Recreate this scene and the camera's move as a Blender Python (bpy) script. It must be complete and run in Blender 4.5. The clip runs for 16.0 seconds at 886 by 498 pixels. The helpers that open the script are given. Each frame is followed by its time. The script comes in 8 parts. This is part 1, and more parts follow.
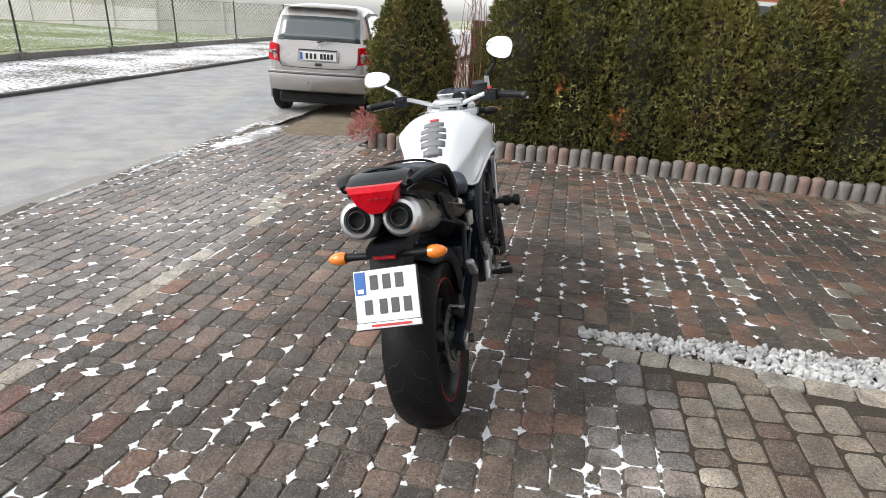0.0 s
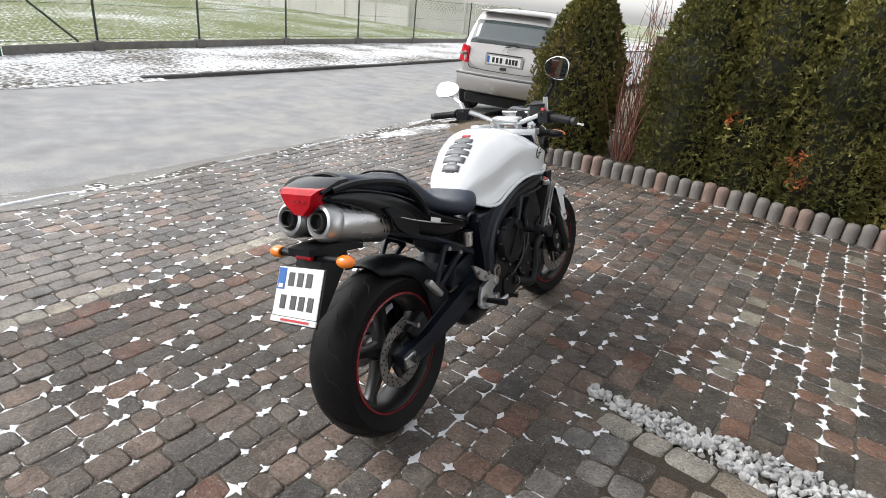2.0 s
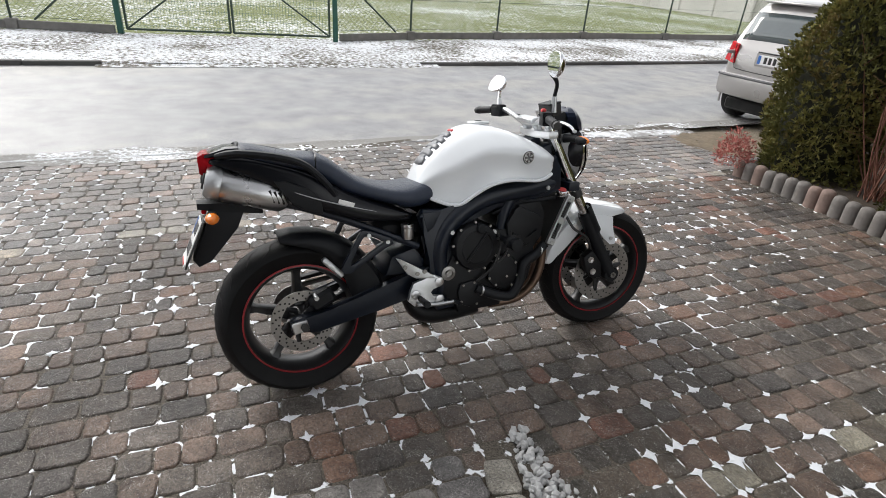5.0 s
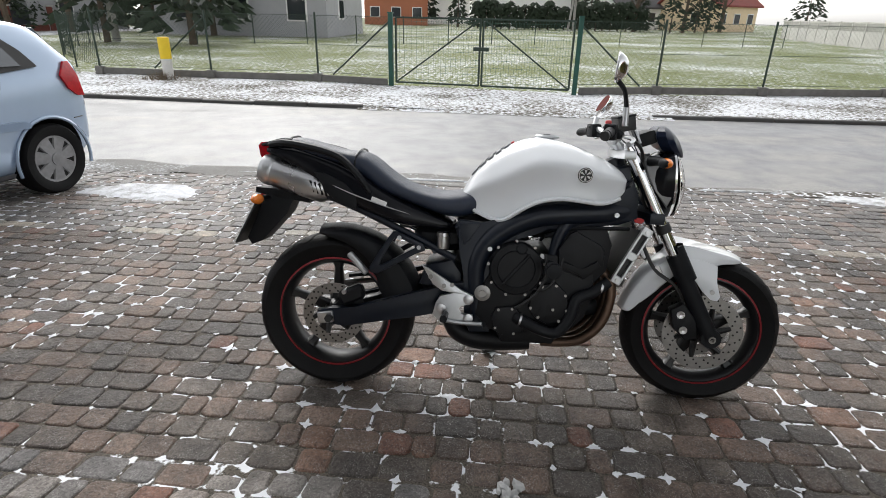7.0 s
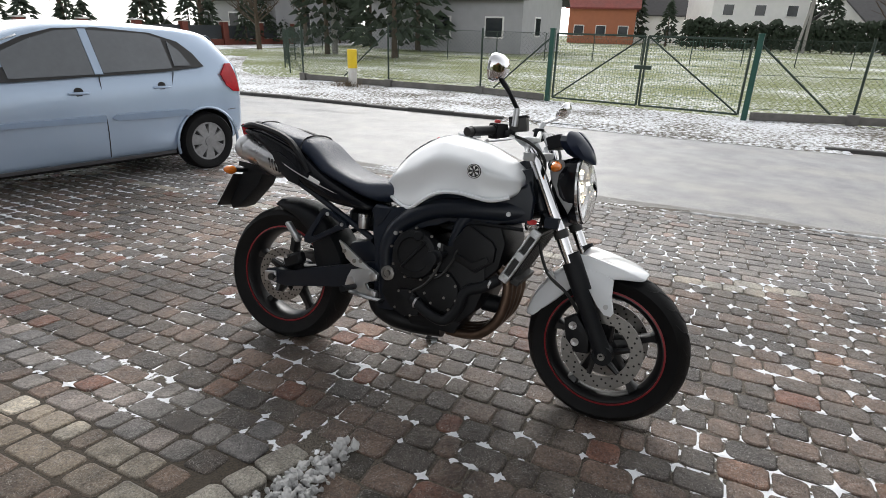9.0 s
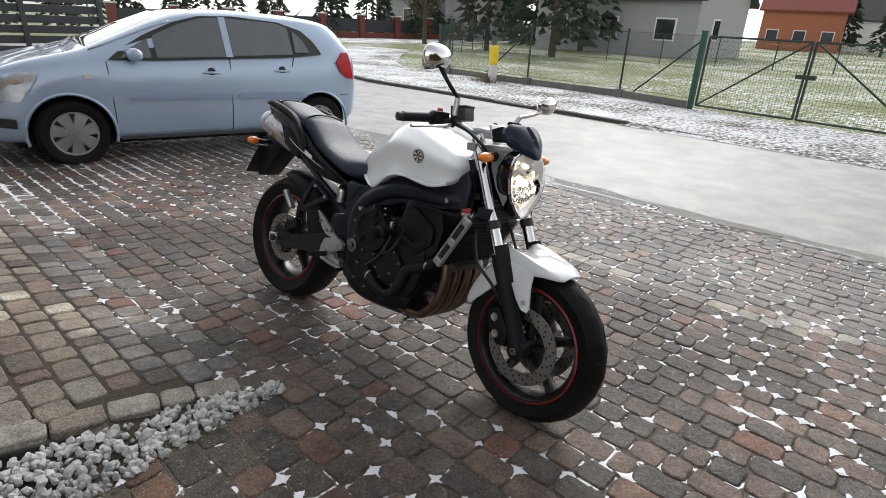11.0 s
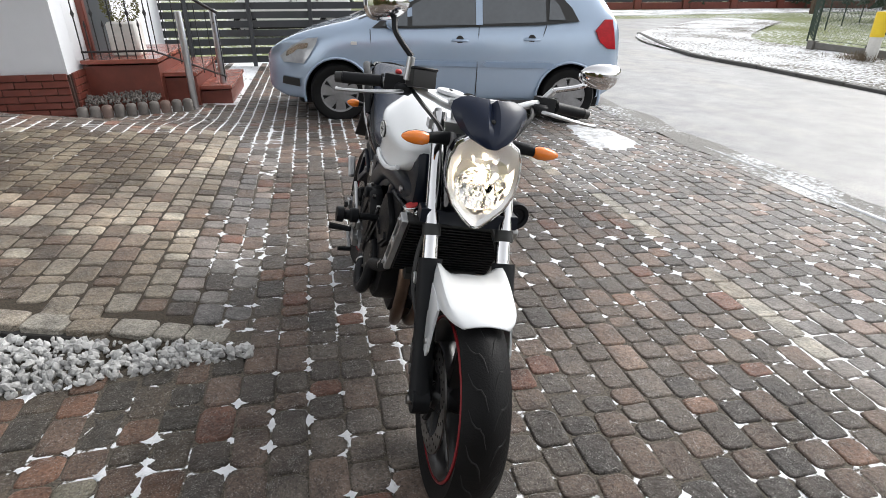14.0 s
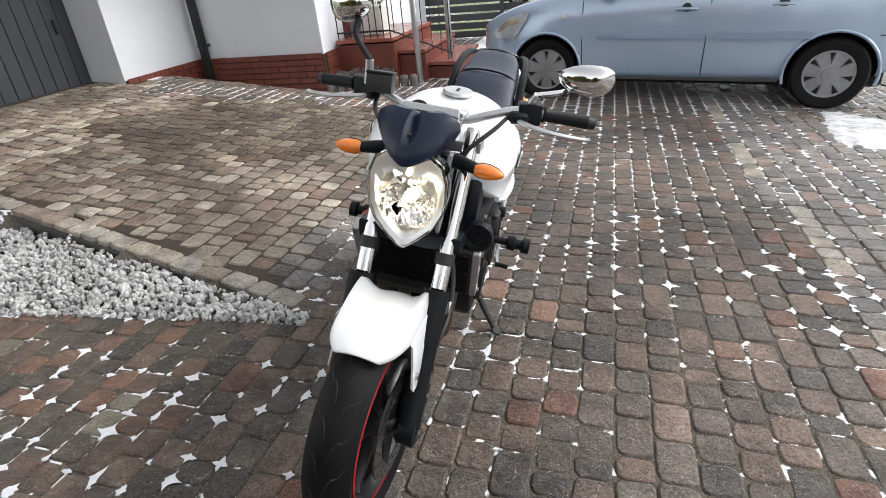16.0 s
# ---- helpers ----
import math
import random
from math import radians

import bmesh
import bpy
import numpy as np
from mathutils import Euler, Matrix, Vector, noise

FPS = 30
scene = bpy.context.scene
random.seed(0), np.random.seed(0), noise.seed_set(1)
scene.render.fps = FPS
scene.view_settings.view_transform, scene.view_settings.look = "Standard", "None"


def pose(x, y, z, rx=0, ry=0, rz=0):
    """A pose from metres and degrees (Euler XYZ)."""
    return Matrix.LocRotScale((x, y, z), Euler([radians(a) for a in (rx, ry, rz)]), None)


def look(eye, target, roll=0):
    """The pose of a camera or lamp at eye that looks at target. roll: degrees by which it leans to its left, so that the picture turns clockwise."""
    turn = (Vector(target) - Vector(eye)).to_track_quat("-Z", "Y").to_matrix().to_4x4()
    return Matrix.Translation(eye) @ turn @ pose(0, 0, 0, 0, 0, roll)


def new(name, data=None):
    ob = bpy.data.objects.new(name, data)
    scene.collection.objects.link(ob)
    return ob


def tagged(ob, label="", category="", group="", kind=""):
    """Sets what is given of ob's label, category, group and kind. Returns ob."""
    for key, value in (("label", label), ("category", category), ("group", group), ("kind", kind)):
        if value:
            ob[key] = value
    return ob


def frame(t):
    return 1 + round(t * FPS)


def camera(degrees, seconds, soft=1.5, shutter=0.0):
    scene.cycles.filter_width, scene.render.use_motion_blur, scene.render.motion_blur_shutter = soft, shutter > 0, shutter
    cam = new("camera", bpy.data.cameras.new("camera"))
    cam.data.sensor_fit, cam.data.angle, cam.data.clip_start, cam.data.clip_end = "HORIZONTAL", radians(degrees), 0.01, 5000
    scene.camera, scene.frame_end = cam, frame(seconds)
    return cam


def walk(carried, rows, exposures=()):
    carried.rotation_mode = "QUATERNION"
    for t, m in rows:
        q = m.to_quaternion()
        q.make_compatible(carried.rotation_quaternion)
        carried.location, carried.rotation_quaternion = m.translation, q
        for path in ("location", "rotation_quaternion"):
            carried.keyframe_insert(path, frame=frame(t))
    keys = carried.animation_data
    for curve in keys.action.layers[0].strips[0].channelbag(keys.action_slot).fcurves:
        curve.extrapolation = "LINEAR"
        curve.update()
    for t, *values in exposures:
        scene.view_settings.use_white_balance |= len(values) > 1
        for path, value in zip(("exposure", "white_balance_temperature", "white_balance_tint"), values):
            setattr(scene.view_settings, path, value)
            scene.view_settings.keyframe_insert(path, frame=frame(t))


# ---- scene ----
cam = camera(77.3, 16.0, soft=0.7)
METRES, EYE, TILT, LEAN, TURN = 7.15, 1.366, 0.0, 0.0, 0.0
ROWS = [
    (0.0, 0.0, 0.0, 0.0, 1.41, -23.0, -3.32),
    (0.5, 0.0283, 0.0033, 0.0025, 8.66, -23.55, -4.69),
    (1.0, 0.0574, 0.0183, 0.0066, 16.64, -24.01, -4.17),
    (1.5, 0.0824, 0.0266, 0.01, 20.85, -24.18, -2.96),
    (2.0, 0.1098, 0.0327, 0.0143, 25.17, -24.5, -5.82),
    (2.5, 0.1367, 0.0511, 0.0165, 34.23, -25.34, -4.87),
    (3.0, 0.1642, 0.0699, 0.0213, 40.72, -26.52, -5.09),
    (3.5, 0.1922, 0.0907, 0.0251, 45.76, -26.59, -5.02),
    (4.0, 0.2125, 0.1174, 0.0282, 51.08, -26.83, -3.58),
    (6.5, 0.2814, 0.2379, 0.0242, 74.3, -26.29, -3.81),
    (7.0, 0.28, 0.2724, 0.0034, 84.64, -23.06, -1.1),
    (7.5, 0.2846, 0.3133, -0.0023, 89.31, -22.23, -1.24),
    (8.0, 0.2942, 0.3531, -0.0025, 93.85, -21.99, -2.55),
    (8.5, 0.2957, 0.3876, -0.0016, 98.96, -21.71, -1.62),
    (9.0, 0.2962, 0.4186, -0.0003, 104.64, -21.86, -1.42),
    (11.5, 0.2467, 0.5432, 0.0003, 124.68, -22.82, -1.99),
    (12.0, 0.2164, 0.5576, -0.0026, 129.22, -23.31, -1.07),
    (12.5, 0.1893, 0.5729, -0.006, 137.61, -24.6, -1.85),
    (13.0, 0.1642, 0.5845, -0.008, 143.64, -24.71, -1.36),
    (13.5, 0.136, 0.5914, -0.0065, 149.07, -25.18, 0.05),
    (14.0, 0.1, 0.5926, -0.0107, 156.2, -25.69, 0.02),
    (14.5, 0.0723, 0.5997, -0.0102, 162.29, -26.22, 1.06),
    (15.0, 0.0463, 0.6041, -0.0087, 170.32, -25.93, -0.89),
    (15.5, 0.0142, 0.6004, -0.0079, 177.5, -25.77, 3.05),
    (16.0, -0.0224, 0.5933, -0.0064, 183.95, -27.56, 4.93),
]
walk(cam, [(t, pose(0, 0, EYE, TILT, LEAN, TURN) @ pose(METRES * x, METRES * y, METRES * z, 90 + pitch, roll, yaw)) for t, x, y, z, yaw, pitch, roll in ROWS],
     exposures=[(0.0, 1.11), (4.0, 1.02), (6.5, 0.79), (9.0, 0.72), (11.5, 0.69), (12.5, 0.86), (13.5, 1.02), (16.0, 1.00)])

# ---- daylight: overcast winter sky ----
world = bpy.data.worlds.new("overcast_sky")
scene.world = world
world.use_nodes = True
wt = world.node_tree
wt.nodes.clear()
w_out = wt.nodes.new("ShaderNodeOutputWorld")
w_bg = wt.nodes.new("ShaderNodeBackground")
w_hs = wt.nodes.new("ShaderNodeHueSaturation")
w_sky = wt.nodes.new("ShaderNodeTexSky")
w_sky.sky_type = "NISHITA"
w_sky.sun_disc = False
SUN_EL, SUN_AZ = radians(38), radians(255)
w_sky.sun_elevation, w_sky.sun_rotation = SUN_EL, SUN_AZ
w_sky.air_density, w_sky.dust_density, w_sky.ozone_density = 1.0, 1.5, 1.0
w_hs.inputs["Saturation"].default_value = 0.10
w_bg.inputs["Strength"].default_value = 0.15
wt.links.new(w_sky.outputs[0], w_hs.inputs["Color"])
wt.links.new(w_hs.outputs[0], w_bg.inputs[0])
wt.links.new(w_bg.outputs[0], w_out.inputs[0])
sun = new("sun", bpy.data.lights.new("sun", "SUN"))
sun.data.energy, sun.data.angle, sun.data.color = 0.9, radians(30), (1.0, 0.97, 0.93)
sun.matrix_world = look((math.sin(SUN_AZ) * 30, math.cos(SUN_AZ) * 30, math.tan(SUN_EL) * 30), (0, 0, 0))

# ---- materials ----


def material(name, color, rough=0.5, metal=0.0, var=0.12, scale=20.0, bump=0.0, bscale=120.0, spec=0.5, coat=0.0, island=0.0, rvar=0.1, pervar=0.0):
    """A principled material with noise in colour and roughness at two scales, and fine relief."""
    m = bpy.data.materials.new(name)
    m.use_nodes = True
    t = m.node_tree
    n, l = t.nodes, t.links
    b = n["Principled BSDF"]
    b.inputs["Metallic"].default_value = metal
    b.inputs["Specular IOR Level"].default_value = spec
    b.inputs["Coat Weight"].default_value = coat
    b.inputs["Coat Roughness"].default_value = 0.04
    co = n.new("ShaderNodeTexCoord")
    big, fine = n.new("ShaderNodeTexNoise"), n.new("ShaderNodeTexNoise")
    big.inputs["Scale"].default_value, fine.inputs["Scale"].default_value = scale * 0.22, scale
    big.inputs["Detail"].default_value, fine.inputs["Detail"].default_value = 3, 5
    l.new(co.outputs["Object"], big.inputs["Vector"])
    l.new(co.outputs["Object"], fine.inputs["Vector"])
    add = n.new("ShaderNodeMath")
    add.operation = "ADD"
    l.new(big.outputs["Fac"], add.inputs[0])
    l.new(fine.outputs["Fac"], add.inputs[1])
    rng = n.new("ShaderNodeMapRange")
    rng.inputs["From Min"].default_value, rng.inputs["From Max"].default_value = 0.6, 1.4
    rng.inputs["To Min"].default_value, rng.inputs["To Max"].default_value = 1 - var, 1 + var
    l.new(add.outputs[0], rng.inputs["Value"])
    hs = n.new("ShaderNodeHueSaturation")
    hs.inputs["Color"].default_value = (*color, 1)
    l.new(rng.outputs[0], hs.inputs["Value"])
    l.new(hs.outputs[0], b.inputs["Base Color"])
    r2 = n.new("ShaderNodeMapRange")
    r2.inputs["From Min"].default_value, r2.inputs["From Max"].default_value = 0.3, 0.7
    r2.inputs["To Min"].default_value, r2.inputs["To Max"].default_value = max(0.02, rough - rvar * rough), min(1, rough + rvar * rough)
    l.new(big.outputs["Fac"], r2.inputs["Value"])
    l.new(r2.outputs[0], b.inputs["Roughness"])
    if bump:
        bt, bn = n.new("ShaderNodeTexNoise"), n.new("ShaderNodeBump")
        bt.inputs["Scale"].default_value, bt.inputs["Detail"].default_value = bscale, 6
        l.new(co.outputs["Object"], bt.inputs["Vector"])
        bn.inputs["Strength"].default_value, bn.inputs["Distance"].default_value = bump, 0.01
        l.new(bt.outputs["Fac"], bn.inputs["Height"])
        l.new(bn.outputs[0], b.inputs["Normal"])
    return m


def ramp_node(t, stops):
    r = t.nodes.new("ShaderNodeValToRGB")
    while len(r.color_ramp.elements) < len(stops):
        r.color_ramp.elements.new(0.5)
    for e, (p, c) in zip(r.color_ramp.elements, stops):
        e.position, e.color = p, (*c, 1)
    return r


def node(t, kind, links=(), **values):
    """A node with input values by name (spaces as underscores) and (input, output socket) links."""
    nd = t.nodes.new(kind)
    for k, v in values.items():
        nd.inputs[k.replace("_", " ")].default_value = v
    for socket, out in links:
        t.links.new(out, nd.inputs[socket])
    return nd


def mathn(t, op, a, b=None):
    nd = t.nodes.new("ShaderNodeMath")
    nd.operation = op
    for i, v in enumerate((a, b)):
        if v is None:
            continue
        if isinstance(v, (int, float)):
            nd.inputs[i].default_value = v
        else:
            t.links.new(v, nd.inputs[i])
    return nd.outputs[0]


def mixc(t, fac, a, b, mode="MIX"):
    nd = t.nodes.new("ShaderNodeMix")
    nd.data_type, nd.blend_type = "RGBA", mode
    for i, v in ((0, fac), (6, a), (7, b)):
        if isinstance(v, (int, float)):
            nd.inputs[i].default_value = v
        elif isinstance(v, tuple):
            nd.inputs[i].default_value = (*v, 1)
        else:
            t.links.new(v, nd.inputs[i])
    return nd.outputs[2]


def paver_material(name, stops, island, stain=(0.74, 1.24)):
    """Tumbled concrete paver: body colour by piece, sandy grain, damp dark patches, frost specks."""
    m = bpy.data.materials.new(name)
    m.use_nodes = True
    t = m.node_tree
    b = t.nodes["Principled BSDF"]
    geo = t.nodes.new("ShaderNodeNewGeometry")
    pos = geo.outputs["Position"]
    rnd = geo.outputs["Random Per Island"] if island else t.nodes.new("ShaderNodeObjectInfo").outputs["Random"]
    rm = ramp_node(t, stops)
    rm.color_ramp.interpolation = "CONSTANT"
    t.links.new(rnd, rm.inputs[0])
    grain = node(t, "ShaderNodeTexNoise", [("Vector", pos)], Scale=105.0, Detail=5.0, Roughness=0.85)
    cloud = node(t, "ShaderNodeTexNoise", [("Vector", pos)], Scale=9.0, Detail=4.0)
    wide = node(t, "ShaderNodeTexNoise", [("Vector", pos)], Scale=0.9, Detail=3.0)
    g = node(t, "ShaderNodeMapRange", [("Value", grain.outputs["Fac"])], **{"From Min": 0.3, "From Max": 0.7, "To Min": 0.15, "To Max": 1.9})
    c = node(t, "ShaderNodeMapRange", [("Value", cloud.outputs["Fac"])], **{"From Min": 0.3, "From Max": 0.7, "To Min": 0.58, "To Max": 1.40})
    w = node(t, "ShaderNodeMapRange", [("Value", wide.outputs["Fac"])], **{"From Min": 0.40, "From Max": 0.60, "To Min": stain[0], "To Max": stain[1]})
    v = mathn(t, "MULTIPLY", mathn(t, "MULTIPLY", g.outputs[0], c.outputs[0]), w.outputs[0])
    hs = node(t, "ShaderNodeHueSaturation", [("Color", rm.outputs[0]), ("Value", v)], Saturation=1.06)
    sp = node(t, "ShaderNodeTexNoise", [("Vector", pos)], Scale=240.0, Detail=3.0, Roughness=0.75)
    grit = node(t, "ShaderNodeTexNoise", [("Vector", pos)], Scale=26.0, Detail=3.0)
    salt = node(t, "ShaderNodeMapRange", [("Value", mathn(t, "ADD", sp.outputs["Fac"], mathn(t, "MULTIPLY", grit.outputs["Fac"], 0.22)))], **{"From Min": 0.68, "From Max": 0.78})
    frost = salt.outputs[0]
    b.inputs["Specular IOR Level"].default_value = 0.27
    frost = mathn(t, "MULTIPLY", frost, 0.60)
    t.links.new(mixc(t, frost, hs.outputs[0], (0.62, 0.60, 0.57)), b.inputs["Base Color"])
    rr = node(t, "ShaderNodeMapRange", [("Value", cloud.outputs["Fac"])], **{"From Min": 0.3, "From Max": 0.7, "To Min": 0.30, "To Max": 0.60})
    t.links.new(rr.outputs[0], b.inputs["Roughness"])
    h = mathn(t, "ADD", mathn(t, "MULTIPLY", grain.outputs["Fac"], 0.5), mathn(t, "MULTIPLY", node(t, "ShaderNodeTexNoise", [("Vector", pos)], Scale=45.0, Detail=5.0).outputs["Fac"], 1.0))
    bp = node(t, "ShaderNodeBump", [("Height", h)], Strength=1.0, Distance=0.009)
    t.links.new(bp.outputs[0], b.inputs["Normal"])
    return m


DARK_STOPS = [(0.0, (0.100, 0.083, 0.071)), (0.16, (0.132, 0.100, 0.082)), (0.32, (0.078, 0.069, 0.063)), (0.44, (0.146, 0.106, 0.085)),
              (0.56, (0.114, 0.097, 0.083)), (0.68, (0.165, 0.122, 0.098)), (0.77, (0.088, 0.076, 0.067)), (0.90, (0.165, 0.090, 0.068)),
              (0.945, (0.136, 0.116, 0.100)), (0.975, (0.195, 0.122, 0.090))]
DARKER_STOPS = [(0.0, (0.074, 0.060, 0.047)), (0.18, (0.102, 0.072, 0.056)), (0.36, (0.050, 0.044, 0.037)), (0.52, (0.122, 0.076, 0.055)), (0.68, (0.080, 0.066, 0.052)), (0.84, (0.140, 0.080, 0.056)), (0.93, (0.170, 0.155, 0.122))]
BEIGE_STOPS = [(0.0, (0.225, 0.190, 0.150)), (0.18, (0.145, 0.116, 0.092)), (0.34, (0.270, 0.236, 0.190)), (0.50, (0.105, 0.082, 0.064)),
               (0.62, (0.200, 0.165, 0.128)), (0.76, (0.155, 0.112, 0.086)), (0.88, (0.320, 0.288, 0.238))]
SOAKED_STOPS = [(p_, (0.52 * c_[0], 0.49 * c_[1], 0.44 * c_[2])) for p_, c_ in BEIGE_STOPS]
BEIGE_STOPS = [(p_, tuple(1.30 * v_ for v_ in c_)) for p_, c_ in BEIGE_STOPS]
GREY_STOPS = [(0.0, (0.172, 0.160, 0.152)), (0.2, (0.212, 0.192, 0.176)), (0.4, (0.146, 0.138, 0.134)), (0.6, (0.232, 0.200, 0.180)),
              (0.75, (0.188, 0.174, 0.162)), (0.9, (0.250, 0.192, 0.165))]
PALE_STOPS = [(0.0, (0.36, 0.335, 0.29)), (0.35, (0.28, 0.26, 0.225)), (0.7, (0.33, 0.29, 0.24))]
MATS_PAVER = {k: (paver_material(k + "_paver", s, False, w), paver_material(k + "_paver_joined", s, True, w))
              for k, s, w in (("dark", DARK_STOPS, (0.66, 1.32)), ("darker", DARKER_STOPS, (0.70, 1.30)), ("beige", BEIGE_STOPS, (0.62, 1.34)), ("soaked", SOAKED_STOPS, (0.62, 1.45)), ("grey", GREY_STOPS, (0.80, 1.2)), ("pale", PALE_STOPS, (0.85, 1.15)))}


def joint_material(name, snow_lo, snow_hi, dark=(0.026, 0.022, 0.017), pale=(0.165, 0.142, 0.112)):
    """Sandy joints between pavers, with remains of snow in patches."""
    m = bpy.data.materials.new(name)
    m.use_nodes = True
    t = m.node_tree
    b = t.nodes["Principled BSDF"]
    pos = t.nodes.new("ShaderNodeNewGeometry").outputs["Position"]
    sand = node(t, "ShaderNodeTexNoise", [("Vector", pos)], Scale=180.0, Detail=4.0)
    sc = ramp_node(t, [(0.34, dark), (0.66, pale)])
    t.links.new(sand.outputs["Fac"], sc.inputs[0])
    a = node(t, "ShaderNodeTexNoise", [("Vector", pos)], Scale=19.0, Detail=4.0)
    w = node(t, "ShaderNodeTexNoise", [("Vector", pos)], Scale=0.75, Detail=2.0)
    s = mathn(t, "ADD", mathn(t, "MULTIPLY", a.outputs["Fac"], 0.55), mathn(t, "MULTIPLY", w.outputs["Fac"], 0.45))
    f = node(t, "ShaderNodeMapRange", [("Value", s)], **{"From Min": snow_lo, "From Max": snow_hi})
    t.links.new(mixc(t, f.outputs[0], sc.outputs[0], (0.86, 0.88, 0.91)), b.inputs["Base Color"])
    b.inputs["Roughness"].default_value = 0.85
    bp = node(t, "ShaderNodeBump", [("Height", sand.outputs["Fac"])], Strength=0.6, Distance=0.008)
    t.links.new(bp.outputs[0], b.inputs["Normal"])
    return m


def asphalt_material():
    m = bpy.data.materials.new("worn_asphalt")
    m.use_nodes = True
    t = m.node_tree
    b = t.nodes["Principled BSDF"]
    pos = t.nodes.new("ShaderNodeNewGeometry").outputs["Position"]
    fine = node(t, "ShaderNodeTexNoise", [("Vector", pos)], Scale=70.0, Detail=6.0, Roughness=0.8)
    mp = node(t, "ShaderNodeMapping", [("Vector", pos)])
    mp.inputs["Rotation"].default_value = (0, 0, radians(10))
    mp.inputs["Scale"].default_value = (1.0, 0.22, 1.0)
    wide = node(t, "ShaderNodeTexNoise", [("Vector", mp.outputs[0])], Scale=1.1, Detail=5.0, Roughness=0.6)
    mid = node(t, "ShaderNodeTexNoise", [("Vector", pos)], Scale=3.5, Detail=5.0)
    rm = ramp_node(t, [(0.38, (0.15, 0.153, 0.16)), (0.5, (0.245, 0.245, 0.248)), (0.62, (0.35, 0.342, 0.325))])
    s = mathn(t, "ADD", mathn(t, "MULTIPLY", wide.outputs["Fac"], 0.65), mathn(t, "MULTIPLY", mid.outputs["Fac"], 0.35))
    t.links.new(s, rm.inputs[0])
    g = node(t, "ShaderNodeMapRange", [("Value", fine.outputs["Fac"])], **{"From Min": 0.3, "From Max": 0.7, "To Min": 0.62, "To Max": 1.38})
    hs = node(t, "ShaderNodeHueSaturation", [("Color", rm.outputs[0]), ("Value", g.outputs[0])])
    t.links.new(hs.outputs[0], b.inputs["Base Color"])
    rr = node(t, "ShaderNodeMapRange", [("Value", wide.outputs["Fac"])], **{"From Min": 0.35, "From Max": 0.65, "To Min": 0.30, "To Max": 0.60})
    t.links.new(rr.outputs[0], b.inputs["Roughness"])
    bp = node(t, "ShaderNodeBump", [("Height", fine.outputs["Fac"])], Strength=0.4, Distance=0.006)
    t.links.new(bp.outputs[0], b.inputs["Normal"])
    return m


def snowy_material(name, base, base2, lo, hi, wide_scale=0.5, fine_scale=14.0, bump=0.8, fine=0.5):
    """Soil or grass under broken thin snow."""
    m = bpy.data.materials.new(name)
    m.use_nodes = True
    t = m.node_tree
    b = t.nodes["Principled BSDF"]
    pos = t.nodes.new("ShaderNodeNewGeometry").outputs["Position"]
    a = node(t, "ShaderNodeTexNoise", [("Vector", pos)], Scale=fine_scale, Detail=6.0, Roughness=0.7)
    w = node(t, "ShaderNodeTexNoise", [("Vector", pos)], Scale=wide_scale, Detail=3.0)
    s = mathn(t, "ADD", mathn(t, "MULTIPLY", a.outputs["Fac"], fine), mathn(t, "MULTIPLY", w.outputs["Fac"], 1 - fine))
    f = node(t, "ShaderNodeMapRange", [("Value", s)], **{"From Min": lo, "From Max": hi})
    gr = node(t, "ShaderNodeTexNoise", [("Vector", pos)], Scale=60.0, Detail=4.0)
    c0 = mixc(t, gr.outputs["Fac"], base, base2)
    t.links.new(mixc(t, f.outputs[0], c0, (0.84, 0.86, 0.89)), b.inputs["Base Color"])
    b.inputs["Roughness"].default_value = 0.9
    bp = node(t, "ShaderNodeBump", [("Height", a.outputs["Fac"])], Strength=bump, Distance=0.05)
    t.links.new(bp.outputs[0], b.inputs["Normal"])
    return m


ASPHALT = asphalt_material()
JOINT = joint_material("sandy_joint_with_snow", 0.528, 0.555)
JOINT_DRY = joint_material("dark_mossy_joint", 0.66, 0.70, (0.018, 0.014, 0.009), (0.075, 0.058, 0.040))
JOINT_SNOWY = joint_material("snowy_joint", 0.40, 0.44)
GRASS = snowy_material("winter_grass", (0.10, 0.135, 0.035), (0.23, 0.25, 0.09), 0.505, 0.60, 0.25, 9.0, 0.6, 0.72)
VERGE = snowy_material("snow_on_soil", (0.07, 0.06, 0.045), (0.16, 0.14, 0.10), 0.44, 0.535, 0.7, 13.0, 0.8, 0.68)
SNOW = snowy_material("thin_snow", (0.24, 0.235, 0.225), (0.45, 0.44, 0.43), 0.42, 0.54, 0.8, 9.0)
SOIL = material("bed_soil", (0.06, 0.045, 0.032), 0.95, var=0.4, scale=40, bump=0.8, bscale=60)
DIRT = material("dirt_and_dry_needles", (0.16, 0.125, 0.085), 0.95, var=0.45, scale=30, bump=0.8, bscale=50)
WHITE = material("pearl_white_paint", (0.79, 0.815, 0.84), 0.20, var=0.015, scale=8, coat=0.6)
SEAT = material("dark_blue_black_vinyl", (0.013, 0.021, 0.042), 0.40, var=0.1, scale=30, bump=0.25, bscale=420)
FRAME = material("satin_black_aluminium", (0.0065, 0.010, 0.018), 0.32, var=0.1, scale=25, bump=0.06, bscale=400, spec=0.35)
GLOSS = material("gloss_black_plastic", (0.006, 0.0065, 0.009), 0.18, var=0.1, scale=10, coat=0.05, spec=0.2)
MATTE = material("matte_black_plastic", (0.008, 0.009, 0.011), 0.48, var=0.15, scale=30, bump=0.12, bscale=300, spec=0.22)
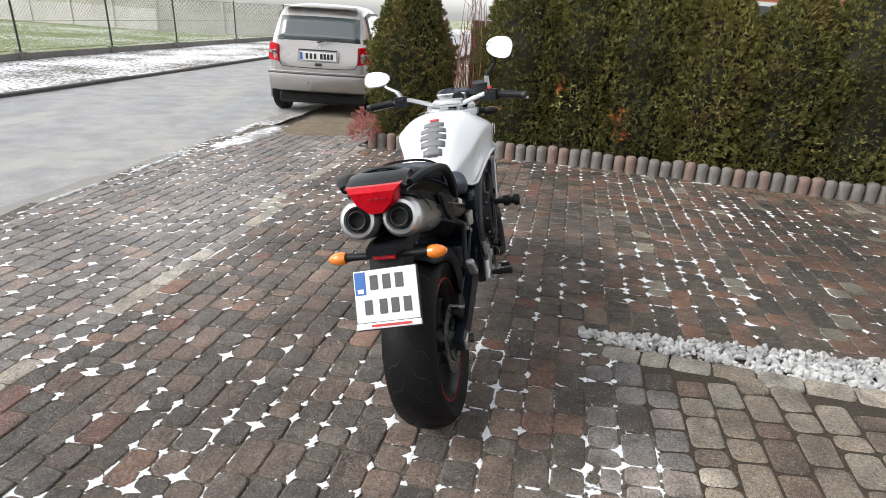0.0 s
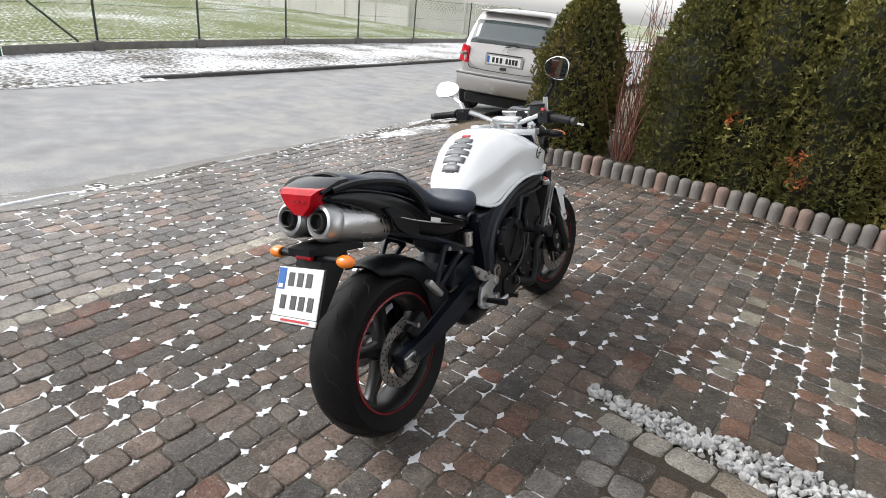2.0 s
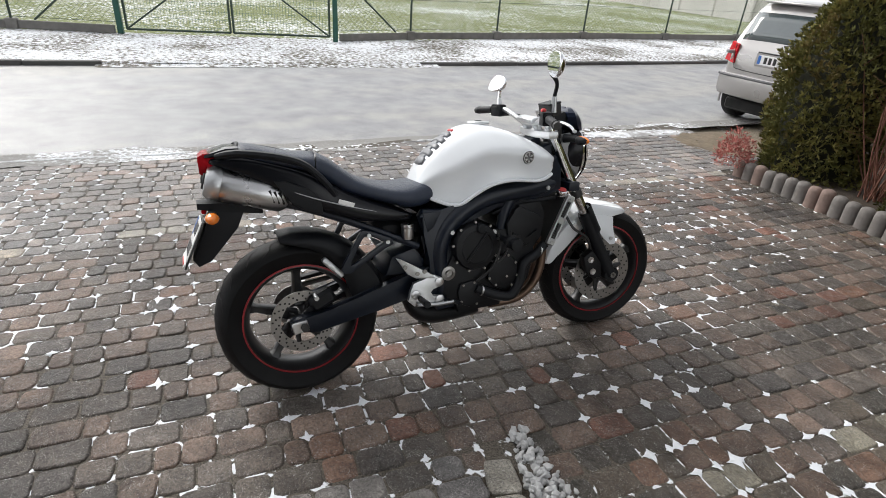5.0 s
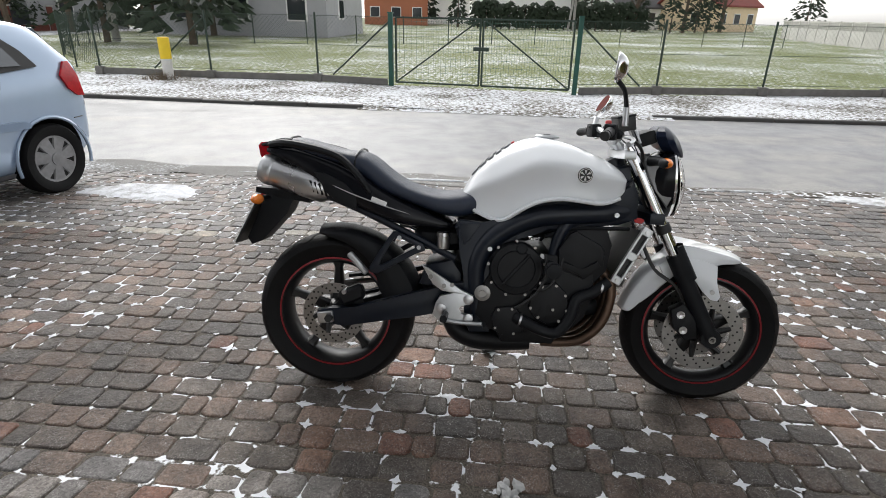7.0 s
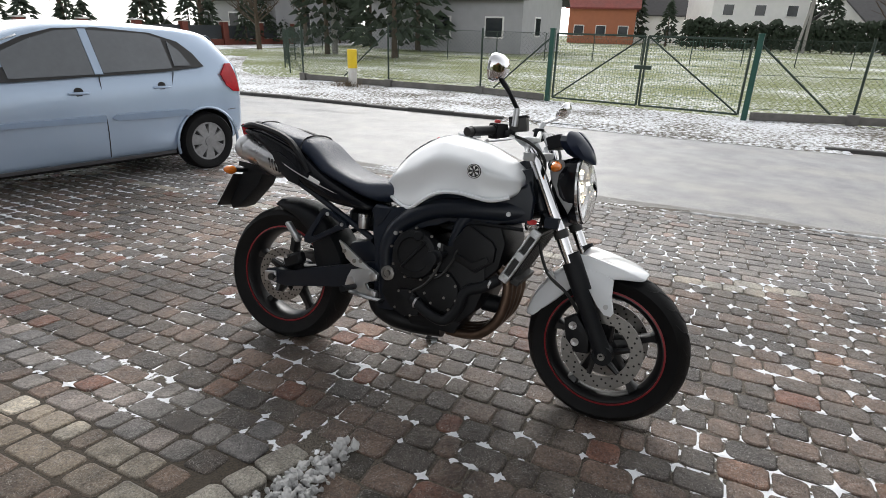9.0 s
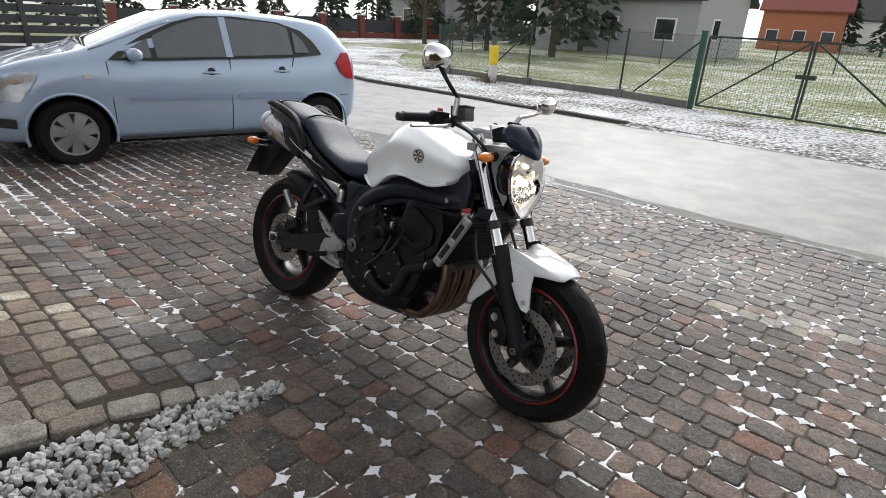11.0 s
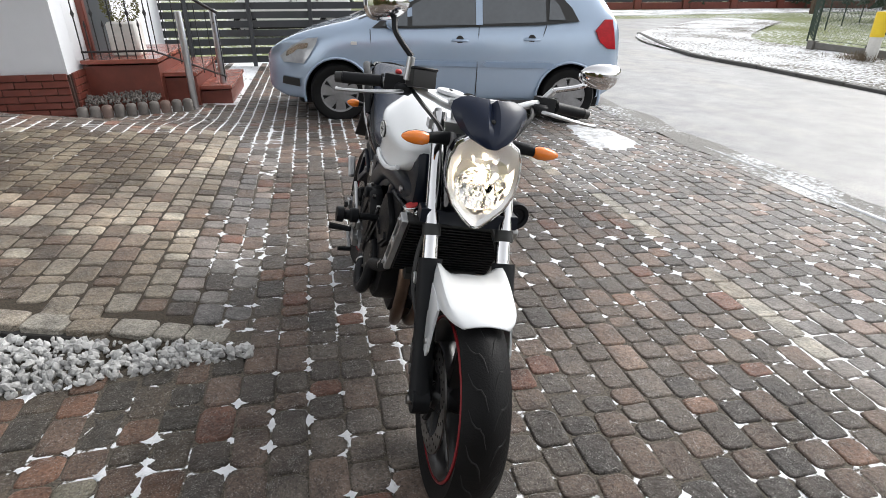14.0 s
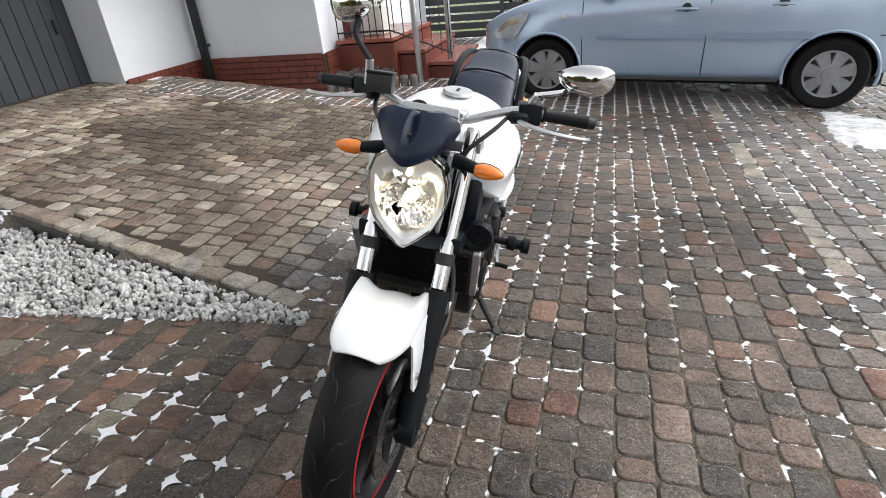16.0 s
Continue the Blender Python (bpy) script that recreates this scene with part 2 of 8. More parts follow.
ENGINE = material("black_engine_casting", (0.007, 0.0075, 0.009), 0.40, var=0.2, scale=30, bump=0.15, bscale=250, spec=0.24)
COWL = material("dark_navy_plastic", (0.008, 0.014, 0.034), 0.30, var=0.1, scale=30, spec=0.35)
RUBBER = material("tyre_rubber", (0.0075, 0.0075, 0.008), 0.55, var=0.3, scale=14, bump=0.15, bscale=200, spec=0.16)
RIM = material("black_wheel_paint", (0.010, 0.010, 0.011), 0.35, metal=0.0, var=0.2, scale=20)
RED_LINE = material("red_rim_tape", (0.26, 0.016, 0.022), 0.4, var=0.1)
STEEL = material("brushed_steel", (0.55, 0.55, 0.56), 0.30, metal=1.0, var=0.08, scale=60)
MUFFLER = material("satin_muffler_steel", (0.52, 0.52, 0.53), 0.28, metal=1.0, var=0.04, scale=40)
CHROME = material("chrome", (0.78, 0.78, 0.79), 0.07, metal=1.0, var=0.03)
ALU = material("cast_silver_aluminium", (0.56, 0.57, 0.58), 0.36, metal=0.9, var=0.08, scale=40, bump=0.05, bscale=300)
DISC = material("brake_disc_steel", (0.30, 0.29, 0.28), 0.36, metal=1.0, var=0.15, scale=60)
HEADER = material("heat_browned_header_pipe", (0.17, 0.115, 0.085), 0.36, metal=0.85, var=0.35, scale=16)
SATIN = material("satin_lamp_surround", (0.93, 0.93, 0.94), 0.30, metal=1.0, var=0.03)
REFLECTOR = material("lamp_reflector_foil", (0.95, 0.95, 0.95), 0.14, metal=1.0, var=0.05, scale=60)
DARKHOLE = material("dark_hollow", (0.006, 0.006, 0.006), 0.8, var=0.1)
RED_LENS = material("red_lamp_lens", (0.44, 0.004, 0.012), 0.22, var=0.35, scale=60, coat=0.0, spec=0.22)
AMBER = material("amber_lens", (0.85, 0.22, 0.02), 0.15, var=0.1, scale=80, coat=0.7)
MIRROR = material("mirror_glass", (0.88, 0.89, 0.9), 0.015, metal=1.0, var=0.0)
PLATE = material("plate_white", (0.80, 0.80, 0.79), 0.35, var=0.03)
INK = material("plate_ink", (0.02, 0.02, 0.02), 0.5, var=0.05)
# print greyed to carry the plate's glare in its colour
PLATEINK = material("glare_paled_plate_print", (0.075, 0.075, 0.075), 0.4, var=0.1)
BLUE = material("plate_blue", (0.03, 0.13, 0.42), 0.4, var=0.05)
REDINK = material("red_print", (0.55, 0.05, 0.05), 0.5, var=0.05)
CARPAINT = material("light_blue_car_paint", (0.40, 0.505, 0.65), 0.24, metal=0.35, var=0.03, scale=5, coat=0.9)
SILVER = material("silver_car_paint", (0.40, 0.385, 0.375), 0.30, metal=0.55, var=0.03, scale=5, coat=0.7)
CARGLASS = material("dark_tinted_glass", (0.085, 0.095, 0.105), 0.04, metal=0.2, var=0.1, spec=0.9, coat=1.0)
CARGLASS2 = material("grey_rear_glass", (0.055, 0.072, 0.076), 0.05, var=0.08, spec=0.9, coat=1.0)
BUMPER = material("grey_plastic_strip", (0.09, 0.09, 0.095), 0.5, var=0.1)
HUBCAP = material("dull_grey_hub_cap", (0.25, 0.25, 0.255), 0.42, metal=0.3, var=0.25, scale=25)
CARTRIM = material("blue_grey_rubbing_strip", (0.24, 0.32, 0.44), 0.4, var=0.05)
LAMPGREY = material("clear_grey_lamp_glass", (0.48, 0.50, 0.52), 0.08, metal=0.15, var=0.3, scale=14, coat=1.0)
WINDSCREEN = material("sky_reflecting_windscreen", (0.40, 0.43, 0.45), 0.05, metal=0.6, var=0.08, coat=1.0)
CONCRETE = material("weathered_concrete", (0.30, 0.29, 0.275), 0.85, var=0.25, scale=12, bump=0.35, bscale=90)
PLINTH = material("damp_grey_plinth", (0.15, 0.145, 0.135), 0.85, var=0.3, scale=8, bump=0.4, bscale=60)
DARKKERB = material("wet_kerb_and_edge_shade", (0.07, 0.068, 0.065), 0.7, var=0.35, scale=8, bump=0.5, bscale=60)
CONCRETE_W = material("pale_concrete", (0.56, 0.55, 0.52), 0.85, var=0.15, scale=3, bump=0.2, bscale=40)
GREEN = material("dark_green_coated_steel", (0.012, 0.075, 0.055), 0.45, var=0.15, scale=12)
GREEN_DK = material("blackish_green_post", (0.022, 0.042, 0.03), 0.5, var=0.15, scale=12)
YELLOW = material("yellow_marker_cap", (0.78, 0.55, 0.02), 0.5, var=0.08)
MARKW = material("white_marker_body", (0.62, 0.61, 0.58), 0.6, var=0.12)
STUCCO = material("white_house_render", (0.71, 0.73, 0.76), 0.9, var=0.03, scale=6, bump=0.25, bscale=260)
CLINKER = material("red_brown_clinker", (0.165, 0.043, 0.029), 0.42, var=0.25, scale=14, bump=0.15, bscale=120)
MORTAR = material("dark_mortar", (0.070, 0.038, 0.031), 0.9, var=0.2, bump=0.3)
TERRACOTTA = material("wet_red_step_tile", (0.27, 0.085, 0.06), 0.22, var=0.2, scale=10)
ANTHRACITE = material("anthracite_panel", (0.035, 0.041, 0.047), 0.45, var=0.1, scale=6)
FENCESLAT = material("graphite_fence_slat", (0.045, 0.05, 0.055), 0.45, var=0.12, scale=6)
IRON = material("wrought_black_iron", (0.012, 0.012, 0.013), 0.5, var=0.2)
STONEW = material("white_marble_gravel", (0.46, 0.46, 0.455), 0.75, var=0.55, scale=22, bump=0.4, bscale=120)
HEDGE = material("thuja_needles", (0.110, 0.108, 0.032), 0.7, var=0.5, scale=6, spec=0.25)
HEDGE2 = material("olive_thuja_needles", (0.185, 0.168, 0.048), 0.7, var=0.45, scale=6, spec=0.25)
HEDGE3 = material("bronzed_thuja_needles", (0.175, 0.135, 0.046), 0.72, var=0.4, scale=6, spec=0.25)
HEDGE_IN = material("shaded_hedge_inside", (0.018, 0.019, 0.009), 0.9, var=0.4, scale=10)
YELLOWLEAF = material("yellow_green_sprig", (0.26, 0.25, 0.07), 0.7, var=0.25)
RUSTLEAF = material("rusty_dead_leaf", (0.36, 0.09, 0.022), 0.75, var=0.35)
PINKLEAF = material("pinkish_red_shrub_leaf", (0.42, 0.14, 0.12), 0.75, var=0.4)
BARK = material("grey_brown_bark", (0.10, 0.075, 0.055), 0.9, var=0.35, scale=20, bump=0.5)
CONIFER = material("dark_conifer", (0.024, 0.038, 0.02), 0.85, var=0.4, scale=3)
PALA = material("grey_palisade_concrete", (0.165, 0.150, 0.138), 0.8, var=0.32, scale=14, bump=0.4, bscale=110)
PALB = material("reddish_palisade_concrete", (0.205, 0.145, 0.122), 0.8, var=0.32, scale=14, bump=0.4, bscale=110)
HEADGLASS = material("clear_lamp_cover", (0.95, 0.95, 0.95), 0.03, var=0.0)
_b = HEADGLASS.node_tree.nodes["Principled BSDF"]
_b.inputs["Transmission Weight"].default_value = 1.0
_b.inputs["IOR"].default_value = 1.30
LAMP_ON = material("lit_bulb", (1, 0.8, 0.5), 0.3, var=0.0)
_b = LAMP_ON.node_tree.nodes["Principled BSDF"]
_b.inputs["Emission Color"].default_value = (1.0, 0.80, 0.50, 1)
_b.inputs["Emission Strength"].default_value = 9.0

# ---- mesh helpers ----


def link(name, bm, mat, parent=None, label="", smooth=False, m=None):
    if m is not None:
        bm.transform(m)
    me = bpy.data.meshes.new(name)
    bmesh.ops.recalc_face_normals(bm, faces=bm.faces)
    bm.to_mesh(me)
    bm.free()
    for mm in (mat if isinstance(mat, (list, tuple)) else [mat]):
        me.materials.append(mm)
    if smooth:
        for p in me.polygons:
            p.use_smooth = True
        me.set_sharp_from_angle(angle=radians(smooth if smooth > 1 else 40))
    ob = new(name, me)
    if parent is not None:
        ob.parent = parent
    if label:
        ob["label"] = label
    return ob


def part(name, bm, mat, parent, label="", smooth=40, m=None):
    return link(name, bm, mat, parent, label, smooth, m)


def thing(name, label, category, m=None, group="", kind=""):
    ob = new(name)
    ob.empty_display_size = 0.1
    if m is not None:
        ob.matrix_basis = m
    return tagged(ob, label, category, group, kind)


def add_box(bm, c, s, bevel=0.0, rot=None, seg=1):
    g = bmesh.ops.create_cube(bm, size=1.0)
    vs = g["verts"]
    bmesh.ops.scale(bm, vec=s, verts=vs)
    if bevel:
        es = list({e for v in vs for e in v.link_edges})
        r = bmesh.ops.bevel(bm, geom=es, offset=bevel, segments=seg, affect="EDGES", profile=0.7)
        vs = list({v for f in r["faces"] for v in f.verts} | {v for v in vs if v.is_valid})
        vs = list({v for v in vs if v.is_valid})
        seen, todo = set(vs), list(vs)
        while todo:
            v = todo.pop()
            for e in v.link_edges:
                o = e.other_vert(v)
                if o not in seen:
                    seen.add(o)
                    todo.append(o)
        vs = list(seen)
    mt = Matrix.Translation(c)
    if rot is not None:
        mt = mt @ Euler([radians(a) for a in rot]).to_matrix().to_4x4()
    bmesh.ops.transform(bm, matrix=mt, verts=vs)
    return bm


def box(c, s, bevel=0.0, rot=None, seg=1):
    return add_box(bmesh.new(), c, s, bevel, rot, seg)


def add_loft(bm, rings, closed=True, caps=True):
    """Skin over rings of points; closed: each ring closes on itself."""
    vs = [[bm.verts.new(p) for p in r] for r in rings]
    n = len(rings[0])
    for a, b in zip(vs[:-1], vs[1:]):
        for i in range(n if closed else n - 1):
            j = (i + 1) % n
            try:
                bm.faces.new((a[i], a[j], b[j], b[i]))
            except ValueError:
                pass
    if caps and closed:
        bm.faces.new(vs[0][::-1])
        bm.faces.new(vs[-1])
    return bm


def loft(rings, closed=True, caps=True):
    return add_loft(bmesh.new(), rings, closed, caps)


def smooth_path(pts, k=4):
    """Catmull-Rom through the points."""
    pts = [Vector(p) for p in pts]
    if len(pts) < 3:
        return pts
    out = []
    for i in range(len(pts) - 1):
        p0, p1, p2, p3 = pts[max(i - 1, 0)], pts[i], pts[i + 1], pts[min(i + 2, len(pts) - 1)]
        for j in range(k):
            t = j / k
            out.append(0.5 * (2 * p1 + (p2 - p0) * t + (2 * p0 - 5 * p1 + 4 * p2 - p3) * t * t + (3 * p1 - p0 - 3 * p2 + p3) * t ** 3))
    return out + [pts[-1]]


def add_tube(bm, pts, r, n=10, k=4, flat=1.0):
    """A round bar along a smooth path. r: one radius or one for each given point; flat squeezes it in height."""
    path = smooth_path(pts, k) if len(pts) > 2 else [Vector(p) for p in pts]
    if isinstance(r, (int, float)):
        rad = [r] * len(path)
    else:
        rad = [float(v) for v in np.interp(np.linspace(0, len(r) - 1, len(path)), range(len(r)), r)]
    rings = []
    up = None
    for i, p in enumerate(path):
        d = (path[min(i + 1, len(path) - 1)] - path[max(i - 1, 0)]).normalized()
        if up is None:
            up = Vector((0, 0, 1)) if abs(d.z) < 0.9 else Vector((1, 0, 0))
        side = d.cross(up).normalized()
        up = side.cross(d).normalized()
        rings.append([p + (side * math.cos(a) + up * math.sin(a) * flat) * rad[i] for a in (2 * math.pi * q / n for q in range(n))])
    return add_loft(bm, rings)


def tube(pts, r, n=10, k=4, flat=1.0):
    return add_tube(bmesh.new(), pts, r, n, k, flat)


def add_lathe(bm, profile, c=(0, 0, 0), axis="Y", n=32, closed=False):
    """Turn a profile of (radius, along) about an axis through c."""
    rings = []
    for r, a in profile:
        ring = []
        for q in range(n):
            w = 2 * math.pi * q / n
            x, z = r * math.cos(w), r * math.sin(w)
            p = {"Y": (x, a, z), "X": (a, x, z), "Z": (x, z, a)}[axis]
            ring.append(Vector(c) + Vector(p))
        rings.append(ring)
    if closed:
        rings.append(rings[0])
        vs = [[bm.verts.new(p) for p in r] for r in rings[:-1]]
        m = len(vs)
        for i in range(m):
            a, b = vs[i], vs[(i + 1) % m]
            for j in range(n):
                bm.faces.new((a[j], a[(j + 1) % n], b[(j + 1) % n], b[j]))
        return bm
    return add_loft(bm, rings, True, profile[0][0] > 1e-5 and profile[-1][0] > 1e-5)


def lathe(profile, c=(0, 0, 0), axis="Y", n=32, closed=False):
    return add_lathe(bmesh.new(), profile, c, axis, n, closed)


def add_prism(bm, poly, y0, y1, bevel=0.0, plane="XZ"):
    """Extrude a flat outline; plane XZ runs along Y, XY along Z, YZ along X."""
    def p3(a, b, c):
        return {"XZ": (a, c, b), "XY": (a, b, c), "YZ": (c, a, b)}[plane]
    lo = [bm.verts.new(p3(a, b, y0)) for a, b in poly]
    hi = [bm.verts.new(p3(a, b, y1)) for a, b in poly]
    fs = [bm.faces.new(lo), bm.faces.new(hi[::-1])]
    n = len(poly)
    for i in range(n):
        fs.append(bm.faces.new((lo[i], hi[i], hi[(i + 1) % n], lo[(i + 1) % n])))
    if bevel:
        es = list({e for f in fs[:2] for e in f.edges})
        bmesh.ops.bevel(bm, geom=es, offset=bevel, segments=2, affect="EDGES", profile=0.6)
    return bm


def prism(poly, y0, y1, bevel=0.0, plane="XZ"):
    return add_prism(bmesh.new(), poly, y0, y1, bevel, plane)


def at(xs, ys, x):
    return float(np.interp(x, xs, ys))


def along(pts, k=4):
    """A smooth dense polyline from plan points, at height nought."""
    return [(p.x, p.y) for p in smooth_path([(a, b, 0) for a, b in pts], k)]


# ---- the lie of the land ----
GA = radians(11.3)
GU, GV = Vector((math.cos(GA), -math.sin(GA), 0)), Vector((math.sin(GA), math.cos(GA), 0))


def base_z(x, y):
    return max(-0.19, min(0.0, 0.036 * (x - 1)))


def ramp_front(x):
    return 2.58 - 0.415 * x


def ramp_back(x):
    return -1.12 - 0.30 * (x - 0.05)


def ramp_z(x, y):
    return base_z(x, y) + 0.105 * max(0.0, x - (0.28 + 0.19 * y))


def land(x, y):
    """Height of the paved ground: the driveway ramp climbs to the garage, and falls again to the house wall."""
    if y > ramp_front(x):
        return base_z(x, y)
    b = ramp_back(x)
    if y < b:
        f = max(0.0, 1 - (b - y) / 1.0)
        return base_z(x, y) + (ramp_z(x, b) - base_z(x, b)) * f * f * (3 - 2 * f)
    return ramp_z(x, y)


ROAD_NEAR = [(-7.6, -20), (-5.2, -7.5), (-4.35, -2.6), (-3.72, 0.6), (-3.15, 3.4), (-2.66, 6.4), (-2.1, 9.5), (-1.0, 15.5), (0.8, 25), (4, 42), (9, 65)]
ROAD_FAR = [(-22, -16), (-12.6, -10.5), (-9.75, -5.8), (-9.2, -3.4), (-8.3, 0.6), (-7.1, 6.9), (-6.3, 12.5), (-5.6, 18), (-4.2, 27), (-1, 44), (4, 67)]
FENCE = [(-13.25, -5.2), (-12.5, -2.3), (-12.0, 0.3), (-11.2, 2.03), (-9.87, 5.9), (-10.05, 7.8), (-9.95, 10.2), (-9.86, 13.1), (-9.5, 16.1), (-9.15, 19.2), (-8.6, 23), (-8.0, 27.5), (-7.3, 32)]

# ---- ground, road, verge ----


def sheet(name, us, vs, zf, mat, label, kind="structure"):
    bm = bmesh.new()
    grid = [[bm.verts.new((x, y, zf(x, y))) for y in vs] for x in us]
    for i in range(len(us) - 1):
        for j in range(len(vs) - 1):
            bm.faces.new((grid[i][j], grid[i + 1][j], grid[i + 1][j + 1], grid[i][j + 1]))
    return tagged(link(name, bm, mat, smooth=60), label, name, kind=kind)


def strip(name, left, right, zl, zr, mat, label, cross=6, noise_amp=0.0, k=6):
    """A band between two plan lines with the same number of points."""
    L, R = along(left, k), along(right, k)
    bm = bmesh.new()
    rows = []
    for (x0, y0), (x1, y1) in zip(L, R):
        row = []
        for c in range(cross + 1):
            f = c / cross
            x, y = x0 + (x1 - x0) * f, y0 + (y1 - y0) * f
            z = zl + (zr - zl) * f
            if noise_amp and 0 < c < cross:
                z += noise_amp * noise.noise((x * 1.7, y * 1.7, 3.1))
            row.append(bm.verts.new((x, y, z)))
        rows.append(row)
    for a, b in zip(rows[:-1], rows[1:]):
        for i in range(cross):
            bm.faces.new((a[i], a[i + 1], b[i + 1], b[i]))
    return tagged(link(name, bm, mat, smooth=60), label, name, kind="structure")


def ground_z(x, y):
    return -0.30 if -14 < x < 9 and -12 < y < 12 and x > -9.0 else -0.205 + 0.02 * noise.noise((x * 0.35, y * 0.35, 0))


US = [-170, -110, -80, -60, -45, -36, -30] + [-26 + 0.8 * i for i in range(30)] + [0, 4, 9, 16, 30, 60, 110, 170]
VS = [-170, -110, -70, -45, -30] + [-22 + 1.0 * i for i in range(52)] + [36, 48, 64, 90, 130, 170]
sheet("ground", US, VS, ground_z, GRASS, "winter grass field thinly dusted with patchy snow")
strip("road", ROAD_FAR, ROAD_NEAR, -0.19, -0.165, ASPHALT, "damp grey worn asphalt village road", cross=10)
VERGE_OUT = [(-22.5, -13), (-14.8, -8.2), (-13.5, -5.2), (-12.65, -2.3), (-11.85, 0.6), (-10.0, 6.9), (-10.05, 12.5), (-9.4, 18), (-8.2, 27), (-5, 44), (0, 67)]
strip("verge", VERGE_OUT, ROAD_FAR, -0.165, -0.155, VERGE, "snowy roadside verge with bare soil patches", cross=12, noise_amp=0.045)

# gritty fringe where the pavers meet the road
FR = along(ROAD_NEAR[1:9], 14)
strip("road_fringe", [(x - 0.26 + 0.12 * noise.noise((x * 2, y * 1.7, 5.0)), y) for x, y in FR], [(x + 0.13 + 0.09 * noise.noise((x * 2, y * 2.6, 9.0)), y) for x, y in FR], -0.1628, -0.1600,
      snowy_material("road_grit", (0.20, 0.195, 0.185), (0.36, 0.35, 0.33), 0.52, 0.60, 0.9, 26.0, 0.5), "sandy grit with traces of snow along the road edge", cross=8, k=1)
for v in bpy.data.objects["road_fringe"].data.vertices:
    off = v.co.x - float(np.interp(v.co.y, [b for a, b in ROAD_NEAR], [a for a, b in ROAD_NEAR]))
    f = min(1.0, max(0.0, off / 0.12))
    v.co.z = -0.1615 * (1 - f) + (base_z(v.co.x, v.co.y) + 0.003) * f - (0.003 if off < -0.1 else 0.0)

strip("roadside_soil", [(-2.56, 7.0), (-2.1, 9.5), (-1.0, 15.5), (0.8, 25)], [(4.5, 7.0), (6.0, 9.5), (8.0, 15.5), (12, 25)], -0.172, -0.172,
      snowy_material("needle_strewn_soil", (0.15, 0.12, 0.085), (0.26, 0.225, 0.17), 0.56, 0.62, 0.8, 12.0, 0.8), "brown roadside soil with dry needles", cross=10, noise_amp=0.012)

# snow-covered crossing in front of the field gate, where the kerb dips
APRON = [(-8.14, 1.4), (-7.85, 2.9), (-7.5, 4.6), (-7.12, 6.7)]
strip("verge_apron", [(x - 0.10, y) for x, y in APRON], [(x + 0.22, y) for x, y in APRON], -0.150, -0.184, VERGE, "snowy crossing sloping down to the road", cross=6, noise_amp=0.02)

# the side road past the car, and the far street
far_road = tagged(link("far_street", box((-34, -20, -0.2), (34, 5, 0.04), rot=(0, 0, -8)), SNOW), "far snow-covered side street", "street", kind="structure")


def line_pieces(pts, step):
    """Points and headings at even steps along a plan line."""
    P = along(pts, 10)
    out, acc, last = [], 0.0, Vector((*P[0], 0))
    out.append(last.copy())
    for p in P[1:]:
        p = Vector((*p, 0))
        d = (p - last).length
        while acc + d >= step:
            f = (step - acc) / d
            last = last + (p - last) * f
            d = (p - last).length
            out.append(last.copy())
            acc = 0.0
        acc += d
        last = p
    return out


# kerb along the far side of the road
kerb = thing("kerb", "low dark weathered concrete kerb edging the road", "kerb", kind="structure")
kp = line_pieces(ROAD_FAR[1:10], 1.0)
kbm = box((0, 0, 0), (0.985, 0.12, 0.22), 0.012)
kme = None
for a, b in zip(kp[:-1], kp[1:]):
    if kme is None:
        o = link("kerbstone", kbm, DARKKERB, kerb)
        kme = o.data
    else:
        o = new("kerbstone", kme)
        o.parent = kerb
    c = (a + b) / 2
    low = 0.06 if 1.7 < c.y < 6.3 else 0.0
    o.location = (c.x, c.y, -0.240 - low + 0.02 * noise.noise((c.x, c.y, 0)))
    o.rotation_euler = (0, 0, math.atan2(b.y - a.y, b.x - a.x))


def blob(name, cx, cy, rx, ry, ang, zf, mat, label, seed, h=0.008):
    """A thin uneven patch lying on the ground."""
    bm = bmesh.new()
    n, rings = 40, 6
    ca, sa = math.cos(ang), math.sin(ang)
    cen = bm.verts.new((cx, cy, zf(cx, cy) + h))
    prev = None
    for r in range(1, rings + 1):
        ring = []
        for i in range(n):
            w = 2 * math.pi * i / n
            k = r / rings * (1 + 0.30 * noise.noise((math.cos(w) * 1.6 + seed, math.sin(w) * 1.6, seed)) + 0.14 * noise.noise((math.cos(w) * 6, math.sin(w) * 6 + seed, 0)))
            u, v = rx * k * math.cos(w), ry * k * math.sin(w)
            x, y = cx + u * ca - v * sa, cy + u * sa + v * ca
            ring.append(bm.verts.new((x, y, zf(x, y) + (h * (1 - (r / rings) ** 3) - (0.006 if r == rings else 0)))))
        for i in range(n):
            j = (i + 1) % n
            if prev is None:
                bm.faces.new((cen, ring[i], ring[j]))
            else:
                bm.faces.new((prev[i], ring[i], ring[j], prev[j]))
        prev = ring
    return tagged(link(name, bm, mat, smooth=80), label, "snow patch", kind="stuff")


def road_edge_z(x, y):
    return max(land(x, y), -0.166)


# ---- chain-link fence, gate, marker ----


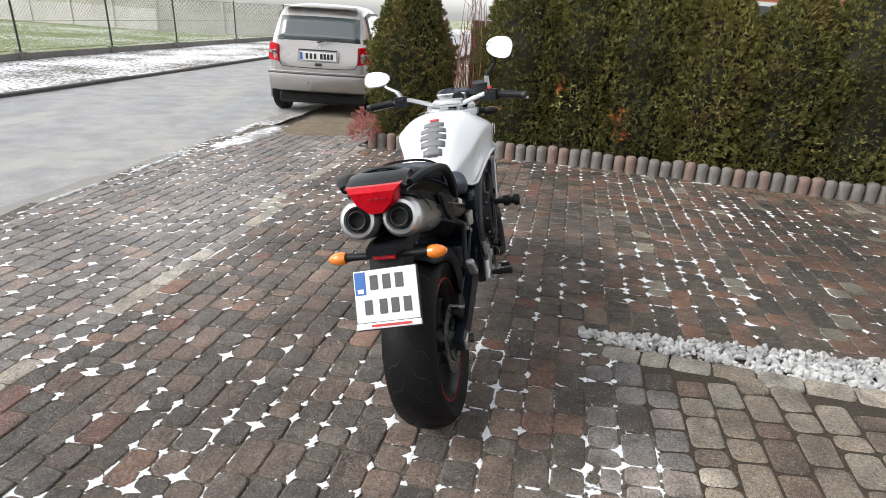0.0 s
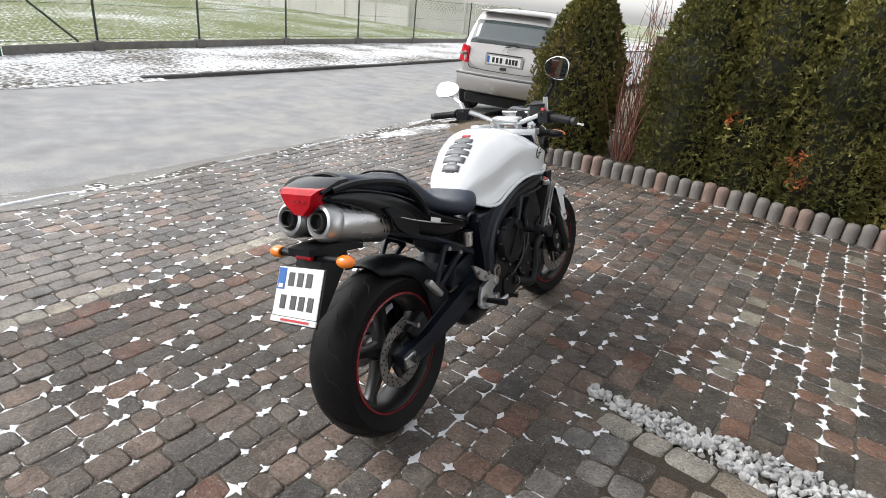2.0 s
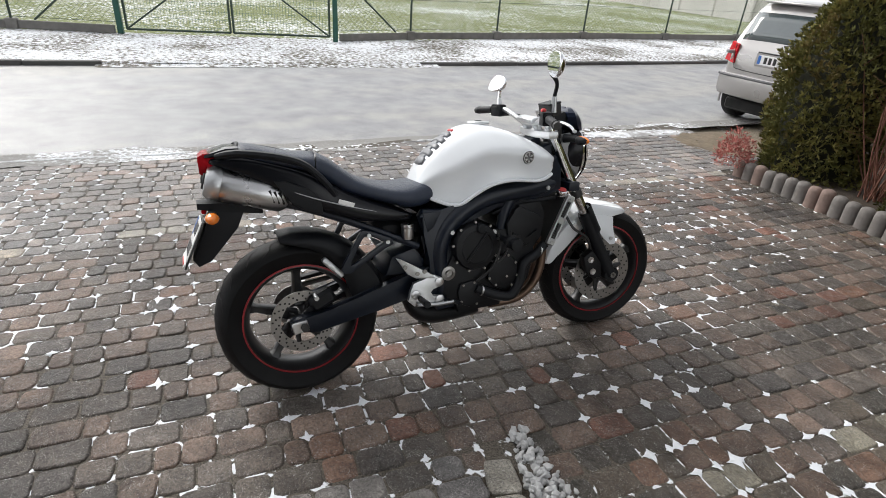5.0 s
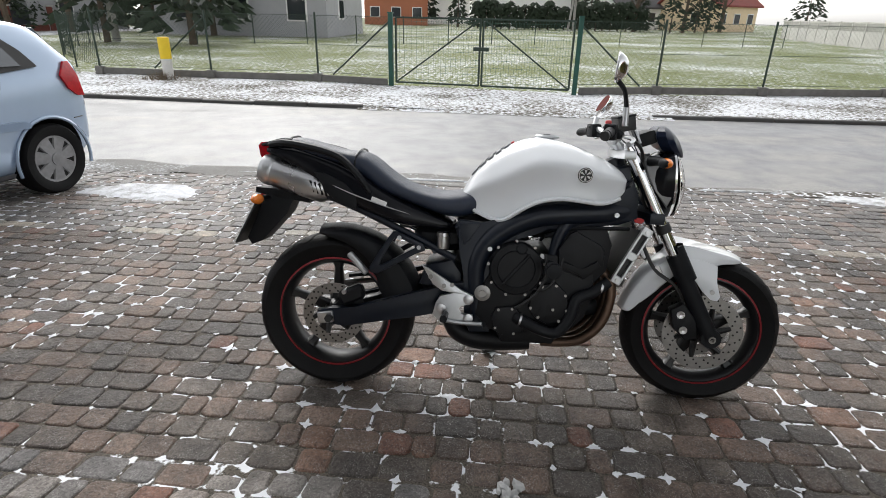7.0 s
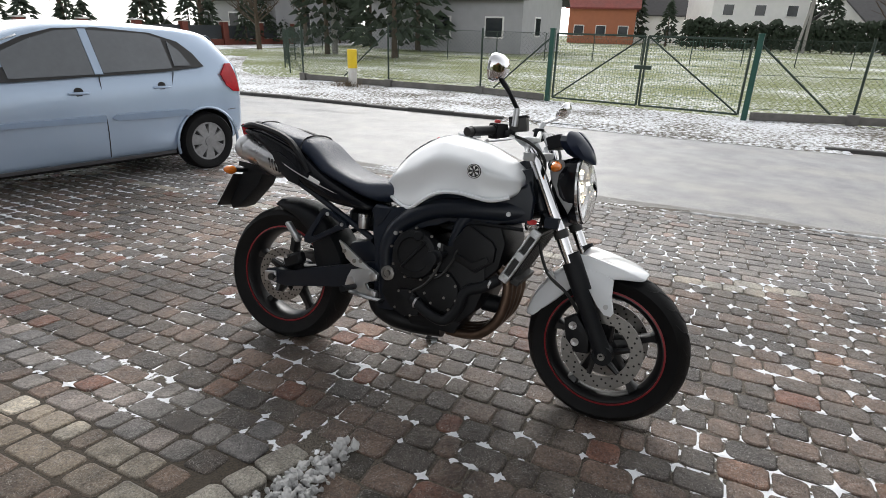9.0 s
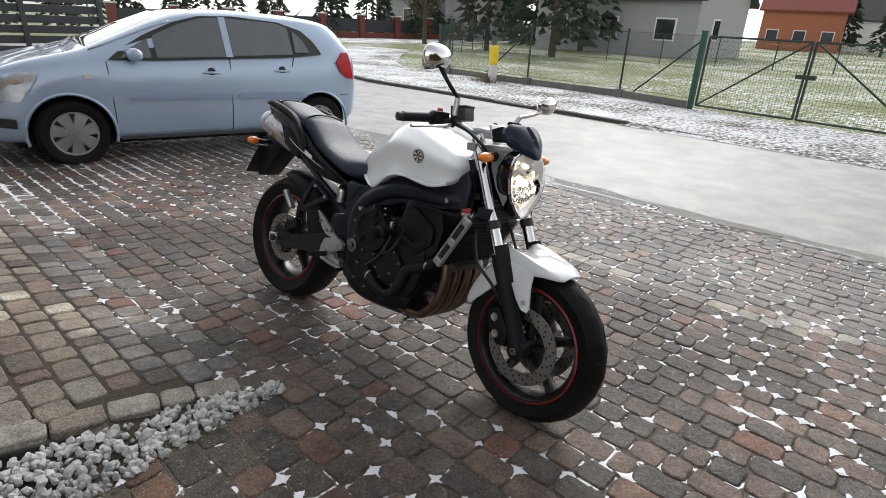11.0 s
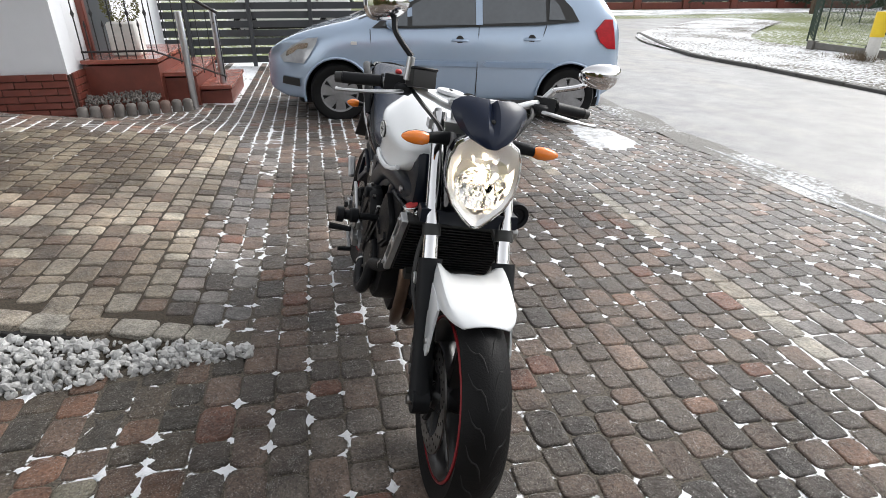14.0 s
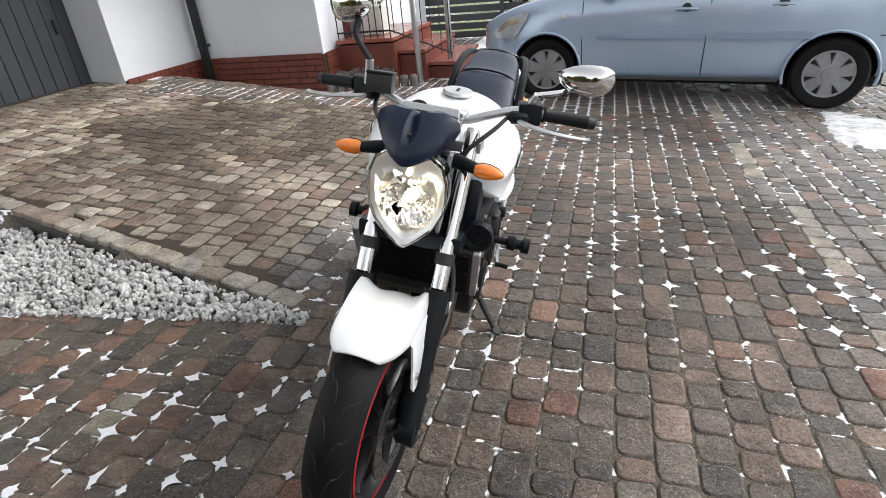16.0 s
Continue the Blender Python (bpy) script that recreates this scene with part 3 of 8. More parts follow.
def chain_link(bm, a, b, z0, z1, cell=0.11, r=0.0035):
    """Slanted wires both ways between two plan points, each wire a thin three-sided bar."""
    L = (b - a).length
    d = (b - a).normalized()
    H = z1 - z0
    side = Vector((-d.y, d.x, 0))
    n = int((L + H) / cell)
    for s in (1, -1):
        for i in range(n + 1):
            t = -H + i * cell if s > 0 else i * cell
            u0, u1, h0, h1 = t, t + s * H, z0, z1
            if u0 > L and u1 > L:
                continue
            lo, hi = min(u0, u1), max(u0, u1)
            if hi < 0 or lo > L:
                continue
            pts = []
            for u in (max(lo, 0), min(hi, L)):
                h = h0 + (h1 - h0) * (u - u0) / (u1 - u0)
                pts.append(a + d * u + Vector((0, 0, h)))
            p, q = pts
            vs = []
            for w in (p, q):
                for o in (side * r, Vector((0, 0, r)) - side * r * 0.6, -Vector((0, 0, r)) - side * r * 0.6):
                    vs.append(bm.verts.new(w + o + side * (0.002 * s)))
            for k in range(3):
                bm.faces.new((vs[k], vs[(k + 1) % 3], vs[3 + (k + 1) % 3], vs[3 + k]))


def wire_mat_mesh(name, a, b, z0, z1, parent, cell=0.11, r=0.003):
    bm = bmesh.new()
    chain_link(bm, a, b, z0, z1, cell, r)
    for h in (z0 + 0.02, (z0 + z1) / 2, z1 - 0.02):
        add_tube(bm, [a + Vector((0, 0, h)), b + Vector((0, 0, h))], 0.004, 4)
    return part(name, bm, GREEN_DK, parent, smooth=0)


fence = thing("chain_link_fence", "dark green chain-link fence on a low concrete plinth", "fence", kind="structure")
FV = [Vector((x, y, 0)) for x, y in FENCE]
FZ = -0.17
for i, p in enumerate(FV):
    if i in (3, 4):
        continue
    part("post", add_lathe(bmesh.new(), [(0.001, 1.53), (0.024, 1.53), (0.024, 0), (0.001, 0)], (p.x, p.y, FZ), "Z", 10), GREEN_DK, fence)
for i in range(len(FV) - 1):
    if i == 3:
        continue
    a, b = FV[i], FV[i + 1]
    d = (b - a).normalized()
    wire_mat_mesh("mesh_panel", a, b, FZ + 0.2, FZ + 1.48, fence, 0.10 if i < 9 else 0.16)
    c, L = (a + b) / 2, (b - a).length
    ang = math.degrees(math.atan2(d.y, d.x))
    part("plinth_board", box((c.x, c.y, FZ + 0.085), (L - 0.20, 0.05, 0.15), 0.006, (0, 0, ang)), PLINTH, fence)
for p in [v for i, v in enumerate(FV) if i not in (3, 4)]:
    part("plinth_block", box((p.x, p.y, FZ + 0.09), (0.2, 0.16, 0.20), 0.012, (0, 0, 75)), PLINTH, fence)
for a, b in ((3, 2), (4, 5), (1, 0)):
    p, q = FV[a], FV[b]
    e = p + (q - p).normalized() * min(1.5, (q - p).length * 0.95)
    part("brace", tube([p + Vector((0, 0, FZ + 1.40)), e + Vector((0, 0, FZ + 0.18))], 0.019, 8), GREEN_DK, fence)

gate = thing("double_gate", "closed green steel double gate with wire mesh", "gate")
ga, gb = FV[3], FV[4]
gd = (gb - ga).normalized()
gang = math.degrees(math.atan2(gd.y, gd.x))
for p in (ga, gb):
    post = part("gate_post", box((p.x, p.y, FZ + 0.76), (0.10, 0.10, 1.56), 0.008, (0, 0, gang)), GREEN, gate)
    part("cap", box((p.x, p.y, FZ + 1.55), (0.115, 0.115, 0.03), 0.006, (0, 0, gang)), GREEN, post)
for s in (0, 1):
    u0 = 0.12 if s == 0 else (gb - ga).length / 2 + 0.03
    u1 = (gb - ga).length / 2 - 0.03 if s == 0 else (gb - ga).length - 0.12
    leaf = bmesh.new()
    p0, p1 = ga + gd * u0, ga + gd * u1
    z0, z1 = FZ + 0.10, FZ + 1.46
    for a, b in ((p0, p1),):
        for z in (z0, z1):
            add_tube(leaf, [a + Vector((0, 0, z)), b + Vector((0, 0, z))], 0.022, 6)
        for p in (a, b):
            add_tube(leaf, [p + Vector((0, 0, z0)), p + Vector((0, 0, z1))], 0.022, 6)
    leaf_ob = part("gate_leaf", leaf, GREEN_DK, gate)
    q0, q1 = (p0, p1) if s == 0 else (p1, p0)
    part("diagonal_brace", tube([q0 + Vector((0, 0, z0)), q1 + Vector((0, 0, z1))], 0.018, 6), GREEN_DK, leaf_ob)
    wm = bmesh.new()
    nv = int((p1 - p0).length / 0.055)
    for i in range(nv):
        p = p0 + (p1 - p0) * (i + 0.5) / nv
        add_tube(wm, [p + Vector((0, 0, z0)), p + Vector((0, 0, z1))], 0.0028, 3)
    for i in range(9):
        z = z0 + (z1 - z0) * (i + 0.5) / 9
        add_tube(wm, [p0 + Vector((0, 0, z)), p1 + Vector((0, 0, z))], 0.003, 3)
    part("wire_mesh", wm, GREEN, leaf_ob, smooth=0)
gm = (ga + gb) / 2
part("latch", box((gm.x, gm.y, FZ + 0.86), (0.34, 0.09, 0.08), 0.01, (0, 0, gang)), GREEN_DK, gate)

marker = thing("gas_marker_post", "white marker post with a bright yellow cap", "post")
part("post_body", lathe([(0.001, 0), (0.115, 0), (0.115, 0.50), (0.10, 0.52), (0.001, 0.52)], (-12.2, -3.2, -0.17), "Z", 20), MARKW, marker)
part("yellow_cap", lathe([(0.125, 0.46), (0.128, 0.9), (0.12, 0.93), (0.001, 0.94)], (-12.2, -3.2, -0.17), "Z", 20), YELLOW, marker, "bright yellow cap")
tuft = bmesh.new()
for i in range(140):
    w, r = random.uniform(0, 6.28), abs(random.gauss(0, 0.22))
    x, y = -12.1 + r * math.cos(w), -3.25 + 1.3 * r * math.sin(w)
    a = Vector((x, y, -0.17))
    add_tube(tuft, [a, a + Vector((random.gauss(0, 0.06), random.gauss(0, 0.06), random.uniform(0.06, 0.2)))], [0.008, 0.002], 3)
tagged(link("dry_grass_tuft", tuft, DIRT), "dry brown grass tuft round the marker post", "grass", kind="stuff")

# ---- far setting: lattice wall, houses, trees ----
lattice = thing("lattice_wall", "long pale precast concrete wall with lattice top panels", "wall", kind="structure")
LW = [Vector(p) for p in ((-50.0, 38.5, 0), (-34.0, 33.0, 0), (-24.0, 30.5, 0), (-14.5, 28.7, 0), (-8.6, 30.0, 0))]
LWP = []
for a, b in zip(LW[:-1], LW[1:]):
    n = int((b - a).length / 2.05)
    LWP += [(a + (b - a) * i / n, a + (b - a) * (i + 1) / n) for i in range(n)]


def lattice_bay(a, b, z=-0.2, solid=1.0, top=0.5, parent=None):
    d = (b - a).normalized()
    ang = math.degrees(math.atan2(d.y, d.x))
    c, L = (a + b) / 2, (b - a).length
    part("wall_panel", box((c.x, c.y, z + solid / 2), (L - 0.1, 0.05, solid), 0.0, (0, 0, ang)), CONCRETE_W, parent)
    part("wall_post", box((a.x, a.y, z + (solid + top + 0.1) / 2), (0.13, 0.13, solid + top + 0.1), 0.01, (0, 0, ang)), CONCRETE_W, parent)
    bm = bmesh.new()
    add_box(bm, (c.x, c.y, z + solid + top + 0.03), (L - 0.1, 0.06, 0.08), 0, (0, 0, ang))
    nd = int(L / 0.2)
    for i in range(nd + 3):
        for s in (1, -1):
            u0 = i * 0.2 - 0.2
            p = a + d * min(max(u0, 0.05), L - 0.05) + Vector((0, 0, z + solid))
            q = a + d * min(max(u0 + s * top, 0.05), L - 0.05) + Vector((0, 0, z + solid + top))
            if (q - p).length > 0.1:
                add_tube(bm, [p, q], 0.035, 4)
    part("lattice_panel", bm, CONCRETE_W, parent, smooth=0)


for a, b in LWP:
    lattice_bay(a, b, parent=lattice)

HOUSE_GREY = material("grey_house_render", (0.40, 0.40, 0.42), 0.9, var=0.08, scale=2)
HOUSE_ORANGE = material("terracotta_house_render", (0.42, 0.16, 0.09), 0.9, var=0.08, scale=2)
HOUSE_WHITE = material("white_far_render", (0.82, 0.81, 0.80), 0.9, var=0.05, scale=2)
HOUSE_CREAM = material("cream_far_render", (0.76, 0.61, 0.42), 0.9, var=0.06, scale=2)
ROOF_DARK = material("dark_roof_tile", (0.06, 0.058, 0.06), 0.7, var=0.25, scale=3, bump=0.3, bscale=10)
ROOF_RED = material("red_roof_tile", (0.22, 0.05, 0.04), 0.7, var=0.25, scale=3, bump=0.3, bscale=10)
ROOF_SNOW = material("roof_with_snow", (0.62, 0.55, 0.54), 0.8, var=0.4, scale=2)
PANE = material("far_window_pane", (0.03, 0.035, 0.04), 0.08, var=0.1, coat=0.5)


def house(x, y, ang, w, d, h, rise, wall, roof, label, windows=2, upper=True, zbase=-0.2, door=False):
    """A pitched-roof house; w across the front, which looks to local -y; ridge along the width."""
    t = thing("house", label, "house", pose(x, y, zbase, 0, 0, ang))
    part("wall", box((0, 0, h / 2), (w, d, h), 0.0), wall, t)
    gb = bmesh.new()
    add_prism(gb, [(-d / 2, h), (d / 2, h), (0, h + rise)], -w / 2, w / 2, 0, "YZ")
    part("gable_wall", gb, wall, t)
    rb = bmesh.new()
    o = 0.5
    k = rise / (d / 2)
    for s in (1, -1):
        pr = [(s * (d / 2 + o), h - o * k), (0, h + rise + 0.02), (0, h + rise + 0.22), (s * (d / 2 + o), h - o * k + 0.2)]
        add_prism(rb, pr, -w / 2 - o, w / 2 + o, 0, "YZ")
    rf = part("roof", rb, roof, t)
    part("chimney", box((w * 0.2, 0.4, h + rise + 0.3), (0.6, 0.6, 1.2), 0.02), ROOF_RED, rf)
    for lev in range(2 if upper else 1):
        for i in range(windows):
            wx = -w / 2 + w * (i + 0.5) / windows
            wz = 1.6 + 2.7 * lev
            if wz + 0.8 > h:
                continue
            wn = part("window", box((wx, -d / 2 - 0.02, wz), (1.35, 0.1, 1.35), 0.02), HOUSE_WHITE, t)
            part("pane", box((wx, -d / 2 - 0.075, wz), (1.15, 0.02, 1.15)), PANE, wn)
    for sx in (-1, 1):
        wn = part("window", box((sx * (w / 2 + 0.02), -d * 0.15, 1.7), (0.1, 1.2, 1.3), 0.02), HOUSE_WHITE, t)
        part("pane", box((sx * (w / 2 + 0.075), -d * 0.15, 1.7), (0.02, 1.0, 1.1)), PANE, wn)
    return t


house(-42, -6.5, 78, 11.5, 9.0, 3.6, 3.4, HOUSE_GREY, ROOF_DARK, "grey rendered house with a dark pitched roof", 3, False)
house(-84, 3.4, 88, 8.5, 9, 4.6, 3.4, HOUSE_ORANGE, ROOF_RED, "terracotta coloured house with a red tiled roof", 3)
house(-98, 11, 93, 8, 9, 4.2, 3.6, HOUSE_WHITE, ROOF_DARK, "white gabled house with a dark roof", 2)
house(-82, 20.6, 99, 11, 10, 6.2, 4.0, HOUSE_WHITE, ROOF_SNOW, "large white house with a snow-dusted red roof", 3)
house(-84, 37.3, 110, 12, 10, 3.0, 3.2, HOUSE_WHITE, ROOF_DARK, "white bungalow with a dark brown roof", 3)
house(-78, 46.4, 116, 9, 9, 3.4, 3.2, HOUSE_CREAM, ROOF_RED, "cream house with a red tiled roof", 3)
house(-44, -24, 70, 10, 8, 3.4, 3.0, HOUSE_GREY, ROOF_DARK, "low grey house behind the side street", 3, False)


house(9.5, 19, 8, 9, 8, 3.4, 3.0, HOUSE_ORANGE, ROOF_RED, "red-roofed house behind the thuja hedge", 3, False)


def far_conifer(x, y, h, r, seed, mat, name="conifer", label="dark green conifer in a far garden", z=-0.2, power=0.75, big=1.25):
    t = thing(name, label, "tree", pose(x, y, z))
    rnd = random.Random(seed)
    part("trunk", tube([(0, 0, 0), (0.05, 0, h * 0.5), (0, 0, h * 0.9)], [0.045 * h ** 0.7, 0.02 * h ** 0.7, 0.01], 6), BARK, t)
    bm = bmesh.new()
    for i in range(int(70 * h ** 0.8)):
        zz = rnd.uniform(0.06, 1.0) ** 0.9 * h
        rr = r * (1 - zz / h) ** power * rnd.uniform(0.5, 1.12) + 0.04
        w = rnd.uniform(0, 6.283)
        c = Vector((rr * math.cos(w), rr * math.sin(w), zz))
        s = rnd.uniform(0.10, 0.2) * (0.5 + 0.16 * h) * big
        out = Vector((math.cos(w), math.sin(w), -0.25))
        side = Vector((-math.sin(w), math.cos(w), 0))
        v = [bm.verts.new(p) for p in (c - side * s * 0.7, c + out * s * 1.5, c + side * s * 0.7, c + Vector((0, 0, s * 0.8)), c - out * s * 0.8)]
        for f in ((0, 1, 3), (1, 2, 3), (0, 1, 4), (1, 2, 4), (2, 3, 4), (0, 3, 4)):
            bm.faces.new([v[k] for k in f])
    part("crown", bm, mat, t, smooth=0)
    return t


rk = random.Random(5)
for i in range(22):
    far_conifer(-67 + i * 0.05 + rk.uniform(-.2, .2), 12.5 + i * 0.92, rk.uniform(2.3, 3.1), 0.75, i, CONIFER, "thuja", "dark columnar thuja in a far hedge row", power=0.3, big=2.0)
for i, (x, y, h, r) in enumerate(((-27, -7.2, 7.5, 2.4), (-28, -11.5, 7.0, 2.2), (-37, -9, 9, 2.8), (-41, -14, 8, 2.6), (-60, -22, 8, 2.6), (-102, 17, 7, 1.8),
                                  (-88, 29.5, 6.5, 2.0), (-90, 32, 7.5, 2.2), (-92, 34.5, 7, 2.4), (-106, 6, 8, 2.2), (-62, 33.5, 4, 2.2), (-64, 37.5, 4.5, 2.0))):
    far_conifer(x, y, h, r, 40 + i, CONIFER)


def bare_tree(x, y, h, seed, z=-0.2, name="bare_tree", label="leafless grey winter tree far off", mat=None):
    t = thing(name, label, "tree", pose(x, y, z))
    rnd = random.Random(seed)
    bm, tw = bmesh.new(), bmesh.new()
    add_tube(bm, [(0, 0, 0), (0.1, 0.05, h * 0.4), (0, 0.1, h * 0.75)], [0.03 * h, 0.02 * h, 0.008 * h], 6)
    for i in range(26):
        z0 = rnd.uniform(0.2, 0.75) * h
        w = rnd.uniform(0, 6.283)
        p = Vector((0.05, 0.05, z0))
        e = p + Vector((math.cos(w) * h * 0.25, math.sin(w) * h * 0.25, rnd.uniform(0.15, 0.35) * h))
        add_tube(tw, [p, (p + e) / 2 + Vector((rnd.gauss(0, .1), rnd.gauss(0, .1), 0)), e], [0.008 * h, 0.005 * h, 0.002 * h], 4, 2)
        for k in range(4):
            q = p + (e - p) * rnd.uniform(0.4, 1)
            add_tube(tw, [q, q + Vector((rnd.gauss(0, .09), rnd.gauss(0, .09), rnd.uniform(0.05, .16))) * h], [0.0035 * h, 0.0012 * h], 3)
    part("trunk", bm, mat or BARK, t)
    part("crown", tw, mat or BARK, t, smooth=0)
    return t


for i, (x, y, h) in enumerate(((-45, -6, 8), (-66, 31, 9), (-64, 36, 8), (-70, 44, 10), (-48, -2, 7), (-38, -18, 7), (-30, -17, 6), (-44, -12, 8))):
    bare_tree(x, y, h, 100 + i)

rk = random.Random(15)
for i in range(26):
    far_conifer(-8 - i * 1.75 + rk.uniform(-.5, .5), -34 + i * 0.75 + rk.uniform(-1, 1), rk.uniform(2.2, 3.8), rk.uniform(0.9, 1.4), 300 + i, CONIFER)
for i in range(10):
    bare_tree(-24 - i * 4.2, -31 + i * 2.0 + rk.uniform(-1.5, 1.5), rk.uniform(5, 8), 500 + i)
for i, (x, y, h, r) in enumerate(((-74, 11, 5, 1.4), (-76, 29, 6, 1.8), (-70, 33, 5.5, 1.8), (-66, 40, 5, 2.2), (-90, 8, 8, 2.2), (-60, 48, 5, 2.4))):
    far_conifer(x, y, h, r, 640 + i, CONIFER)

# utility pole and its leaning prop
pole = thing("utility_pole", "weathered concrete utility pole with a leaning prop", "pole", pose(-64, 23.0, -0.2))
part("shaft", tube([(0, 0, 0), (0, 0, 8.5)], [0.16, 0.1], 10), CONCRETE, pole)
part("prop", tube([(0.9, -0.9, 0), (0, 0, 6)], [0.14, 0.09], 8), CONCRETE, pole)
pole2 = thing("utility_pole", "grey utility pole beside the street corner", "pole", pose(-30, -12, -0.2))
part("shaft", tube([(0, 0, 0), (0, 0, 8)], [0.16, 0.1], 10), CONCRETE, pole2)
part("prop", tube([(1.1, 0.6, 0), (0, 0, 6)], [0.14, 0.09], 8), CONCRETE, pole2)

# second fence line across the field and along the side street
fence2 = thing("field_fence", "thin dark wire fence running through the grass field", "fence", kind="structure")
for ln in ([(-13.25, -5.2), (-17.5, -8.2), (-24, -11.0), (-32, -13.2)], [(-27, -7.0), (-29.5, 0.0), (-31.5, 8), (-32, 18), (-32, 28)]):
    fp = line_pieces(ln, 2.6)
    for p in fp:
        part("post", tube([(p.x, p.y, -0.2), (p.x, p.y, 1.2)], 0.025, 6), GREEN_DK, fence2)
    for a, b in zip(fp[:-1], fp[1:]):
        bm = bmesh.new()
        chain_link(bm, a, b, 0.0, 1.15, 0.2, 0.004)
        part("wire", bm, GREEN_DK, fence2, smooth=0)

# brick pillared street wall beyond the side street
bw = thing("brick_pillar_fence", "red brick pillar fence with dark infill panels", "fence", kind="structure")
for i in range(9):
    p = Vector((-16.0 - i * 3.0, -27.5 + i * 0.9, -0.2))
    pl = part("pillar", box(p + Vector((0, 0, 0.75)), (0.42, 0.42, 1.5), 0.01, (0, 0, -16)), CLINKER, bw)
    part("pillar_cap", box(p + Vector((0, 0, 1.53)), (0.54, 0.54, 0.08), 0.02, (0, 0, -16)), CONCRETE_W, pl)
    c = p + Vector((-1.5, 0.45, 0))
    part("base_course", box(c + Vector((0, 0, 0.2)), (2.6, 0.3, 0.4), 0.0, (0, 0, -16.7)), CLINKER, bw)
    part("infill_panel", box(c + Vector((0, 0, 0.85)), (2.6, 0.06, 0.85), 0.0, (0, 0, -16.7)), ANTHRACITE, bw)

# ---- the motorcycle: local x ahead, y to its left, z up ----
HEADING, LEAN_L, TURN_R = 8.6, 12.5, 5.5
bike = thing("motorcycle", "white naked motorcycle with black frame leaning on its side stand", "motorcycle",
             Matrix.Translation((0.041, 1.7215, -0.034)) @ Matrix.Rotation(radians(90 - HEADING), 4, "Z") @ Matrix.Rotation(radians(-LEAN_L), 4, "X"))
# the front end turns about the steering axis
SA = Vector((1.075, 0, 0.93))
ST = Matrix.Translation(SA) @ Matrix.Rotation(radians(-TURN_R), 4, Vector((-0.435, 0, 0.9)).normalized()) @ Matrix.Translation(-SA)


def mir(bm):
    """Add the mirror image across y = 0."""
    g = bmesh.ops.duplicate(bm, geom=bm.verts[:] + bm.edges[:] + bm.faces[:])
    vs = [e for e in g["geom"] if isinstance(e, bmesh.types.BMVert)]
    bmesh.ops.scale(bm, vec=(1, -1, 1), verts=vs)
    return bm


def oval_sections(xs, top, bot, half, n=18, power=2.6, y0=0.0, bias=0.42):
    """Rounded body sections along x between a top line and a bottom line."""
    rings = []
    for x in xs:
        zt, zb, w = top(x), bot(x), half(x)
        zc = zb + (zt - zb) * bias
        ring = []
        for q in range(n):
            a = 2 * math.pi * q / n
            c, s = math.cos(a), math.sin(a)
            px = math.copysign(abs(c) ** (2 / power), c)
            pz = math.copysign(abs(s) ** (2 / power), s)
            ring.append((x, y0 + w * px, zc + (zt - zc if pz > 0 else zc - zb) * pz))
        rings.append(ring)
    return rings


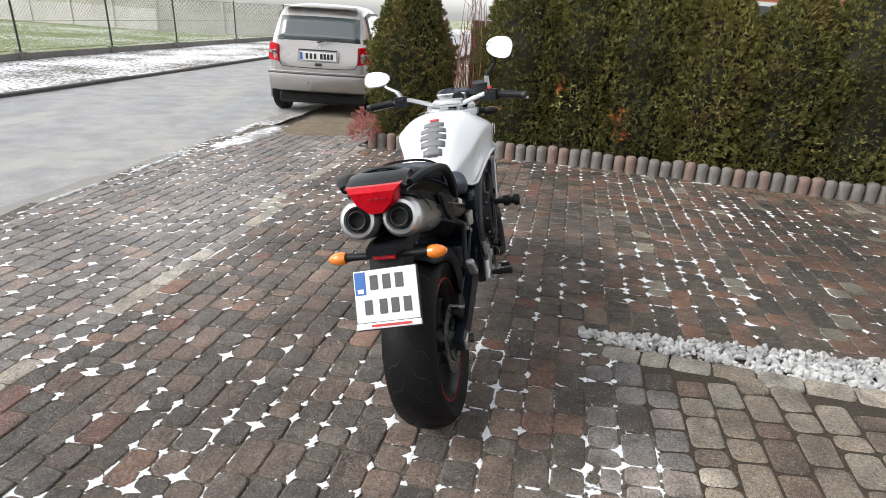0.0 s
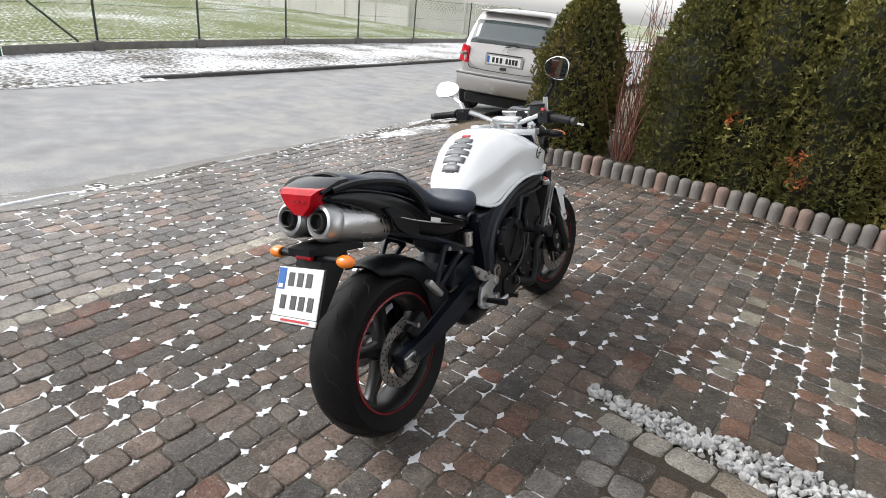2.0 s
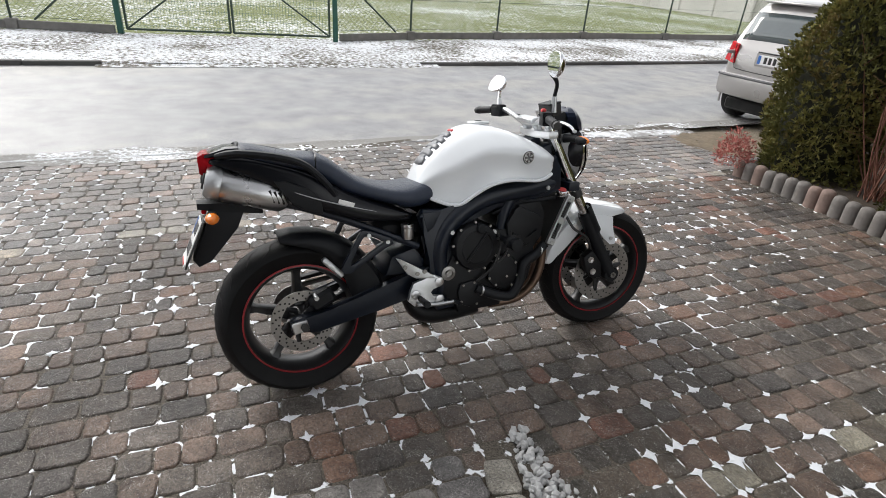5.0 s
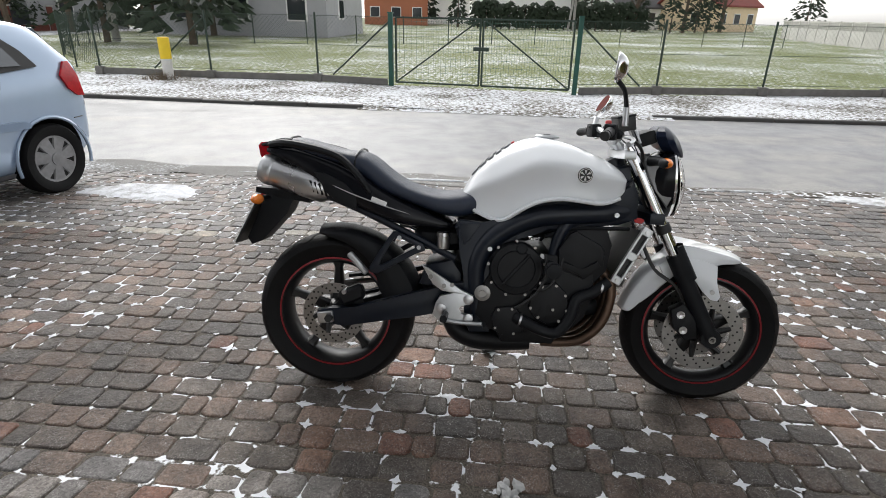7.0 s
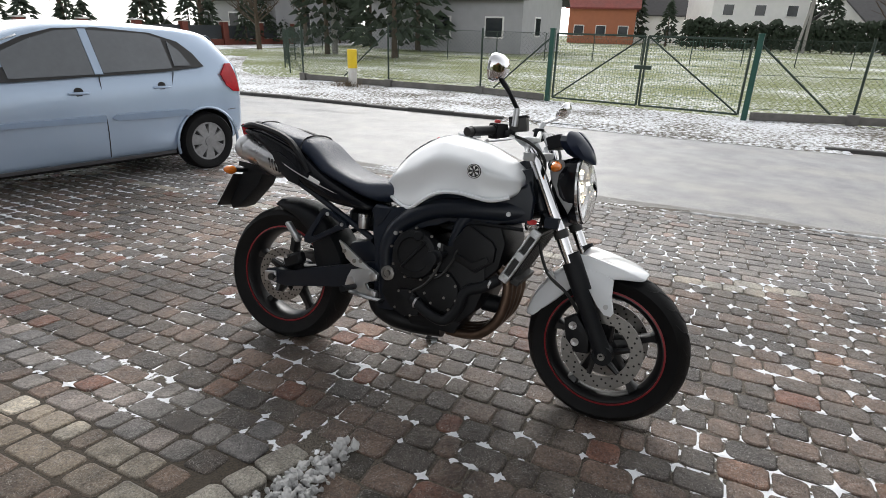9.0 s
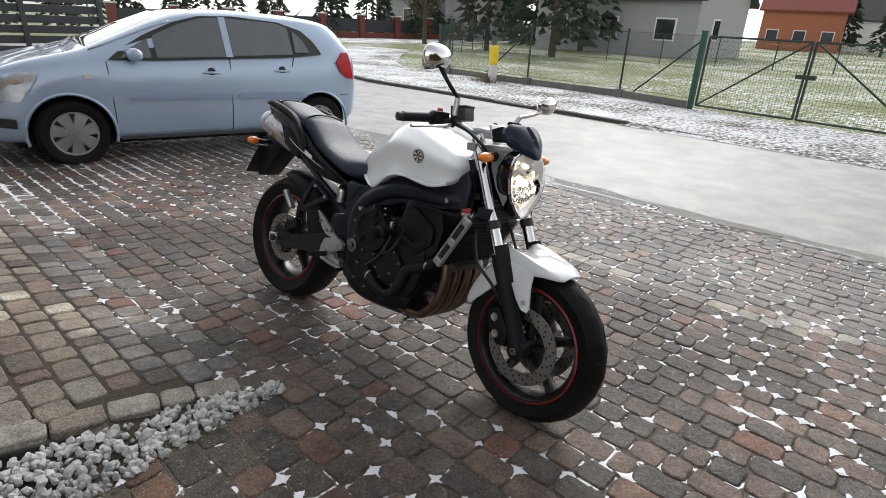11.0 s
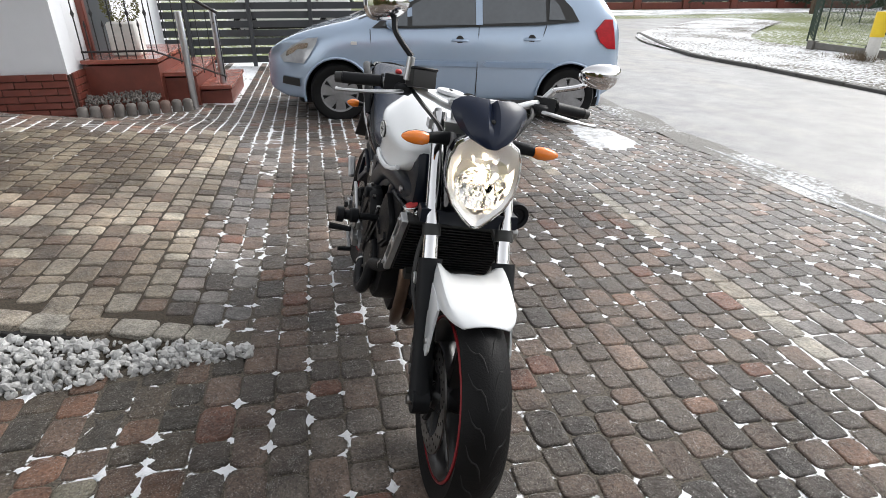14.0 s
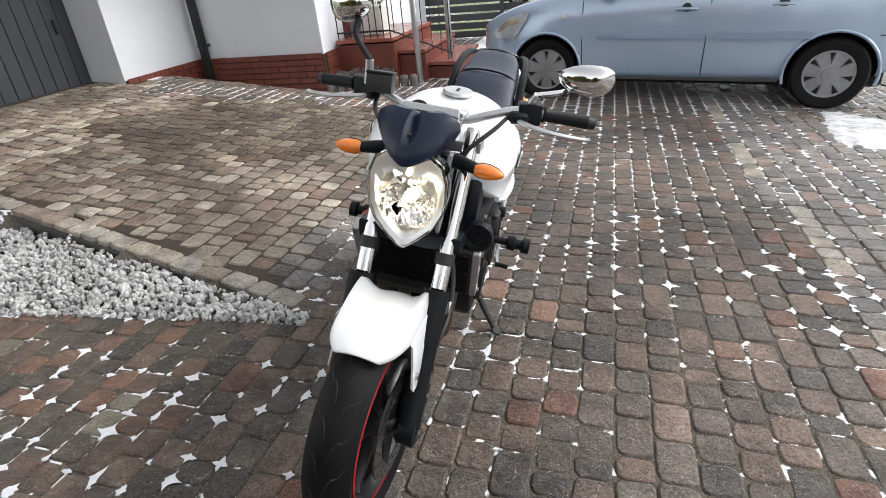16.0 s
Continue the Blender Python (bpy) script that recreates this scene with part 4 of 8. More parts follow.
def wheel(name, cx, r, w, rim_r, spokes, label, disc, m=None, hub_w=0.09):
    """Tyre, rim with red line, spokes, hub and discs, as one part with its pieces under it."""
    C = (cx, 0, r)
    k = w / 2
    prof = [(rim_r - 0.004, -k * 0.72), (rim_r + 0.012, -k * 0.82), (r - (r - rim_r) * 0.45, -k * 1.0), (r - 0.030, -k * 0.93), (r - 0.014, -k * 0.66), (r - 0.004, -k * 0.34), (r, 0),
            (r - 0.004, k * 0.34), (r - 0.014, k * 0.66), (r - 0.030, k * 0.93), (r - (r - rim_r) * 0.45, k * 1.0), (rim_r + 0.012, k * 0.82), (rim_r - 0.004, k * 0.72)]
    tyre = part(name, lathe(prof, C, "Y", 56, True), RUBBER, bike, label, 50, m)
    # sipes: shallow dark grooves lying on the tread
    gv = bmesh.new()
    for i in range(22):
        for s in (1, -1):
            a0 = 2 * math.pi * (i + (0.5 if s > 0 else 0)) / 22
            pts = []
            for f in range(6):
                u = f / 5
                yy = s * k * (0.12 + 0.68 * u)
                rr = float(np.interp(abs(yy), [0, k * .34, k * .66, k * .93], [r, r - .004, r - .014, r - .030])) + 0.0006
                a = a0 + 0.30 * u + 0.05 * math.sin(u * 6)
                pts.append((C[0] + rr * math.cos(a), yy, C[2] + rr * math.sin(a)))
            add_tube(gv, pts, [0.0012, 0.0028, 0.003, 0.0026, 0.0008], 4, 1, 0.5)
    tagged(part("tread", gv, DARKHOLE, tyre, smooth=0, m=m), kind="stuff")
    rim = bmesh.new()
    rk_ = k * 0.74
    add_lathe(rim, [(rim_r + 0.004, -rk_), (rim_r - 0.010, -rk_ - 0.002), (rim_r - 0.022, -rk_ * 0.8), (rim_r - 0.032, -rk_ * 0.3), (rim_r - 0.032, rk_ * 0.3), (rim_r - 0.022, rk_ * 0.8),
                    (rim_r - 0.010, rk_ + 0.002), (rim_r + 0.004, rk_), (rim_r - 0.002, rk_ * 0.6), (rim_r - 0.012, 0), (rim_r - 0.002, -rk_ * 0.6)], C, "Y", 56, True)
    rim_ob = part("rim", rim, RIM, tyre, "black cast rim", 40, m)
    for s in (1, -1):
        part("rim_tape", lathe([(rim_r + 0.0005, s * (rk_ + 0.004)), (rim_r - 0.0055, s * (rk_ + 0.0062)), (rim_r - 0.0055, s * (rk_ + 0.001)), (rim_r + 0.0005, s * (rk_ - 0.001))], C, "Y", 56, True), RED_LINE, rim_ob, "thin red rim line", 40, m)
    for i in range(spokes):
        a = 2 * math.pi * i / spokes + math.pi / 2 + (0.1 if r < 0.31 else 0.0)
        rings = []
        for f, hw, hy in ((0.035, 0.036, 0.036), (0.10, 0.020, 0.026), (0.17, 0.015, 0.022), (rim_r - 0.03, 0.024, 0.030)):
            d = Vector((math.cos(a), 0, math.sin(a)))
            t_ = Vector((-math.sin(a), 0, math.cos(a)))
            c = Vector(C) + d * f
            rings.append([c + t_ * hw * u + Vector((0, hy * v, 0)) for u, v in ((1, .5), (.6, 1), (-.6, 1), (-1, .5), (-1, -.5), (-.6, -1), (.6, -1), (1, -.5))])
        part("spoke", loft(rings), RIM, rim_ob, m=m)
    part("hub", lathe([(0.001, -hub_w), (0.028, -hub_w), (0.034, -hub_w + 0.01), (0.05, -0.04), (0.05, 0.04), (0.034, hub_w - 0.01), (0.028, hub_w), (0.001, hub_w)], C, "Y", 24), RIM, rim_ob, m=m)
    for y, ro in disc:
        ri = ro * 0.68
        db = bmesh.new()
        add_lathe(db, [(ro, y - 0.0025), (ro, y + 0.0025), (ri, y + 0.0025), (ri, y - 0.0025)], C, "Y", 64, True)
        dob = part("brake_disc", db, DISC, tyre, "drilled steel brake disc", 30, m)
        hb = bmesh.new()
        for i in range(54):
            a = 2 * math.pi * i / 54
            rr = ri + (ro - ri) * (0.22, 0.52, 0.80)[i % 3]
            add_lathe(hb, [(0.001, -0.0031), (0.0042, -0.0031), (0.0042, 0.0031), (0.001, 0.0031)], (C[0] + rr * math.cos(a), y, C[2] + rr * math.sin(a)), "Y", 6)
        tagged(part("disc_holes", hb, DARKHOLE, dob, smooth=0, m=m), kind="stuff")
        for i in range(6):
            a = 2 * math.pi * i / 6
            part("carrier_arm", tube([(C[0] + 0.045 * math.cos(a), y * 0.8, C[2] + 0.045 * math.sin(a)), (C[0] + ri * 1.04 * math.cos(a + .25), y, C[2] + ri * 1.04 * math.sin(a + .25))], [0.014, 0.009], 6), RIM, dob, m=m)
    return tyre


wheel("rear_wheel", 0.0, 0.315, 0.182, 0.222, 5, "wide black rear tyre on a black five-spoke rim", [(-0.085, 0.1225)], None, 0.10)
wheel("front_wheel", 1.44, 0.300, 0.122, 0.222, 5, "black front tyre on a black five-spoke rim", [(-0.068, 0.149), (0.068, 0.149)], ST, 0.075)

# tank
TX = [0.485, 0.50, 0.53, 0.575, 0.613, 0.65, 0.696, 0.748, 0.80, 0.86, 0.92, 0.97, 1.01, 1.045, 1.068, 1.078]
tt = lambda x: at([.485, .50, .53, .575, .613, .65, .696, .748, .822, .908, .97, 1.01, 1.045, 1.068, 1.078], [.80, .835, .884, .932, .962, .986, 1.01, 1.024, 1.02, .994, .968, .950, .930, .912, .895], x)
tb = lambda x: at([.485, .50, .53, .575, .616, .66, .70, .736, .794, .86, .914, .97, 1.015, 1.045, 1.068, 1.078], [.765, .752, .742, .722, .710, .718, .752, .777, .796, .801, .795, .789, .796, .808, .828, .850], x)
tw = lambda x: at([.485, .52, .575, .65, .75, .85, .92, 1.0, 1.045, 1.068, 1.078], [.070, .106, .134, .164, .202, .224, .226, .214, .198, .178, .146], x)
tank_rings = []
for x in TX:
    zt, zb, w = tt(x), tb(x), tw(x)
    h = zt - zb
    kn = 1 - 0.085 * max(0.0, 1 - abs(x - 0.66) / 0.17)
    half = [(0.0, zb + 0.012), (w * 0.55, zb + 0.004), (w * 0.86, zb), (w * 0.955, zb + 0.010), (w * 0.940 * kn, zb + h * 0.16), (w * 0.955 * kn, zb + h * 0.38), (w, zb + h * 0.56), (w * 0.945, zb + h * 0.655),
            (w * 0.80, zb + h * 0.76), (w * 0.66, zb + h * 0.87), (w * 0.44, zb + h * 0.955), (w * 0.22, zb + h * 0.99), (0, zt)]
    tank_rings.append([(x, y, z) for y, z in half] + [(x, -y, z) for y, z in half[-2:0:-1]])
tank = part("fuel_tank", loft(tank_rings), WHITE, bike, "pearl white fuel tank", 75)
tank.modifiers.new("round", "SUBSURF").levels = 1
tank.modifiers["round"].render_levels = 2
for s in (1, -1):
    eb = tube([(x, s * (tw(x) * 0.955), tb(x) + 0.006) for x in TX[2:-2]], 0.0075, 8, 3)
    part("tank_lip", eb, WHITE, tank, "white raised lower tank edge")
    # round badge: ring and three spokes
    bb = bmesh.new()
    M_ = Matrix.Translation((0.912, s * 0.2225, 0.893)) @ Matrix.Rotation(radians(-s * 5), 4, "X") @ Matrix.Rotation(radians(s * -3), 4, "Z")
    add_lathe(bb, [(0.001, -0.002), (0.0255, -0.002), (0.0265, 0.0), (0.0255, 0.002), (0.001, 0.002)], (0, 0, 0), "Y", 32)
    badge = part("badge", bb, INK, tank, "round black badge", m=M_)
    part("badge_ring", lathe([(0.0235, -0.0046), (0.0235, 0.0046), (0.0215, 0.0046), (0.0215, -0.0046)], (0, 0, 0), "Y", 32, True), PLATE, badge, m=M_)
    for i in range(6):
        a = math.pi * i / 3 + math.pi / 2
        part("badge_spoke", tube([(0.004 * math.cos(a), 0, 0.004 * math.sin(a)), (0.018 * math.cos(a), 0, 0.018 * math.sin(a))], [0.0022, 0.0049], 6), PLATE, badge, m=M_)
PADGREY = material("grey_pad_rubber", (0.17, 0.175, 0.185), 0.4, var=0.1)
# tank pad with notches, filler cap
def pad_strip(xs, w):
    """A thin skin over the tank's crown between two stations."""
    pb = bmesh.new()
    rows_ = [[pb.verts.new((x, w * u, tt(x) + 0.004 - 3.0 * (w * u) ** 2)) for u in (-1, -.5, 0, .5, 1)] for x in xs]
    for r0, r1 in zip(rows_[:-1], rows_[1:]):
        for q in range(4):
            pb.faces.new((r0[q], r0[q + 1], r1[q + 1], r1[q]))
    return pb


pad_ob = part("tank_pad", pad_strip([0.52 + 0.02 * i for i in range(8)], 0.022), PADGREY, tank, "grey notched tank protection pad", 60)
for i, w in enumerate((0.040, 0.052, 0.056, 0.054, 0.044)):
    rib = part("pad_rib", pad_strip([0.523 + 0.028 * i + 0.0065 * q for q in range(4)], w), PADGREY, pad_ob, smooth=60)
    rib.location.z += 0.001
    rib.modifiers.new("thick", "SOLIDIFY").thickness = 0.003
sd = pad_ob.modifiers.new("thick", "SOLIDIFY")
sd.thickness = 0.005
part("pad_print", box((0.672, 0, tt(0.672) + 0.001), (0.012, 0.04, 0.006), 0.002, (0, -32, 0)), REDINK, pad_ob, "small red print")
cap_ob = part("filler_cap", lathe([(0.001, 0.0), (0.045, 0.0), (0.047, 0.006), (0.043, 0.011), (0.02, 0.012), (0.001, 0.012)], (0, 0, 0), "Z", 28), ALU, tank, "silver filler cap", m=Matrix.Translation((0.80, 0, 1.018)) @ Matrix.Rotation(radians(2), 4, "Y"))
part("key_slot", box((0.80, 0, 1.031), (0.028, 0.010, 0.004), 0.002), INK, cap_ob)

# seat
SX = [-0.215, -0.19, -0.14, -0.08, -0.02, 0.04, 0.10, 0.14, 0.18, 0.24, 0.30, 0.36, 0.42, 0.48, 0.53, 0.565, 0.585]
st_ = lambda x: at([-.215, -.19, -.14, -.056, .036, .104, .15, .20, .241, .332, .422, .488, .53, .565, .585], [.955, .985, .998, .972, .949, .951, .932, .885, .853, .815, .803, .812, .815, .79, .765], x)
sb_ = lambda x: at([-.215, -.10, .05, .124, .168, .254, .361, .447, .521, .565, .585], [.945, .925, .885, .850, .80, .772, .738, .705, .712, .742, .755], x)
sw_ = lambda x: at([-.215, -.16, -.05, .10, .2, .3, .42, .5, .55, .585], [.06, .095, .115, .125, .13, .138, .15, .135, .11, .07], x)
seat = part("seat", loft(oval_sections(SX, st_, sb_, sw_, 22, 3.0, 0, 0.45)), SEAT, bike, "stepped dark blue-black vinyl dual seat", 75)
seat.modifiers.new("round", "SUBSURF").levels = 1
part("seat_seam", tube([(0.085, -0.124, 0.87), (0.092, -0.115, 0.925), (0.10, -0.07, 0.949), (0.10, 0, 0.955), (0.10, 0.07, 0.949), (0.092, 0.115, 0.925), (0.085, 0.124, 0.87)], 0.004, 6), GLOSS, seat)
part("pillion_strap", tube([(-0.175, -0.085, 0.975), (-0.165, -0.05, 0.990), (-0.16, 0, 0.996), (-0.165, 0.05, 0.990), (-0.175, 0.085, 0.975)], 0.008, 6, 4, 0.5), MATTE, seat)

# tail: black side panels, silver bars drawn as their edge reflection, grab rails, tail lamp
QX = [-0.265, -0.24, -0.18, -0.12, -0.05, 0.02, 0.10, 0.18, 0.26, 0.34, 0.42, 0.47]
qt = lambda x: at([-.265, -.23, -.1, .05, .124, .2, .3, .42, .47], [.948, .968, .955, .912, .872, .805, .768, .715, .69], x)
qb = lambda x: at([-.265, -.24, -.128, -.018, .038, .16, .248, .42, .47], [.935, .925, .875, .792, .755, .708, .675, .668, .672], x)
qw = lambda x: at([-.265, -.2, -.05, .1, .25, .42, .47], [.085, .105, .125, .145, .148, .135, .115], x)
tail = part("tail_cover", loft(oval_sections(QX, qt, qb, qw, 20, 4.0)), GLOSS, bike, "gloss black tail side covers", 70)
tail.modifiers.new("round", "SUBSURF").levels = 1
for s in (1, -1):
    part("tail_stripe", tube([(-0.02, s * 0.137, 0.835), (0.08, s * 0.149, 0.795), (0.2, s * 0.151, 0.755), (0.30, s * 0.149, 0.726)], [0.001, 0.003, 0.003, 0.001], 6, 4, 0.8), MUFFLER, tail, "thin silver bar standing in for the reflection on the cover edge")
    part("muffler_shroud", prism([(-.060, .868), (-.022, .866), (.055, .832), (.10, .790), (.10, .735), (.045, .748), (-.012, .792)], s * .126, s * .142, .006), MATTE, tail, "black heat shield panel", 35)
    part("side_print", box((0.185, s * 0.1525, 0.770), (0.06, 0.003, 0.016), 0.001, (0, 20, 0)), PLATE, tail, "pale side lettering bars")
    part("grab_rail", tube([(-0.235, s * 0.10, 0.962), (-0.17, s * 0.128, 0.970), (-0.06, s * 0.142, 0.955), (0.03, s * 0.146, 0.928), (0.085, s * 0.148, 0.885), (0.125, s * 0.146, 0.838), (0.15, s * 0.142, 0.80)],
                            [0.012, 0.017, 0.017, 0.017, 0.016, 0.015, 0.012], 8, 4, 0.8), MATTE, bike, "satin black grab rail")
lampb = loft([[(-0.292, y * 0.88, z) for y, z in ((-.074, .958), (.074, .958), (.058, .925), (.020, .896), (-.020, .896), (-.058, .925))],
              [(-0.275, y, z) for y, z in ((-.080, .970), (.080, .970), (.064, .925), (.020, .888), (-.020, .888), (-.064, .925))],
              [(-0.205, y, z) for y, z in ((-.090, .976), (.090, .976), (.074, .925), (.020, .882), (-.020, .882), (-.074, .925))]])
tl = part("tail_lamp", lampb, RED_LENS, bike, "red wedge-shaped tail lamp", 30)
db = bmesh.new()
for i in range(4):
    for j in range(3):
        add_box(db, (-0.2895 + 0.004 * i, -0.030 + 0.020 * j, 0.938 - 0.008 * i), (0.012, 0.010, 0.004))
part("lamp_reflector", db, RED_LINE, tl, smooth=0)
part("tail_top", loft(oval_sections([-0.27, -0.24, -0.2, -0.16], lambda x: at([-.27, -.24, -.2, -.16], [.968, .978, .99, .99], x), lambda x: .955, lambda x: .095, 12, 4.0)), GLOSS, tail)

# twin mufflers under the seat
for s in (1, -1):
    a, b = Vector((-0.262, s * 0.064, 0.872)), Vector((0.06, s * 0.078, 0.775))
    d = (b - a).normalized()
    R_ = d.to_track_quat("X", "Z").to_matrix().to_4x4()
    M_ = Matrix.Translation(a) @ R_
    mu = part("muffler", lathe([(0.050, 0.0), (0.0555, 0.012), (0.0575, 0.06), (0.058, 0.16), (0.056, 0.24), (0.040, 0.262), (0.028, 0.33)], (0, 0, 0), "X", 36), MUFFLER, bike, "brushed steel oval silencer", 40, M_)
    part("end_cap", lathe([(0.056, 0.035), (0.0595, 0.028), (0.0585, 0.0), (0.050, -0.016), (0.041, -0.019), (0.036, -0.012), (0.036, 0.03)], (0, 0, 0), "X", 36), ALU, mu, "cast grey end cap", 35, M_)
    part("outlet", lathe([(0.036, -0.004), (0.030, -0.008), (0.024, -0.006), (0.022, 0.05), (0.001, 0.05)], (0, 0, 0), "X", 28), DARKHOLE, mu, m=M_)
    part("outlet_pipe", lathe([(0.0255, -0.026), (0.0275, -0.024), (0.0275, 0.0), (0.0230, 0.0), (0.0230, -0.024)], (0, 0, 0), "X", 24, True), INK, mu, m=M_)
    for i in range(6):
        w = 2 * math.pi * i / 6 + 0.3
        part("cap_slot", box((0.004, 0.054 * math.cos(w), 0.054 * math.sin(w)), (0.012, 0.020, 0.006), 0.001, (math.degrees(w) + 90, 0, 0)), INK, mu, m=M_)
    for i in range(5):
        part("vent_slot", tube([(0.19 + 0.017 * i, s * 0.0545, 0.020), (0.215 + 0.017 * i, s * 0.0515, -0.018)], 0.0042, 5), DARKHOLE, mu, m=M_)

# rear mudguard, plate, indicators
mg = bmesh.new()
add_loft(mg, [[(-0.10, y, z) for y, z in ((-.06, .775), (.06, .775), (.06, .745), (-.06, .745))], [(-0.24, y, z) for y, z in ((-.055, .795), (.055, .795), (.055, .765), (-.055, .765))],
              [(-0.315, y, z) for y, z in ((-.045, .798), (.045, .798), (.045, .778), (-.045, .778))]])
add_prism(mg, [(-0.16, .765), (-0.272, .775), (-0.352, .600), (-0.335, .572), (-0.29, .590), (-0.19, .70)], -0.055, 0.055, 0.008)
mud = part("rear_mudguard", mg, MATTE, bike, "black plastic rear mudguard", 35)
part("rear_reflector", box((-0.292, 0.0, 0.772), (0.016, 0.07, 0.03), 0.004, (0, 25, 0)), RED_LENS, mud, "small red reflector")
PM = Matrix.Translation((-0.346, 0.0, 0.662)) @ Matrix.Rotation(radians(27), 4, "Y") @ Matrix.Rotation(radians(-3), 4, "X")
pl = part("number_plate", box((0, 0, 0.008), (0.004, 0.190, 0.150), 0.0015), PLATE, bike, "white number plate with blue band", 0, PM)
part("plate_frame", box((0.006, 0, -0.002), (0.006, 0.198, 0.176), 0.002), INK, pl, m=PM)
part("frame_lip", box((-0.001, 0, -0.0775), (0.006, 0.196, 0.018), 0.002), PLATE, pl, m=PM)
part("frame_print", box((-0.0045, -0.01, -0.0775), (0.002, 0.12, 0.007)), REDINK, pl, "red print bar", m=PM)
part("blue_band", box((-0.0025, 0.075, 0.046), (0.002, 0.032, 0.066)), BLUE, pl, "blue band", m=PM)
part("band_print", box((-0.0040, 0.075, 0.024), (0.001, 0.018, 0.012)), PLATE, pl, m=PM)
for (y, w) in ((0.033, 0.030), (-0.005, 0.030), (-0.043, 0.030)):
    part("print_bar", box((-0.0028, y, 0.046), (0.002, w * 0.8, 0.042), 0.0), PLATEINK, pl, m=PM)
for y in (0.055, 0.010, -0.025, -0.062):
    part("print_bar", box((-0.0028, y, -0.024), (0.002, 0.023, 0.042), 0.0), PLATEINK, pl, m=PM)
for s in (1, -1):
    ind = part("rear_indicator", loft([[(-0.268 + 0.014 * math.cos(a), s * y, 0.762 + r_ * math.sin(a)) for a in (2 * math.pi * q / 12 for q in range(12))] for y, r_ in ((0.04, .010), (0.10, .011), (0.13, .014))]), MATTE, bike, "black stalk indicator")
    rings = [[(-0.272 + r_ * 1.15 * math.cos(a), s * y, 0.762 + r_ * math.sin(a)) for a in (2 * math.pi * q / 14 for q in range(14))] for y, r_ in ((0.126, .016), (0.138, .020), (0.153, .020), (0.168, .015), (0.179, .008), (0.182, .002))]
    part("amber_lens", loft(rings), AMBER, ind, "amber lens", 60)

# hugger and swingarm
hg = []
for i in range(11):
    a = radians(100 - i * 9.6)
    R0 = 0.333 + 0.006 * i / 10
    hw = at([0, 1, 10], [.080, .094, .094], i)
    dp = at([0, 1, 4, 7, 10], [.012, .030, .070, .125, .140], i)
    ca, sa_ = math.cos(a), math.sin(a)
    hg.append([((R0 + d) * ca, y, 0.315 + (R0 + d) * sa_) for y, d in ((-hw - .006, -dp), (-hw - .003, -dp * .5), (-hw, -.008), (-hw * .6, .010), (0, .017), (hw * .6, .010), (hw, -.008), (hw + .003, -dp * .5), (hw + .006, -dp))])
hug = part("hugger", loft(hg, False, False), MATTE, bike, "black rear hugger", 60)
hug.modifiers.new("thick", "SOLIDIFY").thickness = 0.005
for s in (1, -1):
    sa = add_prism(bmesh.new(), [(-0.055, .34), (-0.05, .292), (0.05, .278), (0.30, .325), (0.42, .352), (0.56, .40), (0.60, .44), (0.56, .485), (0.46, .462), (0.30, .418), (0.10, .352), (0.0, .352)], s * 0.098, s * 0.135, 0.008)
    sw = part("swingarm", sa, FRAME, bike, "satin black swingarm", 35)
    part("axle_block", box((-0.02, s * 0.139, 0.315), (0.06, 0.016, 0.046), 0.004, (0, -8, 0)), STEEL, sw)
    part("axle_nut", lathe([(0.001, -.012), (0.016, -.012), (0.016, .012), (0.001, .012)], (-0.005, s * 0.150, 0.315), "Y", 6), INK, sw)
part("swingarm_bridge", add_prism(bmesh.new(), [(0.33, .45), (0.36, .53), (0.46, .555), (0.50, .50), (0.50, .44)], -0.11, 0.11, 0.02), FRAME, bike)
cal = part("rear_caliper", box((0.075, -0.100, 0.40), (0.10, 0.05, 0.06), 0.012, (0, -25, 0)), ENGINE, bike, "black rear brake caliper")
part("caliper_bolt", lathe([(0.001, -.03), (0.009, -.03), (0.009, .03), (0.001, .03)], (0.05, -0.105, 0.415), "Y", 8), STEEL, cal)
part("caliper_bracket", add_prism(bmesh.new(), [(-.02, .33), (.03, .30), (.12, .35), (.11, .40), (.03, .38)], -0.095, -0.083, 0.003), ENGINE, cal)
chain = bmesh.new()
for zz, z2 in ((0.395, 0.47), (0.245, 0.395)):
    add_tube(chain, [(0.0, 0.10, zz), (0.58, 0.10, z2)], 0.011, 5, 1, 1.0)
part("chain", chain, DISC, bike, "steel drive chain")
part("sprocket", lathe([(0.088, .094), (0.088, .100), (0.05, .100), (0.05, .094)], (0, 0, .315), "Y", 36, True), DISC, bike)
part("chain_guard", add_prism(bmesh.new(), [(0.02, .42), (0.30, .455), (0.46, .50), (0.46, .515), (0.30, .475), (0.02, .435)], 0.085, 0.118, 0.003), MATTE, bike)

# frame and subframe
spar = [(1.10, .88), (1.125, .82), (1.125, .735), (1.06, .712), (1.0, .708), (.90, .695), (.815, .680), (.761, .683), (.701, .664), (.642, .627), (.613, .589), (.600, .514), (.607, .385), (.612, .285), (.535, .282),
        (.514, .32), (.510, .40), (.505, .506), (.500, .60), (.466, .685), (.485, .712), (.56, .705), (.62, .705), (.665, .728), (.72, .768), (.77, .797), (.83, .805), (.92, .800), (1.02, .80)]


